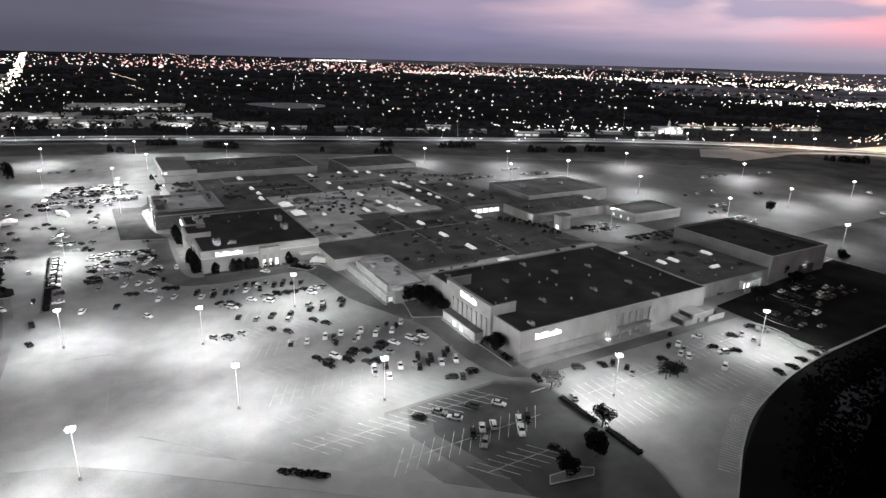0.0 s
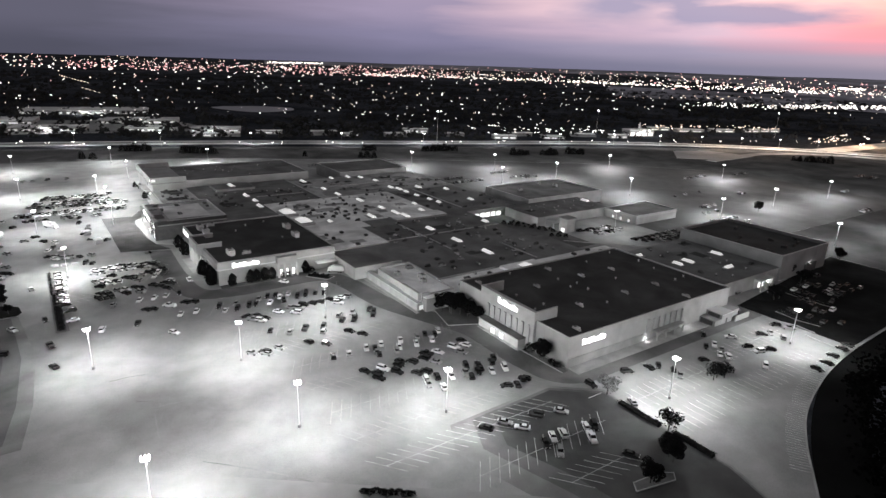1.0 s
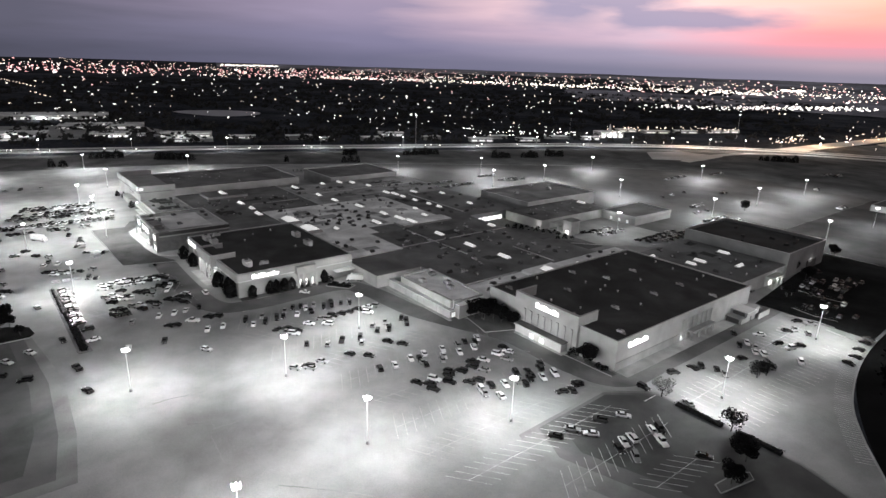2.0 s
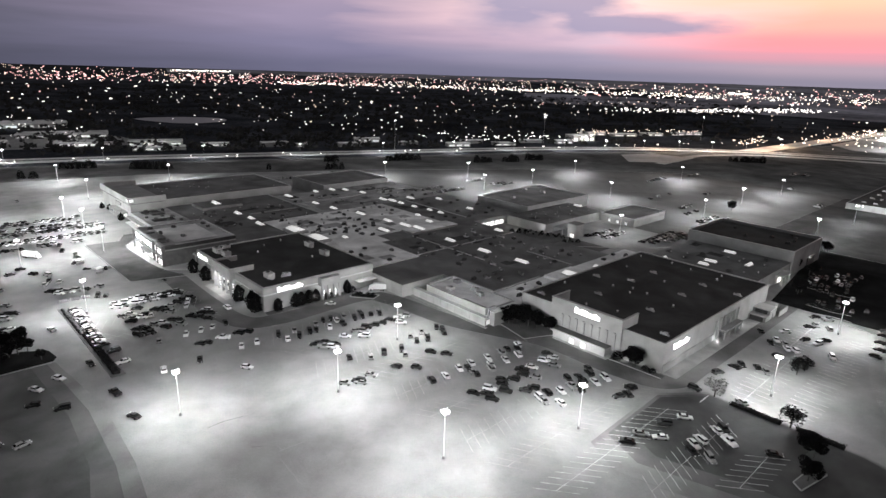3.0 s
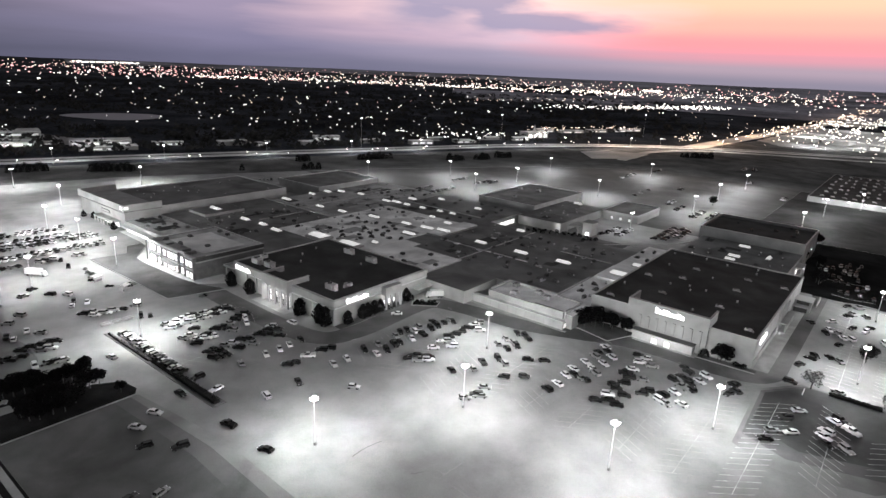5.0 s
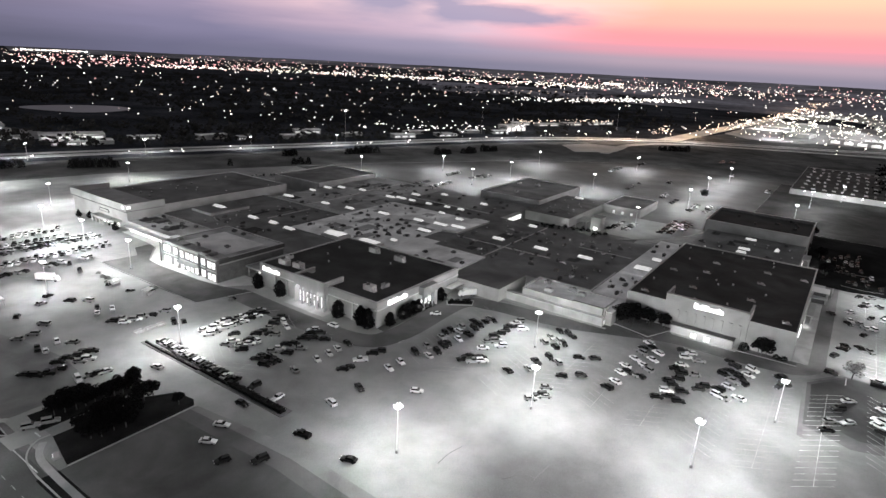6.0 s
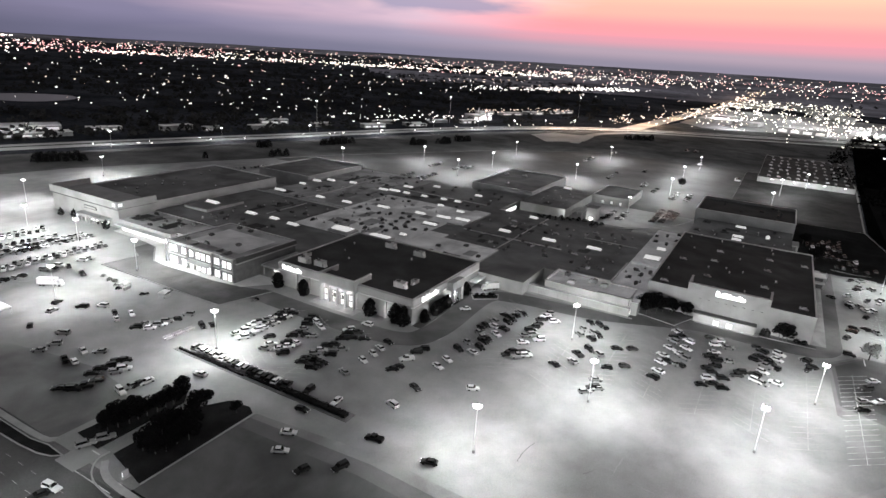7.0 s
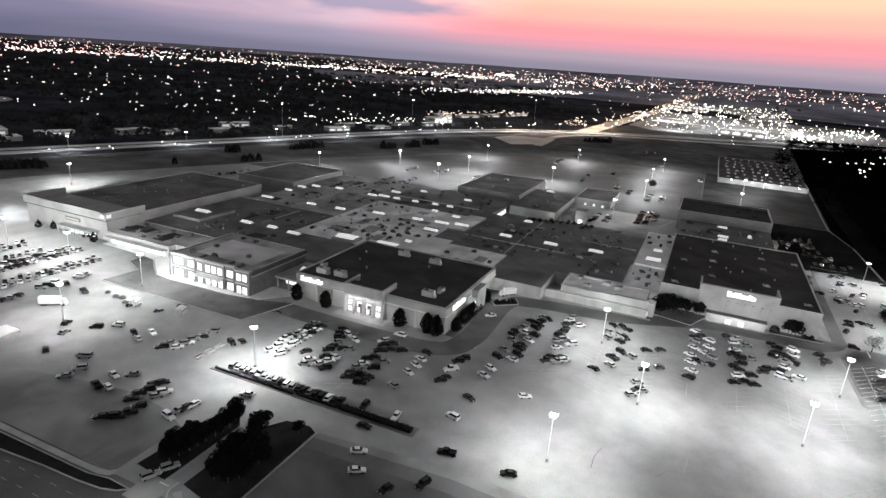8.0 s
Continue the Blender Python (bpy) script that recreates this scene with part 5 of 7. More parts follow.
            part("tail_light", Mesh().box(-l - 0.01, -l + 0.12, y, y + 0.34, 0.62, 0.8), M["taillamp"], p)
    return p


CARS = {}
for kind in ("sedan", "suv", "pickup", "hatchback"):
    for code in "WSGK":
        for full in (True, False):
            o = car(kind, code, full)
            o.location = (0, 0, -120)
            CARS[kind, code, full] = o
rng = random.Random(21)


FAR_CARS = []


def park(x, y, heading, code, kind=None, full=True, z=0.13):
    kind = kind or rng.choices(("sedan", "suv", "pickup", "hatchback"), (6, 4, 1, 2))[0]
    if not full:
        FAR_CARS.append((kind, code, pose(x, y, z, 0, 0, heading)))
        return
    copy_thing(CARS[kind, code, full], pose(x, y, z, 0, 0, heading))


def row(x, y, step, heading, plan, full=True, dy=0.0):
    """A row of stalls, one letter each: W S G K a car of that paint, x any, a dot empty."""
    for i, c in enumerate(plan):
        if c != ".":
            code = rng.choice("WSSGKK") if c == "x" else c
            park(x + i * step + rng.uniform(-0.2, 0.2), y + i * dy + rng.uniform(-0.3, 0.3), heading + rng.uniform(-3, 3) + rng.choice((0, 180)), code, full=full)


# in the slanted rows before the arched store
for x, y, h, c in ((-4.4, 321.8, -31, "W"), (-1.7, 321.5, -31, "W"), (1.5, 322.1, -31, "W"), (4.6, 322.8, -30, "W"), (7.0, 322.3, -30, "K"), (9.3, 321.8, -30, "S"), (12.0, 321.8, -30, "W"),
                   (14.9, 321.6, -30, "K"), (17.6, 321.6, -30, "K"), (20.5, 321.6, -30, "S"), (-5.2, 317.8, -31, "W"), (-2.2, 317.8, -31, "S"), (1.5, 318.3, -31, "W"),
                   (4.1, 318.1, -31, "W"), (6.8, 317.9, -31, "S"), (9.5, 317.7, -31, "W"), (13.0, 318.2, -30, "K"), (16.0, 317.9, -30, "W"), (19.7, 318.3, -30, "K")):
    park(x, y, h + rng.choice((0, 180)), c, z=0.13)
# in the second row before the arched store
for x, y, h, c in ((-6.2, 306.1, -71, "S"), (-3.0, 306.8, -39, "W"), (-3.4, 302.0, -40, "W"), (-5.0, 299.3, -40, "K"), (1.3, 303.6, -51, "K"), (-0.4, 300.9, -51, "W"),
                   (2.8, 301.0, -103, "W"), (6.0, 305.6, -51, "K"), (8.8, 305.8, -51, "K"), (12.0, 306.3, -27, "S"), (9.2, 301.6, -51, "K"), (10.0, 299.9, -51, "S"), (16.0, 307.6, -50, "K"),
                   (18.8, 308.9, -50, "K"), (19.6, 307.1, -113, "W"), (17.0, 301.8, -116, "W"), (22.0, 309.9, -50, "K"), (0.7, 311.3, -32, "G")):
    park(x, y, h + rng.choice((0, 180)), c, z=0.13)
# in the dark row before the arched store
for x, y, h, c in ((-5.8, 290.3, -61, "G"), (-3.3, 290.3, -61, "K"), (-2.8, 287.8, -61, "K"), (-4.8, 284.8, -67, "K"), (-6.8, 284.9, -67, "K"), (-2.6, 284.4, -61, "K"),
                   (3.9, 290.3, -51, "W"), (1.0, 290.6, -51, "S"), (3.3, 285.9, -62, "K"), (9.8, 289.1, -62, "K"), (7.7, 290.9, -62, "K"), (8.7, 285.1, -51, "S"), (14.7, 290.0, -51, "K"),
                   (17.0, 287.8, -51, "K"), (19.3, 291.5, -51, "K"), (21.5, 292.5, -44, "W"), (21.9, 289.0, -51, "G"), (19.1, 283.8, -51, "K"), (29.3, 290.0, -90, "W")):
    park(x, y, h + rng.choice((0, 180)), c, z=0.13)
# loose on the open lot
for x, y, h, c in ((6.7, 274.7, -115, "W"), (-2.8, 275.1, -111, "S"), (12.3, 274.7, -116, "W"), (17.0, 275.4, -115, "W"), (22.1, 275.3, -102, "K"), (16.0, 263.6, -43, "W"),
                   (22.1, 263.7, -51, "K"), (25.1, 262.7, -51, "K"), (7.6, 263.8, -52, "K"), (9.6, 263.1, -36, "K"), (18.0, 252.6, -113, "W"), (23.7, 252.2, -114, "W"),
                   (2.6, 251.6, -112, "G"), (-9.0, 252.2, -105, "W"), (-17.2, 266.3, 5, "W"), (-17.4, 276.7, 4, "K"), (-25.8, 271.5, -85, "K"), (-35.8, 267.1, -62, "W"),
                   (-42.5, 263.5, -59, "W"), (-25.1, 246.9, -80, "K"), (12.6, 236.8, -58, "W"), (-24.9, 229.9, -71, "K")):
    park(x, y, h + rng.choice((0, 180)), c, z=0.13)
# in the row by the loading dock
for x, y, h, c in ((64.7, 267.2, -50, "W"), (32.6, 252.8, -116, "K"), (39.3, 252.7, -117, "S"), (33.8, 247.9, -115, "W"), (38.2, 247.1, -118, "K"), (43.4, 248.3, -113, "K"),
                   (46.0, 248.0, -114, "K"), (48.7, 252.7, -117, "S"), (52.7, 253.9, -118, "K"), (56.1, 253.6, -119, "K"), (57.1, 250.9, -110, "W"), (51.5, 247.0, -120, "W"),
                   (61.5, 252.6, -116, "S"), (57.2, 246.8, -103, "K"), (69.1, 251.7, -112, "K"), (63.6, 247.7, -117, "K"), (67.2, 247.4, -118, "K"), (71.7, 247.7, -119, "K"),
                   (75.7, 248.0, -119, "S"), (74.8, 245.7, -119, "K")):
    park(x, y, h + rng.choice((0, 180)), c, z=0.13)
# in the bright row under the lamp
for x, y, h, c in ((73.8, 238.5, -50, "K"), (78.6, 237.8, -44, "W"), (76.2, 235.7, -50, "K"), (75.8, 232.9, -44, "W"), (81.5, 237.6, -50, "S"), (62.6, 238.0, -44, "K"),
                   (66.0, 237.7, -44, "K"), (69.4, 237.4, -44, "G"), (57.3, 237.7, -47, "S"), (59.7, 235.6, -47, "S"), (51.4, 236.3, -47, "W"), (57.1, 232.2, -47, "W"),
                   (39.4, 237.0, -45, "K"), (42.5, 237.1, -45, "K"), (42.9, 234.7, -45, "K"), (44.8, 233.0, -45, "K"), (42.8, 231.5, -45, "W"), (40.6, 233.7, -45, "S")):
    park(x, y, h + rng.choice((0, 180)), c, z=0.13)
# scattered round the middle lamps
for x, y, h, c in ((42.9, 221.3, -116, "K"), (48.7, 216.5, -123, "S"), (54.7, 216.7, -125, "G"), (83.9, 220.7, -129, "K"), (76.4, 221.1, -128, "S"), (70.8, 221.2, -129, "S"),
                   (75.0, 216.7, -128, "S"), (74.2, 214.9, -129, "K"), (69.9, 216.4, -128, "K"), (82.7, 215.0, -124, "K"), (83.7, 216.9, -124, "G"), (60.9, 214.3, -126, "K"),
                   (59.5, 210.7, -126, "S"), (68.0, 206.2, -62, "K"), (71.2, 201.4, -51, "G"), (51.5, 205.6, -68, "K"), (56.4, 200.6, -57, "G"), (41.2, 206.3, -58, "S"),
                   (35.7, 205.7, -52, "G"), (31.7, 207.1, -52, "S"), (35.8, 204.4, -52, "S")):
    park(x, y, h + rng.choice((0, 180)), c, z=0.13)
# in the first row before the raised front
for x, y, h, c in ((97.0, 189.9, -119, "W"), (87.5, 189.8, -117, "S"), (90.9, 184.8, -118, "W"), (80.5, 189.9, -116, "W"), (84.1, 184.7, -117, "W"), (73.1, 191.1, -114, "W"),
                   (77.5, 185.6, -115, "W"), (75.6, 184.0, -115, "S"), (66.9, 190.6, -113, "W"), (69.4, 188.7, -114, "K"), (69.0, 186.7, -114, "S"), (68.8, 184.4, -114, "K"),
                   (60.0, 190.1, -112, "W"), (54.4, 190.8, -110, "K"), (94.0, 187.5, -118, "K"), (91.2, 190.2, -118, "K")):
    park(x, y, h + rng.choice((0, 180)), c, z=0.13)
# in the second row before the raised front
for x, y, h, c in ((99.8, 178.2, -65, "K"), (98.8, 175.0, -64, "W"), (94.3, 175.6, -64, "W"), (94.5, 171.2, -64, "S"), (87.3, 175.4, -64, "W"), (82.9, 176.3, -64, "K"),
                   (80.6, 174.0, -64, "K"), (82.6, 170.2, -64, "S"), (72.5, 176.0, -64, "K"), (75.7, 173.9, -64, "K"), (70.6, 174.2, -64, "K"), (65.1, 174.8, -64, "W"),
                   (68.0, 170.5, -64, "K"), (59.2, 176.2, -64, "K"), (61.9, 173.3, -64, "K"), (61.0, 170.0, -64, "K"), (76.2, 166.0, -64, "K"), (73.2, 166.8, -64, "G")):
    park(x, y, h + rng.choice((0, 180)), c, z=0.13)
# in the third row before the raised front
for x, y, h, c in ((101.5, 161.7, -116, "K"), (99.1, 160.0, -116, "K"), (94.1, 160.9, -115, "K"), (89.7, 161.9, -114, "K"), (93.3, 158.6, -115, "K"), (91.1, 156.9, -114, "K"),
                   (100.4, 154.4, -116, "W"), (95.2, 155.0, -115, "W"), (87.2, 155.7, -114, "K"), (81.7, 159.0, -112, "W"), (86.9, 158.5, -113, "S"), (77.5, 161.4, -111, "K"),
                   (73.1, 160.7, -110, "W"), (72.5, 158.6, -110, "S"), (75.8, 154.9, -111, "W"), (100.8, 146.0, -117, "K"), (96.9, 144.0, -117, "G")):
    park(x, y, h + rng.choice((0, 180)), c, z=0.13)
# in the dim west lot
for x, y, h, c in ((-49.1, 361.6, -51, "S"), (-44.1, 362.0, -43, "S"), (-38.4, 367.5, -57, "S"), (-41.6, 350.3, -106, "W"), (-38.6, 346.0, -51, "S"), (-47.9, 349.5, -110, "K"),
                   (-46.8, 346.2, -109, "W"), (-47.8, 335.2, -40, "K"), (-44.7, 335.9, -40, "K"), (-42.4, 335.4, -32, "K"), (-39.2, 336.2, -32, "K"), (-37.2, 334.9, -39, "K"),
                   (-40.7, 330.3, -40, "W"), (-43.2, 330.6, -40, "S"), (-49.3, 330.4, -40, "K"), (-57.6, 334.6, -52, "K"), (-55.4, 331.2, -52, "K"), (-53.0, 330.2, -41, "K"),
                   (-48.8, 319.7, -102, "W"), (-45.6, 319.9, -5, "S"), (-43.8, 319.2, -5, "K"), (-41.5, 318.4, -5, "W"), (-29.6, 309.5, -81, "W")):
    park(x, y, h + rng.choice((0, 180)), c, z=0.13)
# before the lawn
for x, y, h, c in ((-22.8, 383.1, -57, "K"), (-18.0, 378.2, -68, "W"), (-19.2, 368.8, -113, "K"), (-21.5, 364.3, -114, "W"), (-15.9, 364.0, -114, "W"), (-21.6, 352.9, -43, "K"),
                   (-18.6, 353.1, -42, "S"), (-19.2, 348.6, -43, "W"), (-16.7, 349.3, -43, "S"), (-15.2, 348.2, -43, "W"), (-12.3, 348.6, -42, "S"), (-9.5, 347.6, -42, "K"),
                   (-4.1, 347.6, -57, "S"), (-41.7, 381.7, 59, "K"), (-38.0, 368.4, -57, "S"), (-3.2, 427.1, -111, "G"), (-4.3, 415.1, -109, "G"), (-7.5, 335.9, -113, "K"),
                   (-4.7, 334.1, -114, "K"), (-67.8, 304.5, -24, "S"), (-63.5, 303.0, -28, "S"), (-80.6, 295.6, -81, "W"), (-83.5, 295.5, -13, "K")):
    park(x, y, h + rng.choice((0, 180)), c, z=0.13)
# along the hedge
for i, c in enumerate("SWWSWSWSSKWSKKSKKWKK"):
    park(-18.7 - 0.03 * i, 324.5 - i * 2.14, 12 + rng.uniform(-4, 4), c)
for x, y, h, c in ((-45, 254, 160, "K"), (-39, 247, 165, "K")):
    park(x, y, h, c, z=0.17)
# north lot
row(-34, 447.5, 3.15, 60, "KSxxKSKSxWSKxSKSxSS", dy=-0.1, full=False)
row(-34, 442.5, 3.15, 60, "SxKxxWSxSSxKWSSxSKS", full=False)
row(-30, 430.5, 3.15, -60, "KKSx..SKx..WS", full=False)
row(-28, 466.5, 3.15, -60, "xSKxSSxWSxKSxSWSxW", full=False)
row(-24, 461.0, 3.15, -60, "SSxx.SKxxW.SxxSWS", full=False)
row(-20, 486.5, 3.15, 60, "xSxKxSxWxSxxS", full=False)
row(-18, 491.5, 3.15, 60, "xxSx.xKxSx.xx", full=False)
row(-24, 474.0, 3.15, 60, "xS.xWxSxxKxSxx", full=False)
for x, y, h, c in ((-26, 394, 20, "K"), (-31, 388, 15, "S"), (-36, 420, 60, "K"), (-41, 436, 60, "S"), (-47, 425, 60, "W"), (-48, 450, 60, "K")):
    park(x, y, h, c, full=False)
# south lot
for x, y, h, c in ((134.7, 131.2, -24, "G"), (143.7, 129.1, -99, "K"), (147.5, 128.0, -139, "K"), (149.9, 123.7, -143, "K"), (148.4, 120.0, -144, "S"), (165.7, 122.3, -23, "K"),
                   (184.7, 134.9, -143, "K"), (175.7, 128.0, -147, "K"), (180.2, 127.4, -147, "W"), (179.3, 124.0, -148, "S"), (175.0, 122.0, -146, "W"), (175.8, 119.4, -139, "W"),
                   (191.9, 128.0, -44, "W"), (205.6, 123.0, -44, "K"), (209.6, 121.7, -143, "S"), (209.7, 116.8, -149, "S"), (189.8, 120.1, -26, "K"), (189.5, 115.4, -19, "W"),
                   (195.2, 114.5, -44, "K"), (180.2, 108.0, -152, "W")):
    park(x, y, h + rng.choice((0, 180)), c)
for x, y, h, c in ((194.6, 97.3, -102, "K"), (202.5, 97.7, -96, "K"), (210.6, 99.3, -91, "K"), (219.9, 100.0, -99, "K"), (225.1, 100.1, -94, "G"), (219.6, 125.0, -32, "K"),
                   (220.8, 120.3, -45, "S"), (120.7, 117.7, -120, "S"), (101.6, 145.8, -53, "K"), (93.4, 145.3, -24, "G"), (117.4, 131.4, -93, "K")):
    park(x, y, h + rng.choice((0, 180)), c)
for x, y, h, c in ((98.0, 125.6, -52, "W"), (90.3, 128.2, -52, "G"), (73.6, 130.6, -59, "K"), (79.9, 130.0, -51, "S"), (82.5, 125.4, -47, "W"), (86.7, 117.5, -120, "W"),
                   (90.3, 117.3, -116, "W"), (82.9, 116.4, -119, "K"), (83.6, 111.6, -131, "S"), (98.5, 116.4, -123, "W"), (100.6, 115.0, -124, "K"), (95.7, 111.5, -119, "W"),
                   (99.2, 100.9, -60, "K")):
    park(x, y, h + rng.choice((0, 180)), c, z=0.17)
# dark lot east of the store and the far lots
for x, y, h, plan in ((283.5, 124, 5, "KGKWKKGK"), (278.5, 124, 5, "GKSKKGWK"), (268.5, 122, 8, "KGK.KKGW"), (258.5, 120, 8, "WK.GKK.G"), (251.5, 121, 5, "KGSKK.K"), (241, 116, 5, "GKK.GKS"), (247, 106, 5, "KSG"), (300, 126, 5, "K.GK..KG"), (293, 124, 5, "GK.KSK.K")):
    for i, c in enumerate(plan):
        if c != "." and (c == "W" or rng.random() < 0.62):
            park(x + rng.uniform(-0.3, 0.3), y + i * 2.8, h + rng.uniform(-3, 3) + rng.choice((0, 180)), c, full=False)
row(190, 544, 3.1, 60, "xSxx.xKxxSxxx", full=False, dy=-0.9)
row(252, 420, 3.1, 60, "xxSxxKxWxxSxxxKx", full=False)
row(254, 436, 3.1, 60, "xSxx.xKxxSxx", full=False)
row(330, 420, 3.1, 60, "xSx.xKxx", full=False)
row(352, 236, 3.1, 60, "xxS.xKWxxx", full=False)
row(356, 226, 3.1, 60, "xK..xSxx", full=False)
row(268.8, 234.4, 5.6, 100, "KGKKGKSK", full=False)
row(271.5, 229.2, 5.6, 100, "GKSKKSGK", full=False)
row(283, 224.6, 5.6, 100, "SKGKK", full=False)
row(369, 253.5, 5.3, 60, "KG.K", full=False)
row(258, 254, 3.3, 95, "SW.KS.W", full=False)
row(260, 262, 3.3, 95, "WKS.WS", full=False)
row(-30, 560, 3.1, 60, "x.S..x...x", full=False)
row(90, 560, 3.1, 60, "x.Sx.xx", full=False)
row(400, 300, 5.0, 60, "x..S...x", full=False)
row(480, 345, 3.1, 60, "xSxx.xKxxSxx", full=False)
for x, y, plan in ((326, 442, "xSxxKxW"), (340, 414, "Sxx.xK"), (336, 381, "xxSx"), (550, 337, "xSx.xxWx"), (660, 272, "SxxWxSx"), (664, 262, "xxSxWx"), (462, 281, "xSx"), (386, 266, "xKxS.x"), (562, 243, "WxS"), (490, 200, "xSxWx")):
    row(x, y, 3.1, 60, plan, full=False)
for x, y, h, c in ((-56.7, 237, 15, "G"), (-50.8, 233.8, 15, "S"), (-66.2, 244, 10, "S")):
    park(x, y, h, c, z=0.17)


def join_far_cars():
    """The cars of the distant lots, joined into one object."""
    mats = [M[k] for k in ("car_W", "car_S", "car_G", "car_K", "glass", "tyre")]
    index = {m.name: i for i, m in enumerate(mats)}
    v, f, s = [], [], []
    for kind, code, m in FAR_CARS:
        for c in CARS[kind, code, False].children:
            n = len(v)
            v += [tuple(m @ q.co) for q in c.data.vertices]
            k = index[c.data.materials[0].name]
            for p in c.data.polygons:
                f.append(tuple(n + i for i in p.vertices))
                s.append(k)
    me = bpy.data.meshes.new("far_parked_cars")
    me.from_pydata(v, [], f)
    for m in mats:
        me.materials.append(m)
    me.polygons.foreach_set("material_index", s)
    tagged(new("far_parked_cars", me), "rows of parked cars in the distant lots", "cars", kind="stuff")


join_far_cars()


# ---- trees and hedges ----
def leaves(m, rnd, n, place, size):
    """Many small bent leaf clumps, each at a place drawn by the function."""
    for _ in range(n):
        c = Vector(place(rnd))
        a = Vector((rnd.gauss(0, 1), rnd.gauss(0, 1), rnd.gauss(0, 0.6))).normalized()
        b = a.orthogonal().normalized()
        b.rotate(Euler((rnd.uniform(0, 6), rnd.uniform(0, 6), rnd.uniform(0, 6))))
        s = size * rnd.uniform(0.6, 1.3)
        m.poly([c - a * s, c - b * s * 0.6, c + a * s * 0.9, c + b * s * 0.7])


def broad_tree(h, spread, seed, n=700, mat="leaf", label="dark leafy shade tree"):
    rnd = random.Random(seed)
    t = thing("tree", 0, 0, 0, label, "tree", "lot trees")
    m = Mesh().tube((0, 0, 0), (0.1, 0, h * 0.35), h * 0.028, h * 0.02, 7)
    tips = []
    for i in range(7):
        a = i * 0.9 + rnd.uniform(-0.3, 0.3)
        r, z = spread * rnd.uniform(0.35, 0.65), h * rnd.uniform(0.42, 0.8)
        tip = (r * math.cos(a), r * math.sin(a), z)
        mid = (r * 0.35 * math.cos(a), r * 0.35 * math.sin(a), h * 0.45)
        m.tube((0.1, 0, h * 0.33), mid, h * 0.014, h * 0.01, 5).tube(mid, tip, h * 0.01, h * 0.004, 5)
        tips.append(tip)
    part("trunk", m, M["bark"], t)
    blobs = [(x, y, z, spread * rnd.uniform(0.28, 0.5)) for x, y, z in tips] + [(rnd.uniform(-0.4, 0.4) * spread, rnd.uniform(-0.4, 0.4) * spread, h * rnd.uniform(0.35, 0.9), spread * rnd.uniform(0.25, 0.45)) for _ in range(9)]

    def place(r):
        x, y, z, s = r.choice(blobs)
        d = Vector((r.gauss(0, 1), r.gauss(0, 1), r.gauss(0, 1))).normalized() * s * r.uniform(0.5, 1.0) ** 0.5
        return x + d.x, y + d.y, max(h * 0.12, z + d.z * 0.85)
    crown = Mesh()
    leaves(crown, rnd, n, place, h * 0.04)
    part("crown", crown, M[mat], t)
    t.location = (0, 0, -80)
    return t


def cone_tree(h, r, seed, n=800, label="dense dark conical evergreen by the store wall", group="store evergreens", leaf=0.42, oval=False):
    rnd = random.Random(seed)
    t = thing("evergreen", 0, 0, 0, label, "tree", group)
    part("trunk", Mesh().tube((0, 0, 0), (0, 0, h * 0.8), 0.14, 0.04, 6), M["bark"], t)

    def place(q):
        k = q.uniform(0.0, 1.0) ** 1.1
        shape = math.sin((0.2 + 0.78 * k) * math.pi) ** 0.8 if oval else math.sin(min(1.0, 0.25 + k * 0.9) * math.pi) ** 0.55
        a = q.uniform(0, 6.283)
        lump = 1 + 0.16 * math.sin(3 * a + seed + 5 * k) + 0.12 * math.sin(7 * k + 2 * a)
        rr = r * shape * lump * q.uniform(0.5, 1.08)
        return rr * math.cos(a), rr * math.sin(a), h * (0.06 + 0.94 * k)
    crown = Mesh()
    leaves(crown, rnd, n, place, leaf)
    part("crown", crown, M["leaf"], t)
    t.location = (0, 0, -80)
    return t


def shrub(r, h, seed, n=200, mat="leaf", label="dark rounded shrub in a kerbed bed", name="shrub", group="store shrubs"):
    rnd = random.Random(seed)
    t = thing(name, 0, 0, 0, label, name, group)

    def place(q):
        d = Vector((q.gauss(0, 1), q.gauss(0, 1), abs(q.gauss(0, 1)))).normalized() * q.uniform(0.6, 1.0)
        return d.x * r, d.y * r, 0.1 + d.z * h
    crown = Mesh()
    leaves(crown, rnd, n, place, 0.32)
    part("foliage", crown, M[mat], t)
    part("stem", Mesh().tube((0, 0, 0), (0, 0, h * 0.6), 0.12, 0.05, 6), M["bark"], t)
    t.location = (0, 0, -80)
    return t


TREES = [broad_tree(7.6, 3.6, s, 3400) for s in (1, 2, 3)]
LACY = [broad_tree(6.6, 4.2, 11, 1100, "leaf_pale", "thin open-crowned pale tree"), broad_tree(7.0, 4.0, 12, 1000, "leaf", "thin open-crowned dark tree")]
CONES = [cone_tree(6.6, 2.2, 5), cone_tree(6.0, 2.1, 6)]
OVALS = [cone_tree(7.0, 2.0, 41, 1200, "dense dark oval tree by the store wall", oval=True), cone_tree(6.4, 2.1, 42, 1200, "dense dark oval tree by the store wall", oval=True)]
SHRUBS = [shrub(1.5, 1.8, 8), shrub(2.3, 3.2, 9, 380)]
PALE_SHRUBS = [shrub(1.6, 1.3, 18, 240, "leaf_pale", "pale low shrub on the lot"), shrub(1.2, 1.0, 19, 160, "leaf", "small dark shrub on the lot")]
FARTREES = [shrub(r, h, s, 1100, "leaf", "dark rounded field tree near the highway", "tree", "field trees") for s, r, h in ((31, 3.4, 5.6), (32, 2.7, 6.6))]
rng = random.Random(5)


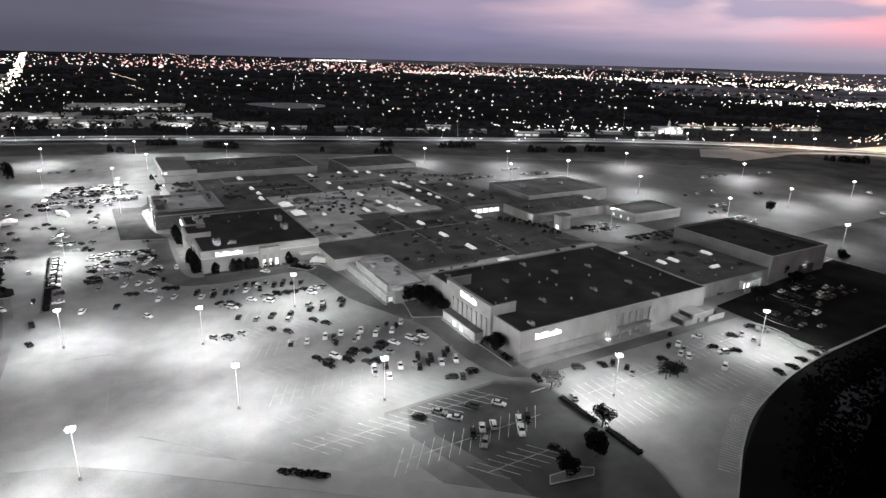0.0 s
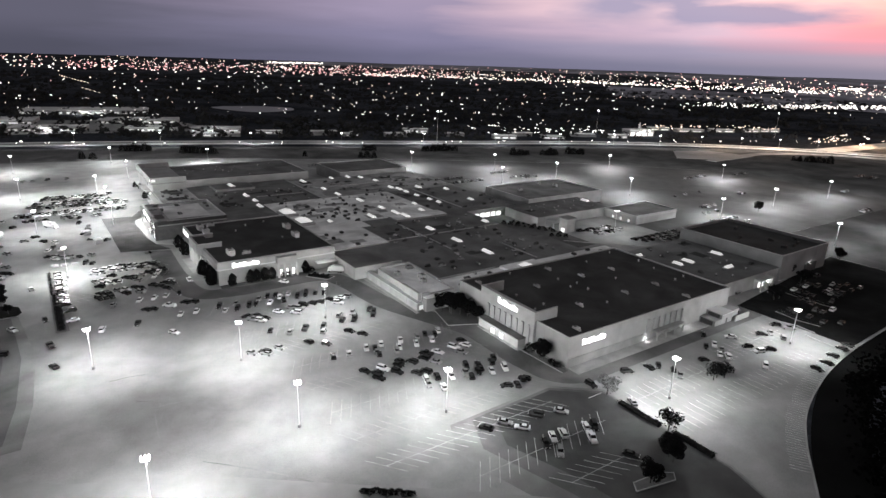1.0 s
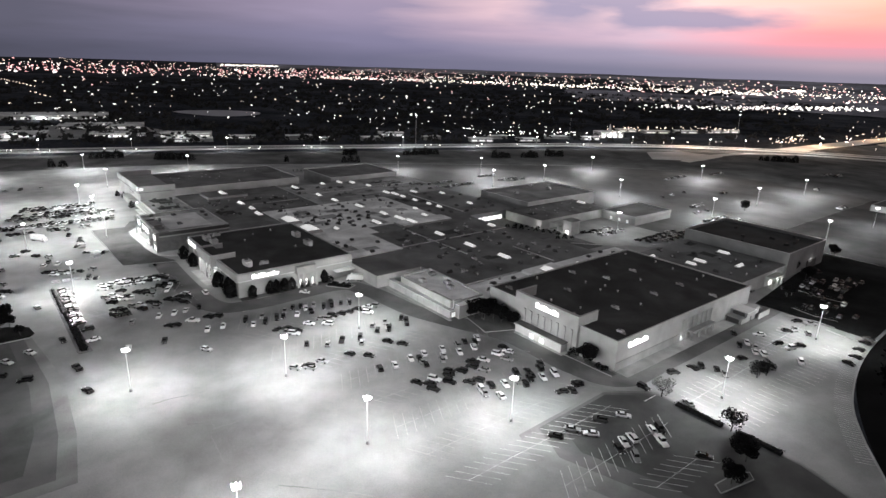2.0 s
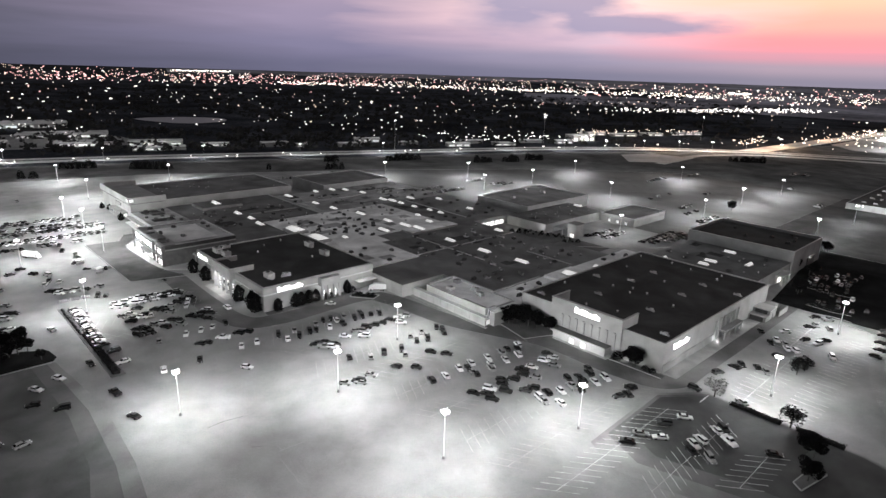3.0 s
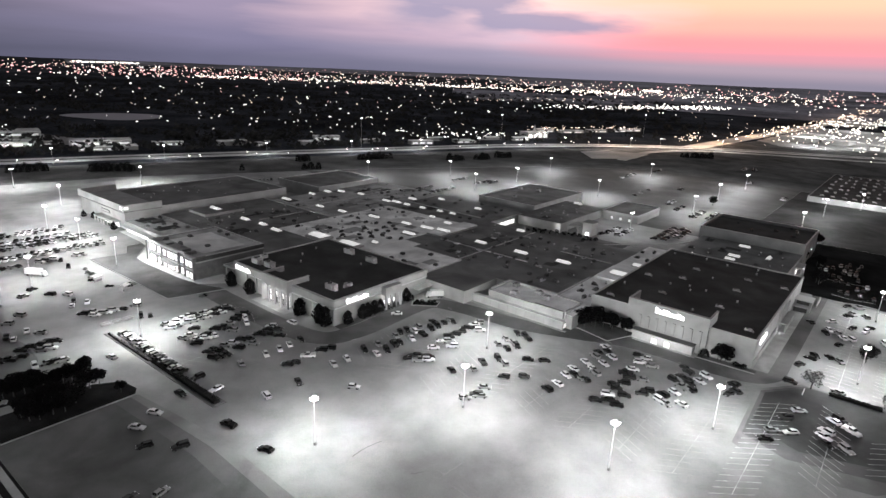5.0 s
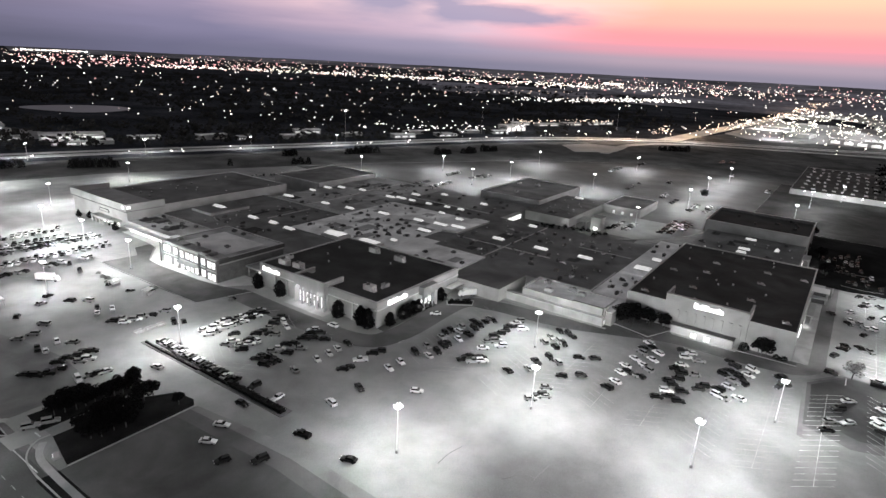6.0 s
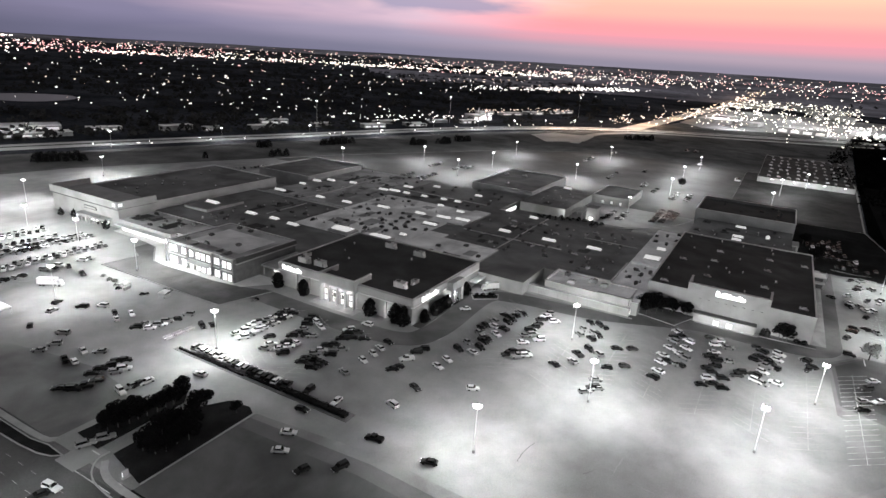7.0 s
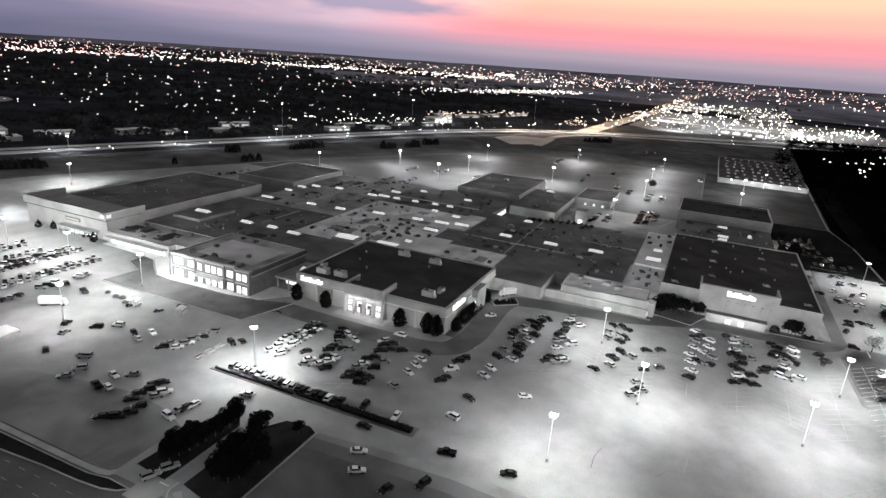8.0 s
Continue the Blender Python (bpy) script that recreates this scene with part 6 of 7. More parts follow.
def plant(protos, spots, z=0.3, s0=0.85, s1=1.15):
    for x, y in spots:
        o = copy_thing(rng.choice(protos), pose(x, y, z, 0, 0, rng.uniform(0, 360)))
        k = rng.uniform(s0, s1)
        o.scale = (k, k, k)


plant(TREES, [(108.3, 204.2), (110.8, 200.7), (113.8, 198.7), (116.3, 202.2), (112.8, 205.7), (116.9, 196.7), (109.3, 207.2), (111.3, 202.7), (114.8, 195.2)], s0=0.85, s1=1.05)
plant(TREES, [(116.5, 190.7), (115.5, 189.2)], s0=0.85, s1=0.95)
plant(TREES, [(116.5, 155), (116.3, 152.3), (115.9, 153.8)], s0=0.86, s1=0.95)
plant(SHRUBS[1:], [(116.6, 159.8)], s0=0.95, s1=1.0)
plant(SHRUBS[:1], [(116.9, 148.8), (116.9, 146.3)], s0=0.9, s1=1.1)
plant(OVALS, [(36.2, 294.1), (36.8, 282.6), (36.6, 278.8), (35.8, 327.6), (35.6, 341.6)], 0.2, 1.08, 1.2)
plant(OVALS, [(52, 274), (54.7, 274), (58.6, 274), (61.9, 274), (78.1, 274.2), (44, 274)], 0.3, 0.85, 0.95)
plant(LACY[:1], [(117.8, 125.2)], 0.12, 1.0, 1.05)
plant(LACY[1:], [(117.6, 102.6)], 0.12, 1.1, 1.15)
plant(TREES, [(107.5, 95.2), (106.4, 93.2), (94.5, 91.2)], 0.3, 0.85, 1.0)
plant(PALE_SHRUBS, [(4.6, 371.5), (6.5, 372.4), (-1.0, 376.4), (-2.6, 377.2), (5.4, 374.4), (-4.6, 389.5), (-3.4, 393), (-0.8, 397.6), (-1.4, 400.6), (-0.2, 406.6), (19.4, 338.6), (21, 339.2)], 0.14, 0.7, 1.0)
plant(SHRUBS, [(78.1, 269.1), (80.4, 267.1), (82.6, 264.6), (85, 264), (80.6, 270), (78.5, 274.4), (81.2, 274.6), (67.2, 274.2), (69.9, 274.6)], 0.25, 0.6, 0.9)
plant(SHRUBS, [(251 + 1.9 * i, 263.5 - 0.5 * i) for i in range(5)] + [(222 + 2.1 * i, 300 - 4.2 * i) for i in range(9)] + [(230 + 1.2 * i, 300 - 3.6 * i) for i in range(8)] + [(233, 262), (236, 259), (229, 264)], 0.2, 0.55, 0.85)
plant(CONES, [(38.5, 508.6), (41.1, 500.6), (41.5, 476.6), (38.9, 467.6)], 0.12, 0.7, 0.85)
plant(LACY[1:], [(158.5, 113), (160.5, 111.5), (156, 112.6)], 0.12, 0.8, 0.95)
plant(TREES, [(-61.5, 305.5), (-59, 304.9), (-56.4, 304.1), (-54, 303.9), (-51.6, 303.5), (-49, 302.9), (-46.6, 302.7), (-44.2, 302.5), (-41.6, 302.9), (-40.2, 304.1), (-57.5, 307.1), (-53, 306.5)], 0.3, 0.72, 0.95)
plant(TREES, [(-61.4, 291.2), (-57.9, 292.2), (-54.6, 293), (-52, 293.6), (-49.8, 293.8), (-45, 293.5), (-42.4, 294.2), (-39.5, 294.6), (-60.4, 287.7), (-58.3, 286.4), (-54.9, 286.8), (-52.2, 285.8), (-48.4, 288.7)], 0.3, 0.68, 0.95)
plant(TREES, [(-37.2, 285.2)], 0.3, 0.5, 0.55)
plant(TREES, [(414.2, 238.5)], 0.1, 1.1, 1.2)
plant(TREES, [(289.5, 154.5), (250.2, 141.8), (248, 140.4), (251.5, 139.8), (284.2, 146), (286, 144.4), (345, 155), (343, 153)], 0.15, 0.85, 1.1)
for cx, cy, ex, ey, n in ((287, 609, 10, -4, 4), (360, 578, 34, -9, 10), (428, 519, 16, -5, 6), (461, 505, 14, -4, 6), (497, 500, 16, -5, 6), (725, 344, 24, -32, 10), (118, 655, 26, -16, 8), (66, 690, 22, -8, 6),
                          (207, 597, 2, 0, 1), (262, 566, 14, -6, 3), (-58, 568, 5, -40, 4), (20, 655, 6, 0, 2)):
    plant(FARTREES, [(cx + ex * (k / max(1, n - 1) - 0.5) * 2 * 0.5 + rng.uniform(-1.5, 1.5), cy + ey * (k / max(1, n - 1) - 0.5) + rng.uniform(-2, 2)) for k in range(n)], 0.1, 0.95, 1.5)



def hedge(x0, x1, y0, y1, h, seed):
    rnd = random.Random(seed)
    t = thing("hedge", (x0 + x1) / 2, (y0 + y1) / 2, 0.2, "dark clipped hedge along the kerbed island", "hedge", "lot hedges")
    core = Mesh().box(x0 + 0.25, x1 - 0.25, y0 + 0.25, y1 - 0.25, 0.2, h - 0.15, 0.15)
    part("core", core, M["hedge"], t)
    crown = Mesh()

    def place(q):
        s = q.random()
        x, y, z = q.uniform(x0, x1), q.uniform(y0, y1), q.uniform(0.3, h)
        if s < 0.5:
            z = h + q.uniform(-0.15, 0.12)
        elif s < 0.75:
            x = x0 + q.uniform(-0.1, 0.15)
        else:
            x = x1 + q.uniform(-0.15, 0.1)
        return x, y, z
    leaves(crown, rnd, int((x1 - x0) * (y1 - y0) * 9), place, 0.28)
    part("foliage", crown, M["hedge"], t)


hedge(-22.4, -20.0, 259.0, 283, 1.3, 1)
hedge(-22.5, -21.1, 283.2, 298, 1.0, 2)
hedge(-23.0, -22.1, 298.2, 329.0, 0.9, 3)
hedge(116.3, 118.3, 104.9, 120, 1.2, 4)
hedge(116.8, 118.9, 88.4, 101.2, 1.2, 5)

for i in range(9):
    o = copy_thing(SHRUBS[0], pose(33 + i * 1.12 + rng.uniform(-0.2, 0.2), 126.2 - i * 0.87 + rng.uniform(-0.3, 0.3), 0.18, 0, 0, rng.uniform(0, 360)))
    o.scale = (rng.uniform(0.7, 1.0), rng.uniform(0.7, 1.0), rng.uniform(0.3, 0.55))

# ---- small structures ----
hut = thing("sales_tent", -44, 400, 0.12, "small white peaked tent on the lot", "tent")
part("canopy", Mesh().box(-48, -40, 396.5, 403.5, 2.6, 3.0).slant([(-48, 396.5, 3.0), (-40, 396.5, 3.0), (-40, 403.5, 3.0), (-48, 403.5, 3.0)], [(-45, 399.5, 4.6), (-43, 399.5, 4.6), (-43, 400.5, 4.6), (-45, 400.5, 4.6)]), M["car_W"], hut)
for x, y in ((-47.8, 396.7), (-40.2, 396.7), (-47.8, 403.3), (-40.2, 403.3)):
    part("post", Mesh().tube((x, y, 0.12), (x, y, 2.6), 0.06), M["steel"], hut)
part("side_wall", Mesh().box(-47.7, -40.3, 403.1, 403.25, 0.12, 2.6).box(-47.8, -47.7, 397, 403, 0.12, 2.6), M["car_W"], hut)


for x, y, turn in ((1.1, 368.6, 20), (-2.7, 388.0, 15)):
    b = thing("booth", 0, 0, 0, "small pale canopied booth on the lot", "booth", "lot booths")
    part("roof", Mesh().box(-2.0, 2.0, -1.5, 1.5, 2.3, 2.5).slant([(-2, -1.5, 2.5), (2, -1.5, 2.5), (2, 1.5, 2.5), (-2, 1.5, 2.5)], [(-1, -0.2, 3.1), (1, -0.2, 3.1), (1, 0.2, 3.1), (-1, 0.2, 3.1)]), M["car_W"], b)
    for px, py in ((-1.8, -1.3), (1.8, -1.3), (-1.8, 1.3), (1.8, 1.3)):
        part("post", Mesh().tube((px, py, 0), (px, py, 2.3), 0.06, sides=6), M["steel"], b)
    part("counter", Mesh().box(-1.7, 1.7, -1.2, -0.7, 0, 1.0), M["stucco"], b)
    b.matrix_basis = pose(x, y, 0.13, 0, 0, turn)
sg = thing("entrance_sign", -69.5, 285.7, 0.3, "small pale entrance sign with a lit face", "sign")
part("base", Mesh().box(-70.4, -68.6, 285.3, 286.1, 0.3, 0.8), M["stucco_mid"], sg)
part("panel", Mesh().box(-70.2, -68.8, 285.5, 285.9, 0.8, 2.4), M["stucco"], sg)
part("face", Mesh().box(-70.24, -70.21, 285.52, 285.88, 1.0, 2.2), M["window_dim"], sg, "lit sign face of plain colour")
bulb("sign_light", -71.2, 285.0, 0.9, 60, 0.1)


def box_truck(x, y, heading, label, length=8.0):
    t = thing("box_truck", 0, 0, 0, label, "truck")
    part("cargo_box", Mesh().box(-length / 2, length / 2 - 2.2, -1.2, 1.2, 0.9, 3.4), M["car_W"], t)
    part("cab", Mesh().slant([(length / 2 - 2.1, -1.1, 0.5), (length / 2, -1.1, 0.5), (length / 2, 1.1, 0.5), (length / 2 - 2.1, 1.1, 0.5)],
                             [(length / 2 - 2.1, -1.0, 2.5), (length / 2 - 0.8, -1.0, 2.5), (length / 2 - 0.8, 1.0, 2.5), (length / 2 - 2.1, 1.0, 2.5)]), M["car_W"], t)
    part("chassis", Mesh().box(-length / 2, length / 2 - 0.3, -0.9, 0.9, 0.5, 0.88), M["dark_metal"], t)
    for wx in (-length / 2 + 1.2, -length / 2 + 2.4, length / 2 - 1.1):
        for wy in (-1.15, 0.85):
            part("wheel", Mesh().tube((wx, wy, 0.45), (wx, wy + 0.3, 0.45), 0.45, sides=10), M["tyre"], t)
    t.matrix_basis = pose(x, y, 0.13, 0, 0, heading)


box_truck(91, 268.8, 140, "white box truck at the loading dock", 8.0)
box_truck(-18.2, 412.6, -55, "long white bus-like truck on the lot", 9.5)
for i in range(3):
    b = thing("cart_corral", -19.8 + i * 4.1, 338 - i * 0.2, 0.13, "pale low cart corral on the asphalt", "corral", "cart corrals")
    x, y = -19.8 + i * 4.1, 338 - i * 0.2
    m = Mesh().box(x - 1.5, x + 1.5, y - 0.8, y + 0.8, 0.13, 0.25)
    part("deck", m, M["concrete"], b)
    for s in (-0.8, 0.8):
        part("rail", Mesh().tube((x - 1.5, y + s, 0.9), (x + 1.5, y + s, 0.9), 0.05), M["steel"], b)
        part("panel", Mesh().box(x - 1.5, x + 1.5, y + s - 0.02, y + s + 0.02, 0.3, 0.84), M["concrete"], b, "pale side panel")
        for e in (-1.5, 1.5):
            part("post", Mesh().tube((x + e, y + s, 0.13), (x + e, y + s, 0.9), 0.05), M["steel"], b)

# the street is lit by lamps on its far side, and three cars have their head lamps on
for y in (215, 290, 365, 440):
    copy_thing(lamp_a, pose(-96, y, 0.05))
    spot("street_downlight", -95, y, 13.4, 26000 if y == 290 else 7000)
for x, y, a in ((-71.6, 303.4, 210), (-64.6, 302.4, 210), (-25.6, 281.6, 120), (-24.6, 263.0, 125)):
    c, s = math.cos(radians(a)), math.sin(radians(a))
    spot("car_headlight", x, y, 0.75, 2200, 60, 0.6, 0.08, (x + 12 * c, y + 12 * s, 0))

bin_ = thing("dumpster", 239.5, 153, 0.1, "dark steel dumpster by the dock wall", "dumpster")
part("body", Mesh().slant([(238, 152.2, 0.25), (241, 152.2, 0.25), (241, 153.8, 0.25), (238, 153.8, 0.25)], [(237.8, 152, 1.5), (241.2, 152, 1.5), (241.2, 154, 1.5), (237.8, 154, 1.5)]), M["dark_metal"], bin_)
part("lid", Mesh().box(237.7, 241.3, 151.9, 154.1, 1.5, 1.62), M["unit"], bin_)

# ---- beyond the highway ----
unit_lit = roof_unit(2.6, 1.9, 1.0, M["unit"], "pale rooftop air unit on a far store")
unit_lit.location = (0, 0, -40)
deck = thing("store_block", 600, 144, 0, "low flat store with rows of pale roof units", "store")
block(deck, 508, 692, 104, 184, 5.0, M["stucco_mid"], M["roof_black"], 0.4, cap=False)
rng = random.Random(61)
for i in range(7):
    for k in range(9):
        copy_thing(unit_lit, pose(522 + i * 26 + rng.uniform(-1.5, 1.5), 110 + k * 8.2 + rng.uniform(-1.5, 1.5), 4.65, 0, 0, rng.choice((0, 90))))
for y in (112, 128, 141, 153, 172):
    part("wall_lamp", Mesh().dome(507.6, y, 3.9, 0.6, 0.5, 8, 2), M["lamp"], deck, "glowing wall lamp")
for y in (114, 140, 166):
    spot("deck_wall_light", 500, y, 7, 6000)


def far_house(x, y, lx, ly, h, lit, turn, label, pale=True, power=7000):
    t = thing("commercial_building", x, y, 0, label, "building", "far commercial buildings")
    c, s = math.cos(radians(turn)), math.sin(radians(turn))

    def q(a, b):
        return x + a * c - b * s, y + a * s + b * c
    out = [q(-lx / 2, -ly / 2), q(lx / 2, -ly / 2), q(lx / 2, ly / 2), q(-lx / 2, ly / 2)]
    part("wall", Mesh().prism(out, 0, h), M["stucco" if pale else "stucco_mid"], t)
    part("roof", Mesh().prism([(x + (a - x) * 1.01, y + (b - y) * 1.01) for a, b in out], h, h + 0.4), M["roof_light" if pale else "roof_mid"], t)
    for i in range(lit):
        a = -lx / 2 + (i + 0.5) * lx / lit
        p0, p1 = q(a - lx / lit * 0.35, -ly / 2 - 0.1), q(a + lx / lit * 0.35, -ly / 2 - 0.1)
        p2, p3 = q(a + lx / lit * 0.35, -ly / 2), q(a - lx / lit * 0.35, -ly / 2)
        part("window", Mesh().prism([p0, p1, p2, p3], 1.0, h * 0.65), M["window_dim"], t)
    if lit:
        p = q(0, -ly / 2 - 12)
        bulb("yard_light", p[0], p[1], 10, power, 1.0)


for i, (x, y, lx, ly, h, lit, a) in enumerate(((60, 1120, 170, 60, 6, 9, -10), (-60, 1000, 100, 50, 5, 7, -10), (110, 960, 100, 40, 5, 6, -14), (0, 900, 80, 36, 4.5, 6, -14), (110, 860, 60, 30, 4.5, 5, -18),
                                               (180, 830, 60, 26, 5, 4, -20), (-130, 950, 60, 30, 5, 4, -10))):
    far_house(x, y, lx, ly, h, lit, a, "pale flat commercial building lit by yard lamps beyond the highway", power=28000)
far_house(735, 600, 40, 22, 9, 4, -20, "brightly lit pale building with a spire")
sp = thing("spire", 742, 603, 9.4, "slim pale lit spire on a building", "spire")
part("shaft", Mesh().slant([(740, 601, 9.4), (744, 601, 9.4), (744, 605, 9.4), (740, 605, 9.4)], [(741.6, 602.6, 19), (742.4, 602.6, 19), (742.4, 603.4, 19), (741.6, 603.4, 19)]), M["stucco"], sp)
bulb("yard_light", 722, 582, 14, 40000, 1.0)
for x, y, lx in ((838, 640, 34), (870, 604, 46), (930, 584, 40), (985, 566, 28), (1024, 556, 36)):
    far_house(x, y, lx, 14, 4.5, 2, -28, "warm-lit low building at the edge of the wood", False, 4000)
rng = random.Random(78)
for i in range(13):
    x = 150 + i * 44 + rng.uniform(-14, 14)
    far_house(x, 842 - 0.4 * x + rng.uniform(0, 70), rng.uniform(16, 36), rng.uniform(10, 18), rng.uniform(3.5, 6), 3 if i % 2 == 0 else 0, rng.uniform(-30, -10), "small roadside building among dark trees", False, 3000)
sheet("yard", [(-150, 880), (140, 838), (190, 850), (150, 985), (-120, 1040)], 0.3, M["asphalt"], "lit asphalt yards beyond the highway", "yard")
rng = random.Random(77)
for i in range(26):
    x = rng.uniform(1080, 2100)
    y = rng.uniform(40, 330)
    far_house(x, y, rng.uniform(30, 80), rng.uniform(20, 40), rng.uniform(5, 9), 4 if i % 2 else 0, rng.choice((80, -10, -100)), "lit roadside shop beyond the highway")
sheet("pond", smooth_line([(262, 1190), (268, 1150), (300, 1085), (340, 1075), (384, 1098), (398, 1150), (352, 1196), (290, 1206)])[::-1], 0.4, M["pond"], "still grey pond among dark trees", "pond")
sheet("pale_clearing", [(590, 430), (640, 395), (700, 400), (690, 455), (640, 470)], 0.3, M["highway"], "pale bare ground by the highway ramp", "clearing")


def in_wood(x, y):
    """The unlit wood between highway and avenue."""
    return 700 < x < 1560 and max(610 - 0.6 * (x - 700), 405 + 0.22 * (x - 1064)) < y < 850


def light_field(name, spots, mat, label, thin_woods=True):
    """Far street and window lights, too many to count, as small lanterns on the land."""
    v, f = [], []
    rnd = random.Random(len(spots))
    for x, y, z, s in spots:
        if thin_woods and in_wood(x, y) and rnd.random() < 0.9:
            continue
        n, s = len(v), s * 1.2 * min(1.0, 2400 / math.hypot(x + 60, y - 100))
        a, w, t = rnd.uniform(0, 6.283), s * rnd.uniform(0.8, 1.1), s * rnd.uniform(0.9, 2.3)
        c, q = math.cos(a), math.sin(a)
        v += [(x - t * c, y - t * q, z), (x + w * q, y - w * c, z), (x + t * c, y + t * q, z), (x - w * q, y + w * c, z), (x, y, z + w * 0.8), (x, y, z - w * 0.6)]
        f += [(n, n + 1, n + 4), (n + 1, n + 2, n + 4), (n + 2, n + 3, n + 4), (n + 3, n, n + 4), (n + 1, n, n + 5), (n + 2, n + 1, n + 5), (n + 3, n + 2, n + 5), (n, n + 3, n + 5)]
    me = bpy.data.meshes.new(name)
    me.from_pydata(v, [], f)
    me.materials.append(mat)
    tagged(new(name, me), label, "city lights", kind="stuff")


def spread(n, r0, r1, a0, a1, power=1.0, seed=1):
    rnd = random.Random(seed)
    out = []
    while len(out) < n:
        r = r0 + (r1 - r0) * rnd.random() ** power
        a = radians(rnd.uniform(a0, a1))
        x, y = -60 + r * math.cos(a), 100 + r * math.sin(a)
        if y < 760 - 0.36 * x and x < 1000:
            continue
        d = math.hypot(x + 60, y - 100)
        out.append((x, y, land_height(x, y) + rnd.uniform(5, 9), d * rnd.uniform(0.0004, 0.0011) * (1.25 if d > 2600 else 1.0)))
    return out


def even_spread(n, r0, r1, a0, a1, seed):
    """Lights spread so that they thin out with nearness."""
    rnd = random.Random(seed)
    out = []
    while len(out) < n:
        r = 1 / (1 / r0 + (1 / r1 - 1 / r0) * rnd.random())
        a = radians(rnd.uniform(a0, a1))
        x, y = -60 + r * math.cos(a), 100 + r * math.sin(a)
        if y < 800 - 0.36 * x and x < 1000:
            continue
        out.append((x, y, land_height(x, y) + rnd.uniform(7, 12), r * rnd.uniform(0.0004, 0.0010)))
    return out


def side_streets(n, seed):
    """Rows of street lamps on short straight streets."""
    rnd = random.Random(seed)
    out = []
    for _ in range(n):
        r = 1 / (1 / 900 + (1 / 4200 - 1 / 900) * rnd.random())
        a = radians(rnd.uniform(-15, 112))
        x, y = -60 + r * math.cos(a), 100 + r * math.sin(a)
        t = radians(rnd.choice((5, 95, -20, 60)))
        for k in range(rnd.randint(5, 12)):
            px, py = x + math.cos(t) * k * 45, y + math.sin(t) * k * 45
            if py < 800 - 0.36 * px and px < 1000:
                continue
            d = math.hypot(px + 60, py - 100)
            out.append((px, py, land_height(px, py) + 10, d * rnd.uniform(0.0004, 0.0008)))
    return out


light_field("city_lights", even_spread(520, 800, 3200, -25, 118, 1), M["city_white"], "scattered white lights of dark suburbs")
light_field("city_lights", even_spread(150, 1000, 3200, -25, 118, 21), M["city_warm"], "scattered warm lights of dark suburbs")
light_field("city_lights", even_spread(60, 1500, 3400, -25, 118, 22), M["city_red"], "scattered reddish lights of dark suburbs")
light_field("city_lights", side_streets(22, 23), M["city_warm"], "rows of warm street lamps among dark woods")
light_field("city_lights", spread(760, 2750, 4000, -25, 118, 0.8, 2), M["city_white"], "dense white lights near the horizon")
light_field("city_lights", spread(620, 2800, 4300, -25, 118, 0.8, 3), M["city_warm"], "warm lights near the horizon")
light_field("city_lights", spread(640, 2800, 4450, -25, 118, 0.8, 4), M["city_red"], "reddish lights near the horizon")
light_field("city_lights", spread(280, 2900, 3700, 52, 86, 1.0, 31), M["city_red"], "reddish lights of the far town")


def strip(n, x0, y0, x1, y1, wide, s0, s1, seed):
    rnd = random.Random(seed)
    out = []
    for _ in range(n):
        t = rnd.random()
        x, y = x0 + (x1 - x0) * t + rnd.uniform(-wide, wide), y0 + (y1 - y0) * t + rnd.uniform(-wide, wide)
        d = math.hypot(x + 60, y - 100)
        out.append((x, y, land_height(x, y) + rnd.uniform(4, 9), d * rnd.uniform(s0, s1)))
    return out


for i in range(9):
    k = 1.0 + i * 0.32
    o = bulb("avenue_light", 960 + 190 * i * k ** 0.5, 384 - 9 * i, 16, 150000, 1.0)
    o.data.color = (1.0, 0.62, 0.36)
for x, y in ((800, 425), (745, 470), (870, 385)):
    o = bulb("ramp_light", x, y, 22, 110000, 1.0)
    o.data.color = (1.0, 0.72, 0.5)
light_field("city_lights", strip(260, -120, 1150, -285, 4400, 15, 0.0004, 0.0011, 5), M["city_bright"], "bright lights crowding an avenue")
light_field("city_lights", strip(120, 1000, 380, 3000, 287, 26, 0.0004, 0.0009, 6), M["city_warm"], "warm lights along the far avenue")
light_field("city_lights", strip(430, 1030, 215, 2200, 150, 170, 0.0004, 0.0011, 7), M["city_bright"], "bright lights of roadside shops")
light_field("city_lights", strip(330, 1500, 980, 2300, 720, 70, 0.0004, 0.001, 8), M["city_white"], "white lights of roadside shops")
def arc_strip(n, a0, a1, r0, r1, s0, s1, seed):
    """Lights along a far avenue that runs across the view."""
    rnd = random.Random(seed)
    out = []
    for _ in range(n):
        a, r = radians(a0 + (a1 - a0) * rnd.random() ** 0.9), rnd.uniform(r0, r1)
        x, y = -60 + r * math.cos(a), 100 + r * math.sin(a)
        out.append((x, y, land_height(x, y) + rnd.uniform(4, 9), r * rnd.uniform(s0, s1)))
    return out


light_field("city_lights", arc_strip(380, 62, 22, 3020, 3180, 0.0005, 0.0013, 9), M["city_bright"], "bright band of lights before the horizon")
light_field("city_lights", arc_strip(150, 30, 8, 3150, 3400, 0.0004, 0.0011, 19), M["city_bright"], "bright band of lights before the horizon")
light_field("city_lights", arc_strip(160, 24, -14, 3500, 3640, 0.0004, 0.0009, 29), M["city_red"], "reddish far avenue lights")
light_field("city_lights", arc_strip(26, 21.4, 19.6, 3540, 3580, 0.0014, 0.002, 39), M["city_bright"], "bright far sports field lamps")
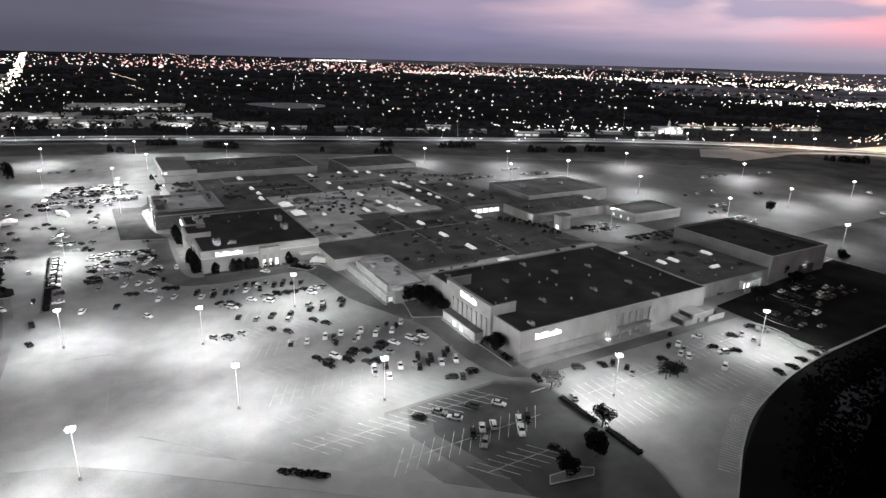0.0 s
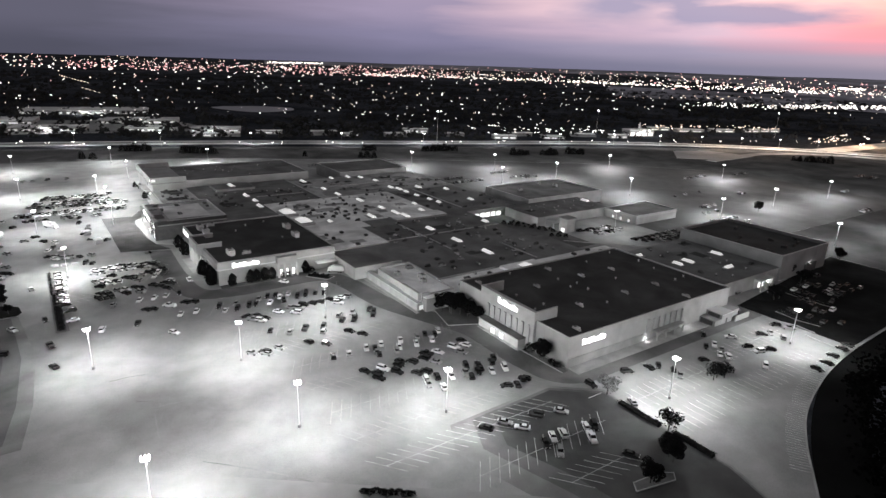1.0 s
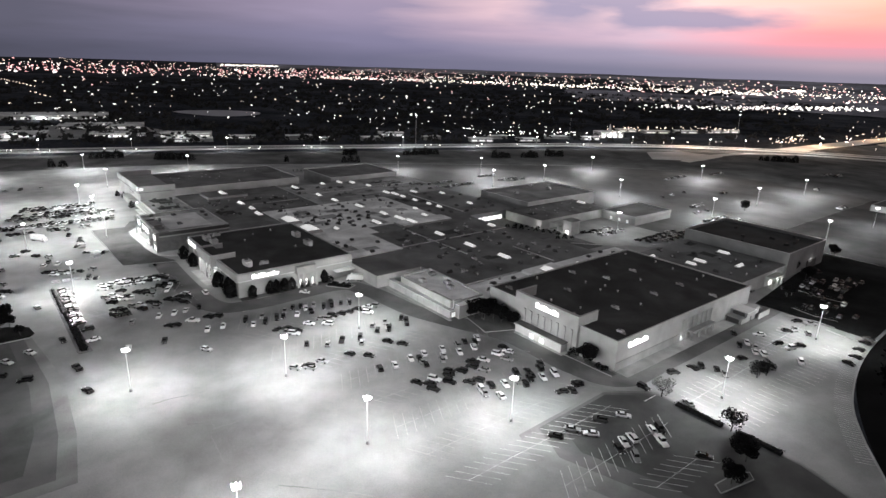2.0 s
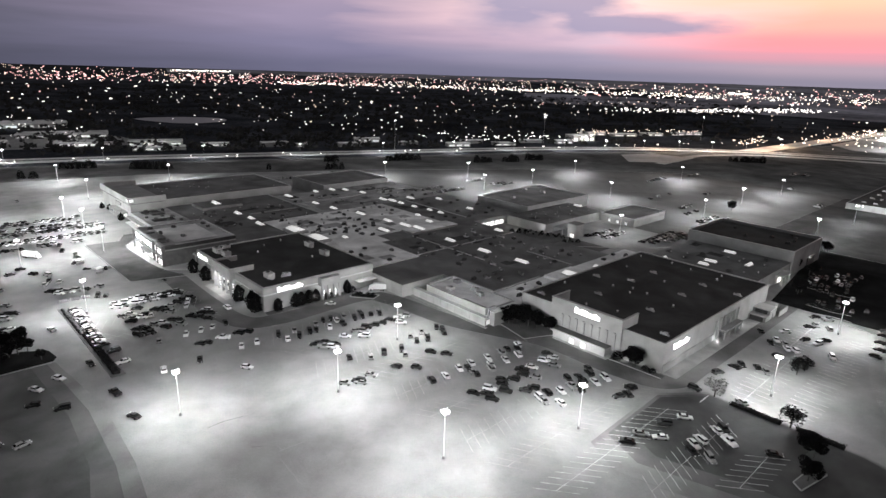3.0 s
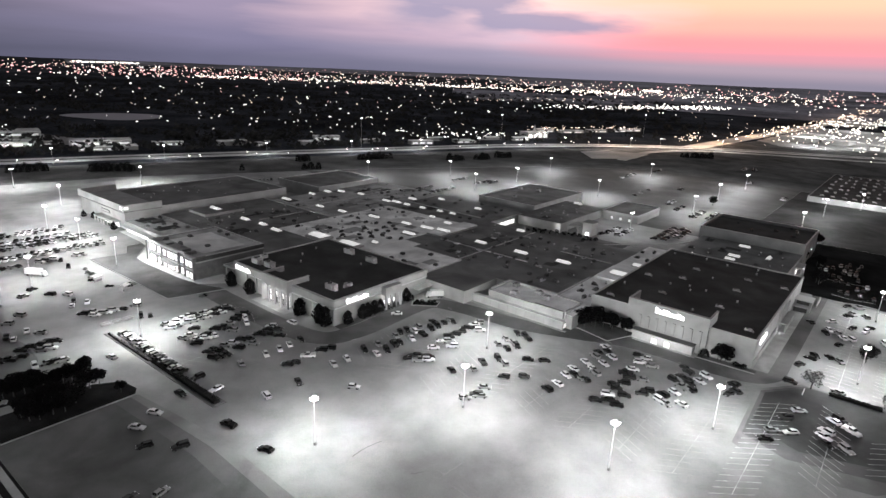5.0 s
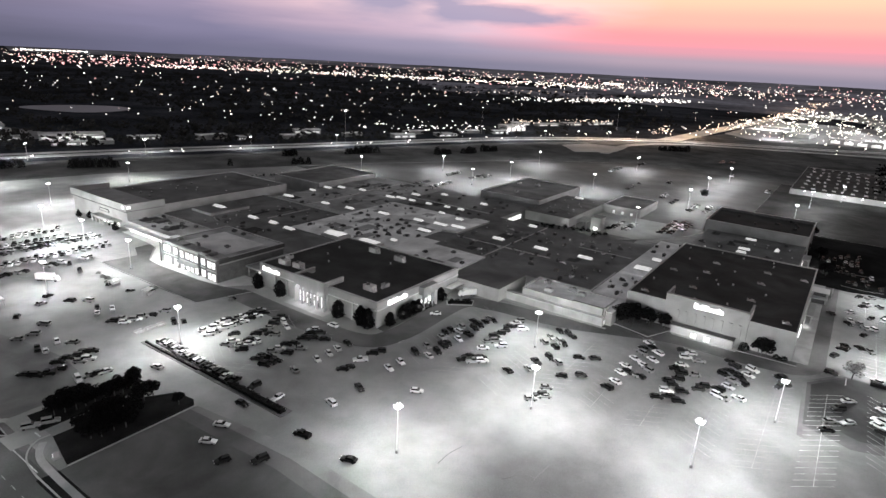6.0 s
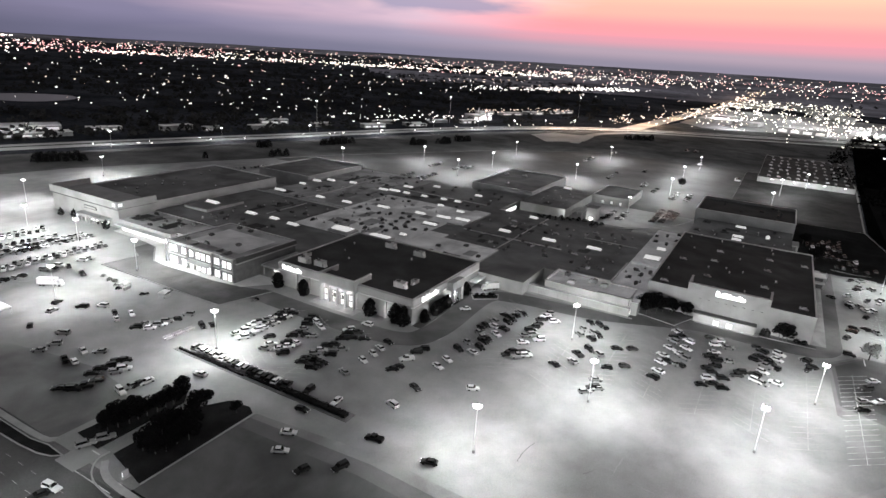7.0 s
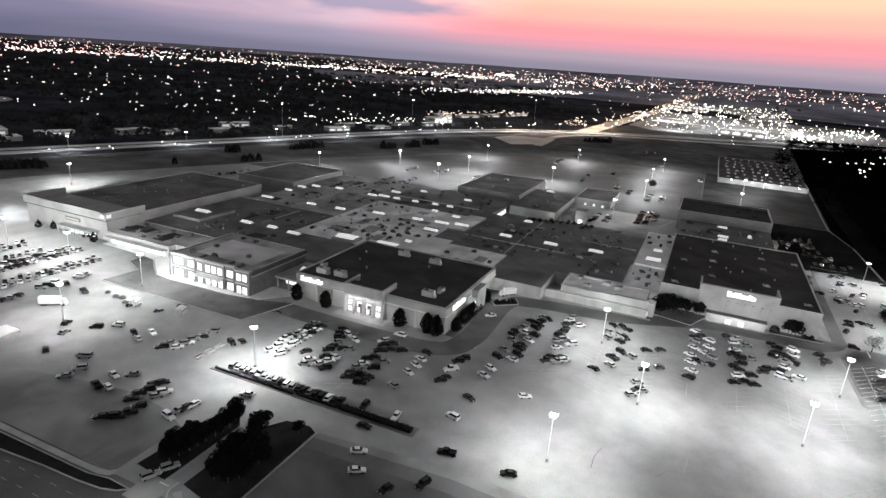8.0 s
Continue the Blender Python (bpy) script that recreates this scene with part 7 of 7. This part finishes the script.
light_field("city_lights", strip(60, 1350, 4120, 1700, 4020, 10, 0.0012, 0.0018, 10), M["city_bright"], "far stadium lights in a bright line")
light_field("city_lights", [(x, y, 3.0, 0.7) for x, y, *_ in strip(44, -90, 785, 1160, 368, 9, 1, 1, 11)], M["city_white"], "head lamps of traffic on the highway")
light_field("city_lights", strip(60, 790, 650, 1040, 545, 18, 0.0004, 0.001, 41), M["city_warm"], "warm lights at the edge of the wood", False)
light_field("city_lights", strip(36, 880, 410, 1030, 440, 18, 0.0004, 0.0009, 42), M["city_warm"], "warm lamps where the avenue meets the highway", False)
light_field("city_lights", strip(70, 520, 690, 760, 600, 30, 0.0005, 0.0013, 12), M["city_white"], "lights beside the lit building")


for i, (x, y) in enumerate(((1060, 250), (1150, 180), (1180, 290), (1280, 230), (1300, 120), (1420, 290), (1440, 160), (1600, 240), (1260, 20), (1400, 40))):
    bulb("yard_light", x, y, 16, 200000, 1.0)
light_field("city_lights", strip(150, 1085, 95, 1520, -120, 80, 0.0004, 0.0011, 17), M["city_bright"], "bright lights of shops by the ramp")
for x, y in ((1110, 90), (1190, 30), (1320, -40), (1450, -100)):
    bulb("yard_light", x, y, 16, 200000, 1.0)
sheet("shop_lots", [(1030, 300), (1110, 130), (1230, -150), (1650, -150), (1650, 330), (1100, 350)], 0.3, M["asphalt"], "lit asphalt lots of roadside shops", "parking lot")
light_field("city_lights", [(x, y, 9.0, 0.9) for x, y, *_ in strip(26, 620, 20, 1050, -40, 60, 1, 1, 14)], M["city_white"], "few white lamps among dark trees")


def far_woods(n, seed):
    """Dark canopy beyond the highway, clump by clump."""
    rnd = random.Random(seed)
    m = Mesh()
    k = 0
    while k < n:
        r = 700 + 1900 * rnd.random() ** 1.2
        a = radians(rnd.uniform(-22, 112))
        x, y = -60 + r * math.cos(a), 100 + r * math.sin(a)
        if y < 800 - 0.36 * x or (x > 1000 and 20 < y < 780 and not in_wood(x, y)) or (235 < x < 430 and 960 < y < 1230):
            continue
        k += 1
        s = rnd.uniform(4, 9)
        z = land_height(x, y)
        for _ in range(14):
            c = Vector((x + rnd.gauss(0, s * 0.55), y + rnd.gauss(0, s * 0.55), z + abs(rnd.gauss(3.5, 2.2))))
            u = Vector((rnd.gauss(0, 1), rnd.gauss(0, 1), rnd.gauss(0, 0.4))).normalized() * s * 0.42
            w = u.orthogonal().normalized() * s * 0.36
            m.poly([c - u, c - w, c + u, c + w])
    return m


solid("far_woods", far_woods(2600, 3), M["far_leaf"], "dark tree canopy of suburbs beyond the highway", "woods", kind="stuff")


def east_woods(n, seed):
    rnd = random.Random(seed)
    m = Mesh()
    for _ in range(n):
        x, y = rnd.uniform(330, 1120), rnd.uniform(-260, 118)
        if y > 90 + (x - 400) * 0.2 or y > 150 - (x - 560) * 0.16:
            continue
        if rnd.random() < 0.36:
            x = rnd.uniform(108, 340)
            y = min(84.5, 52 + (x - 132) * 0.56) - 140 * rnd.random() ** 1.9
        s = rnd.uniform(3, 6)
        near = x < 340
        for _ in range(44 if near else 34):
            c = Vector((x + rnd.gauss(0, s * 0.5), y + rnd.gauss(0, s * 0.5), abs(rnd.gauss(4.0, 2.4))))
            u = Vector((rnd.gauss(0, 1), rnd.gauss(0, 1), rnd.gauss(0, 0.4))).normalized() * (0.75 if near else s * 0.24)
            w = u.orthogonal().normalized() * (0.6 if near else s * 0.2)
            m.poly([c - u, c - w, c + u, c + w])
    return m


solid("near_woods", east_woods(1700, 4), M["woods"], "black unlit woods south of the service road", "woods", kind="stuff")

# the patterns from which the copies were made are not part of the place
for o in [unit_pale, unit_big, unit_dark, unit_flat, unit_lit, vent, lamp_a, mast_a, *CARS.values(), *TREES, *LACY, *CONES, *OVALS, *SHRUBS, *PALE_SHRUBS, *FARTREES]:
    for c in (*o.children_recursive, o):
        bpy.data.objects.remove(c)
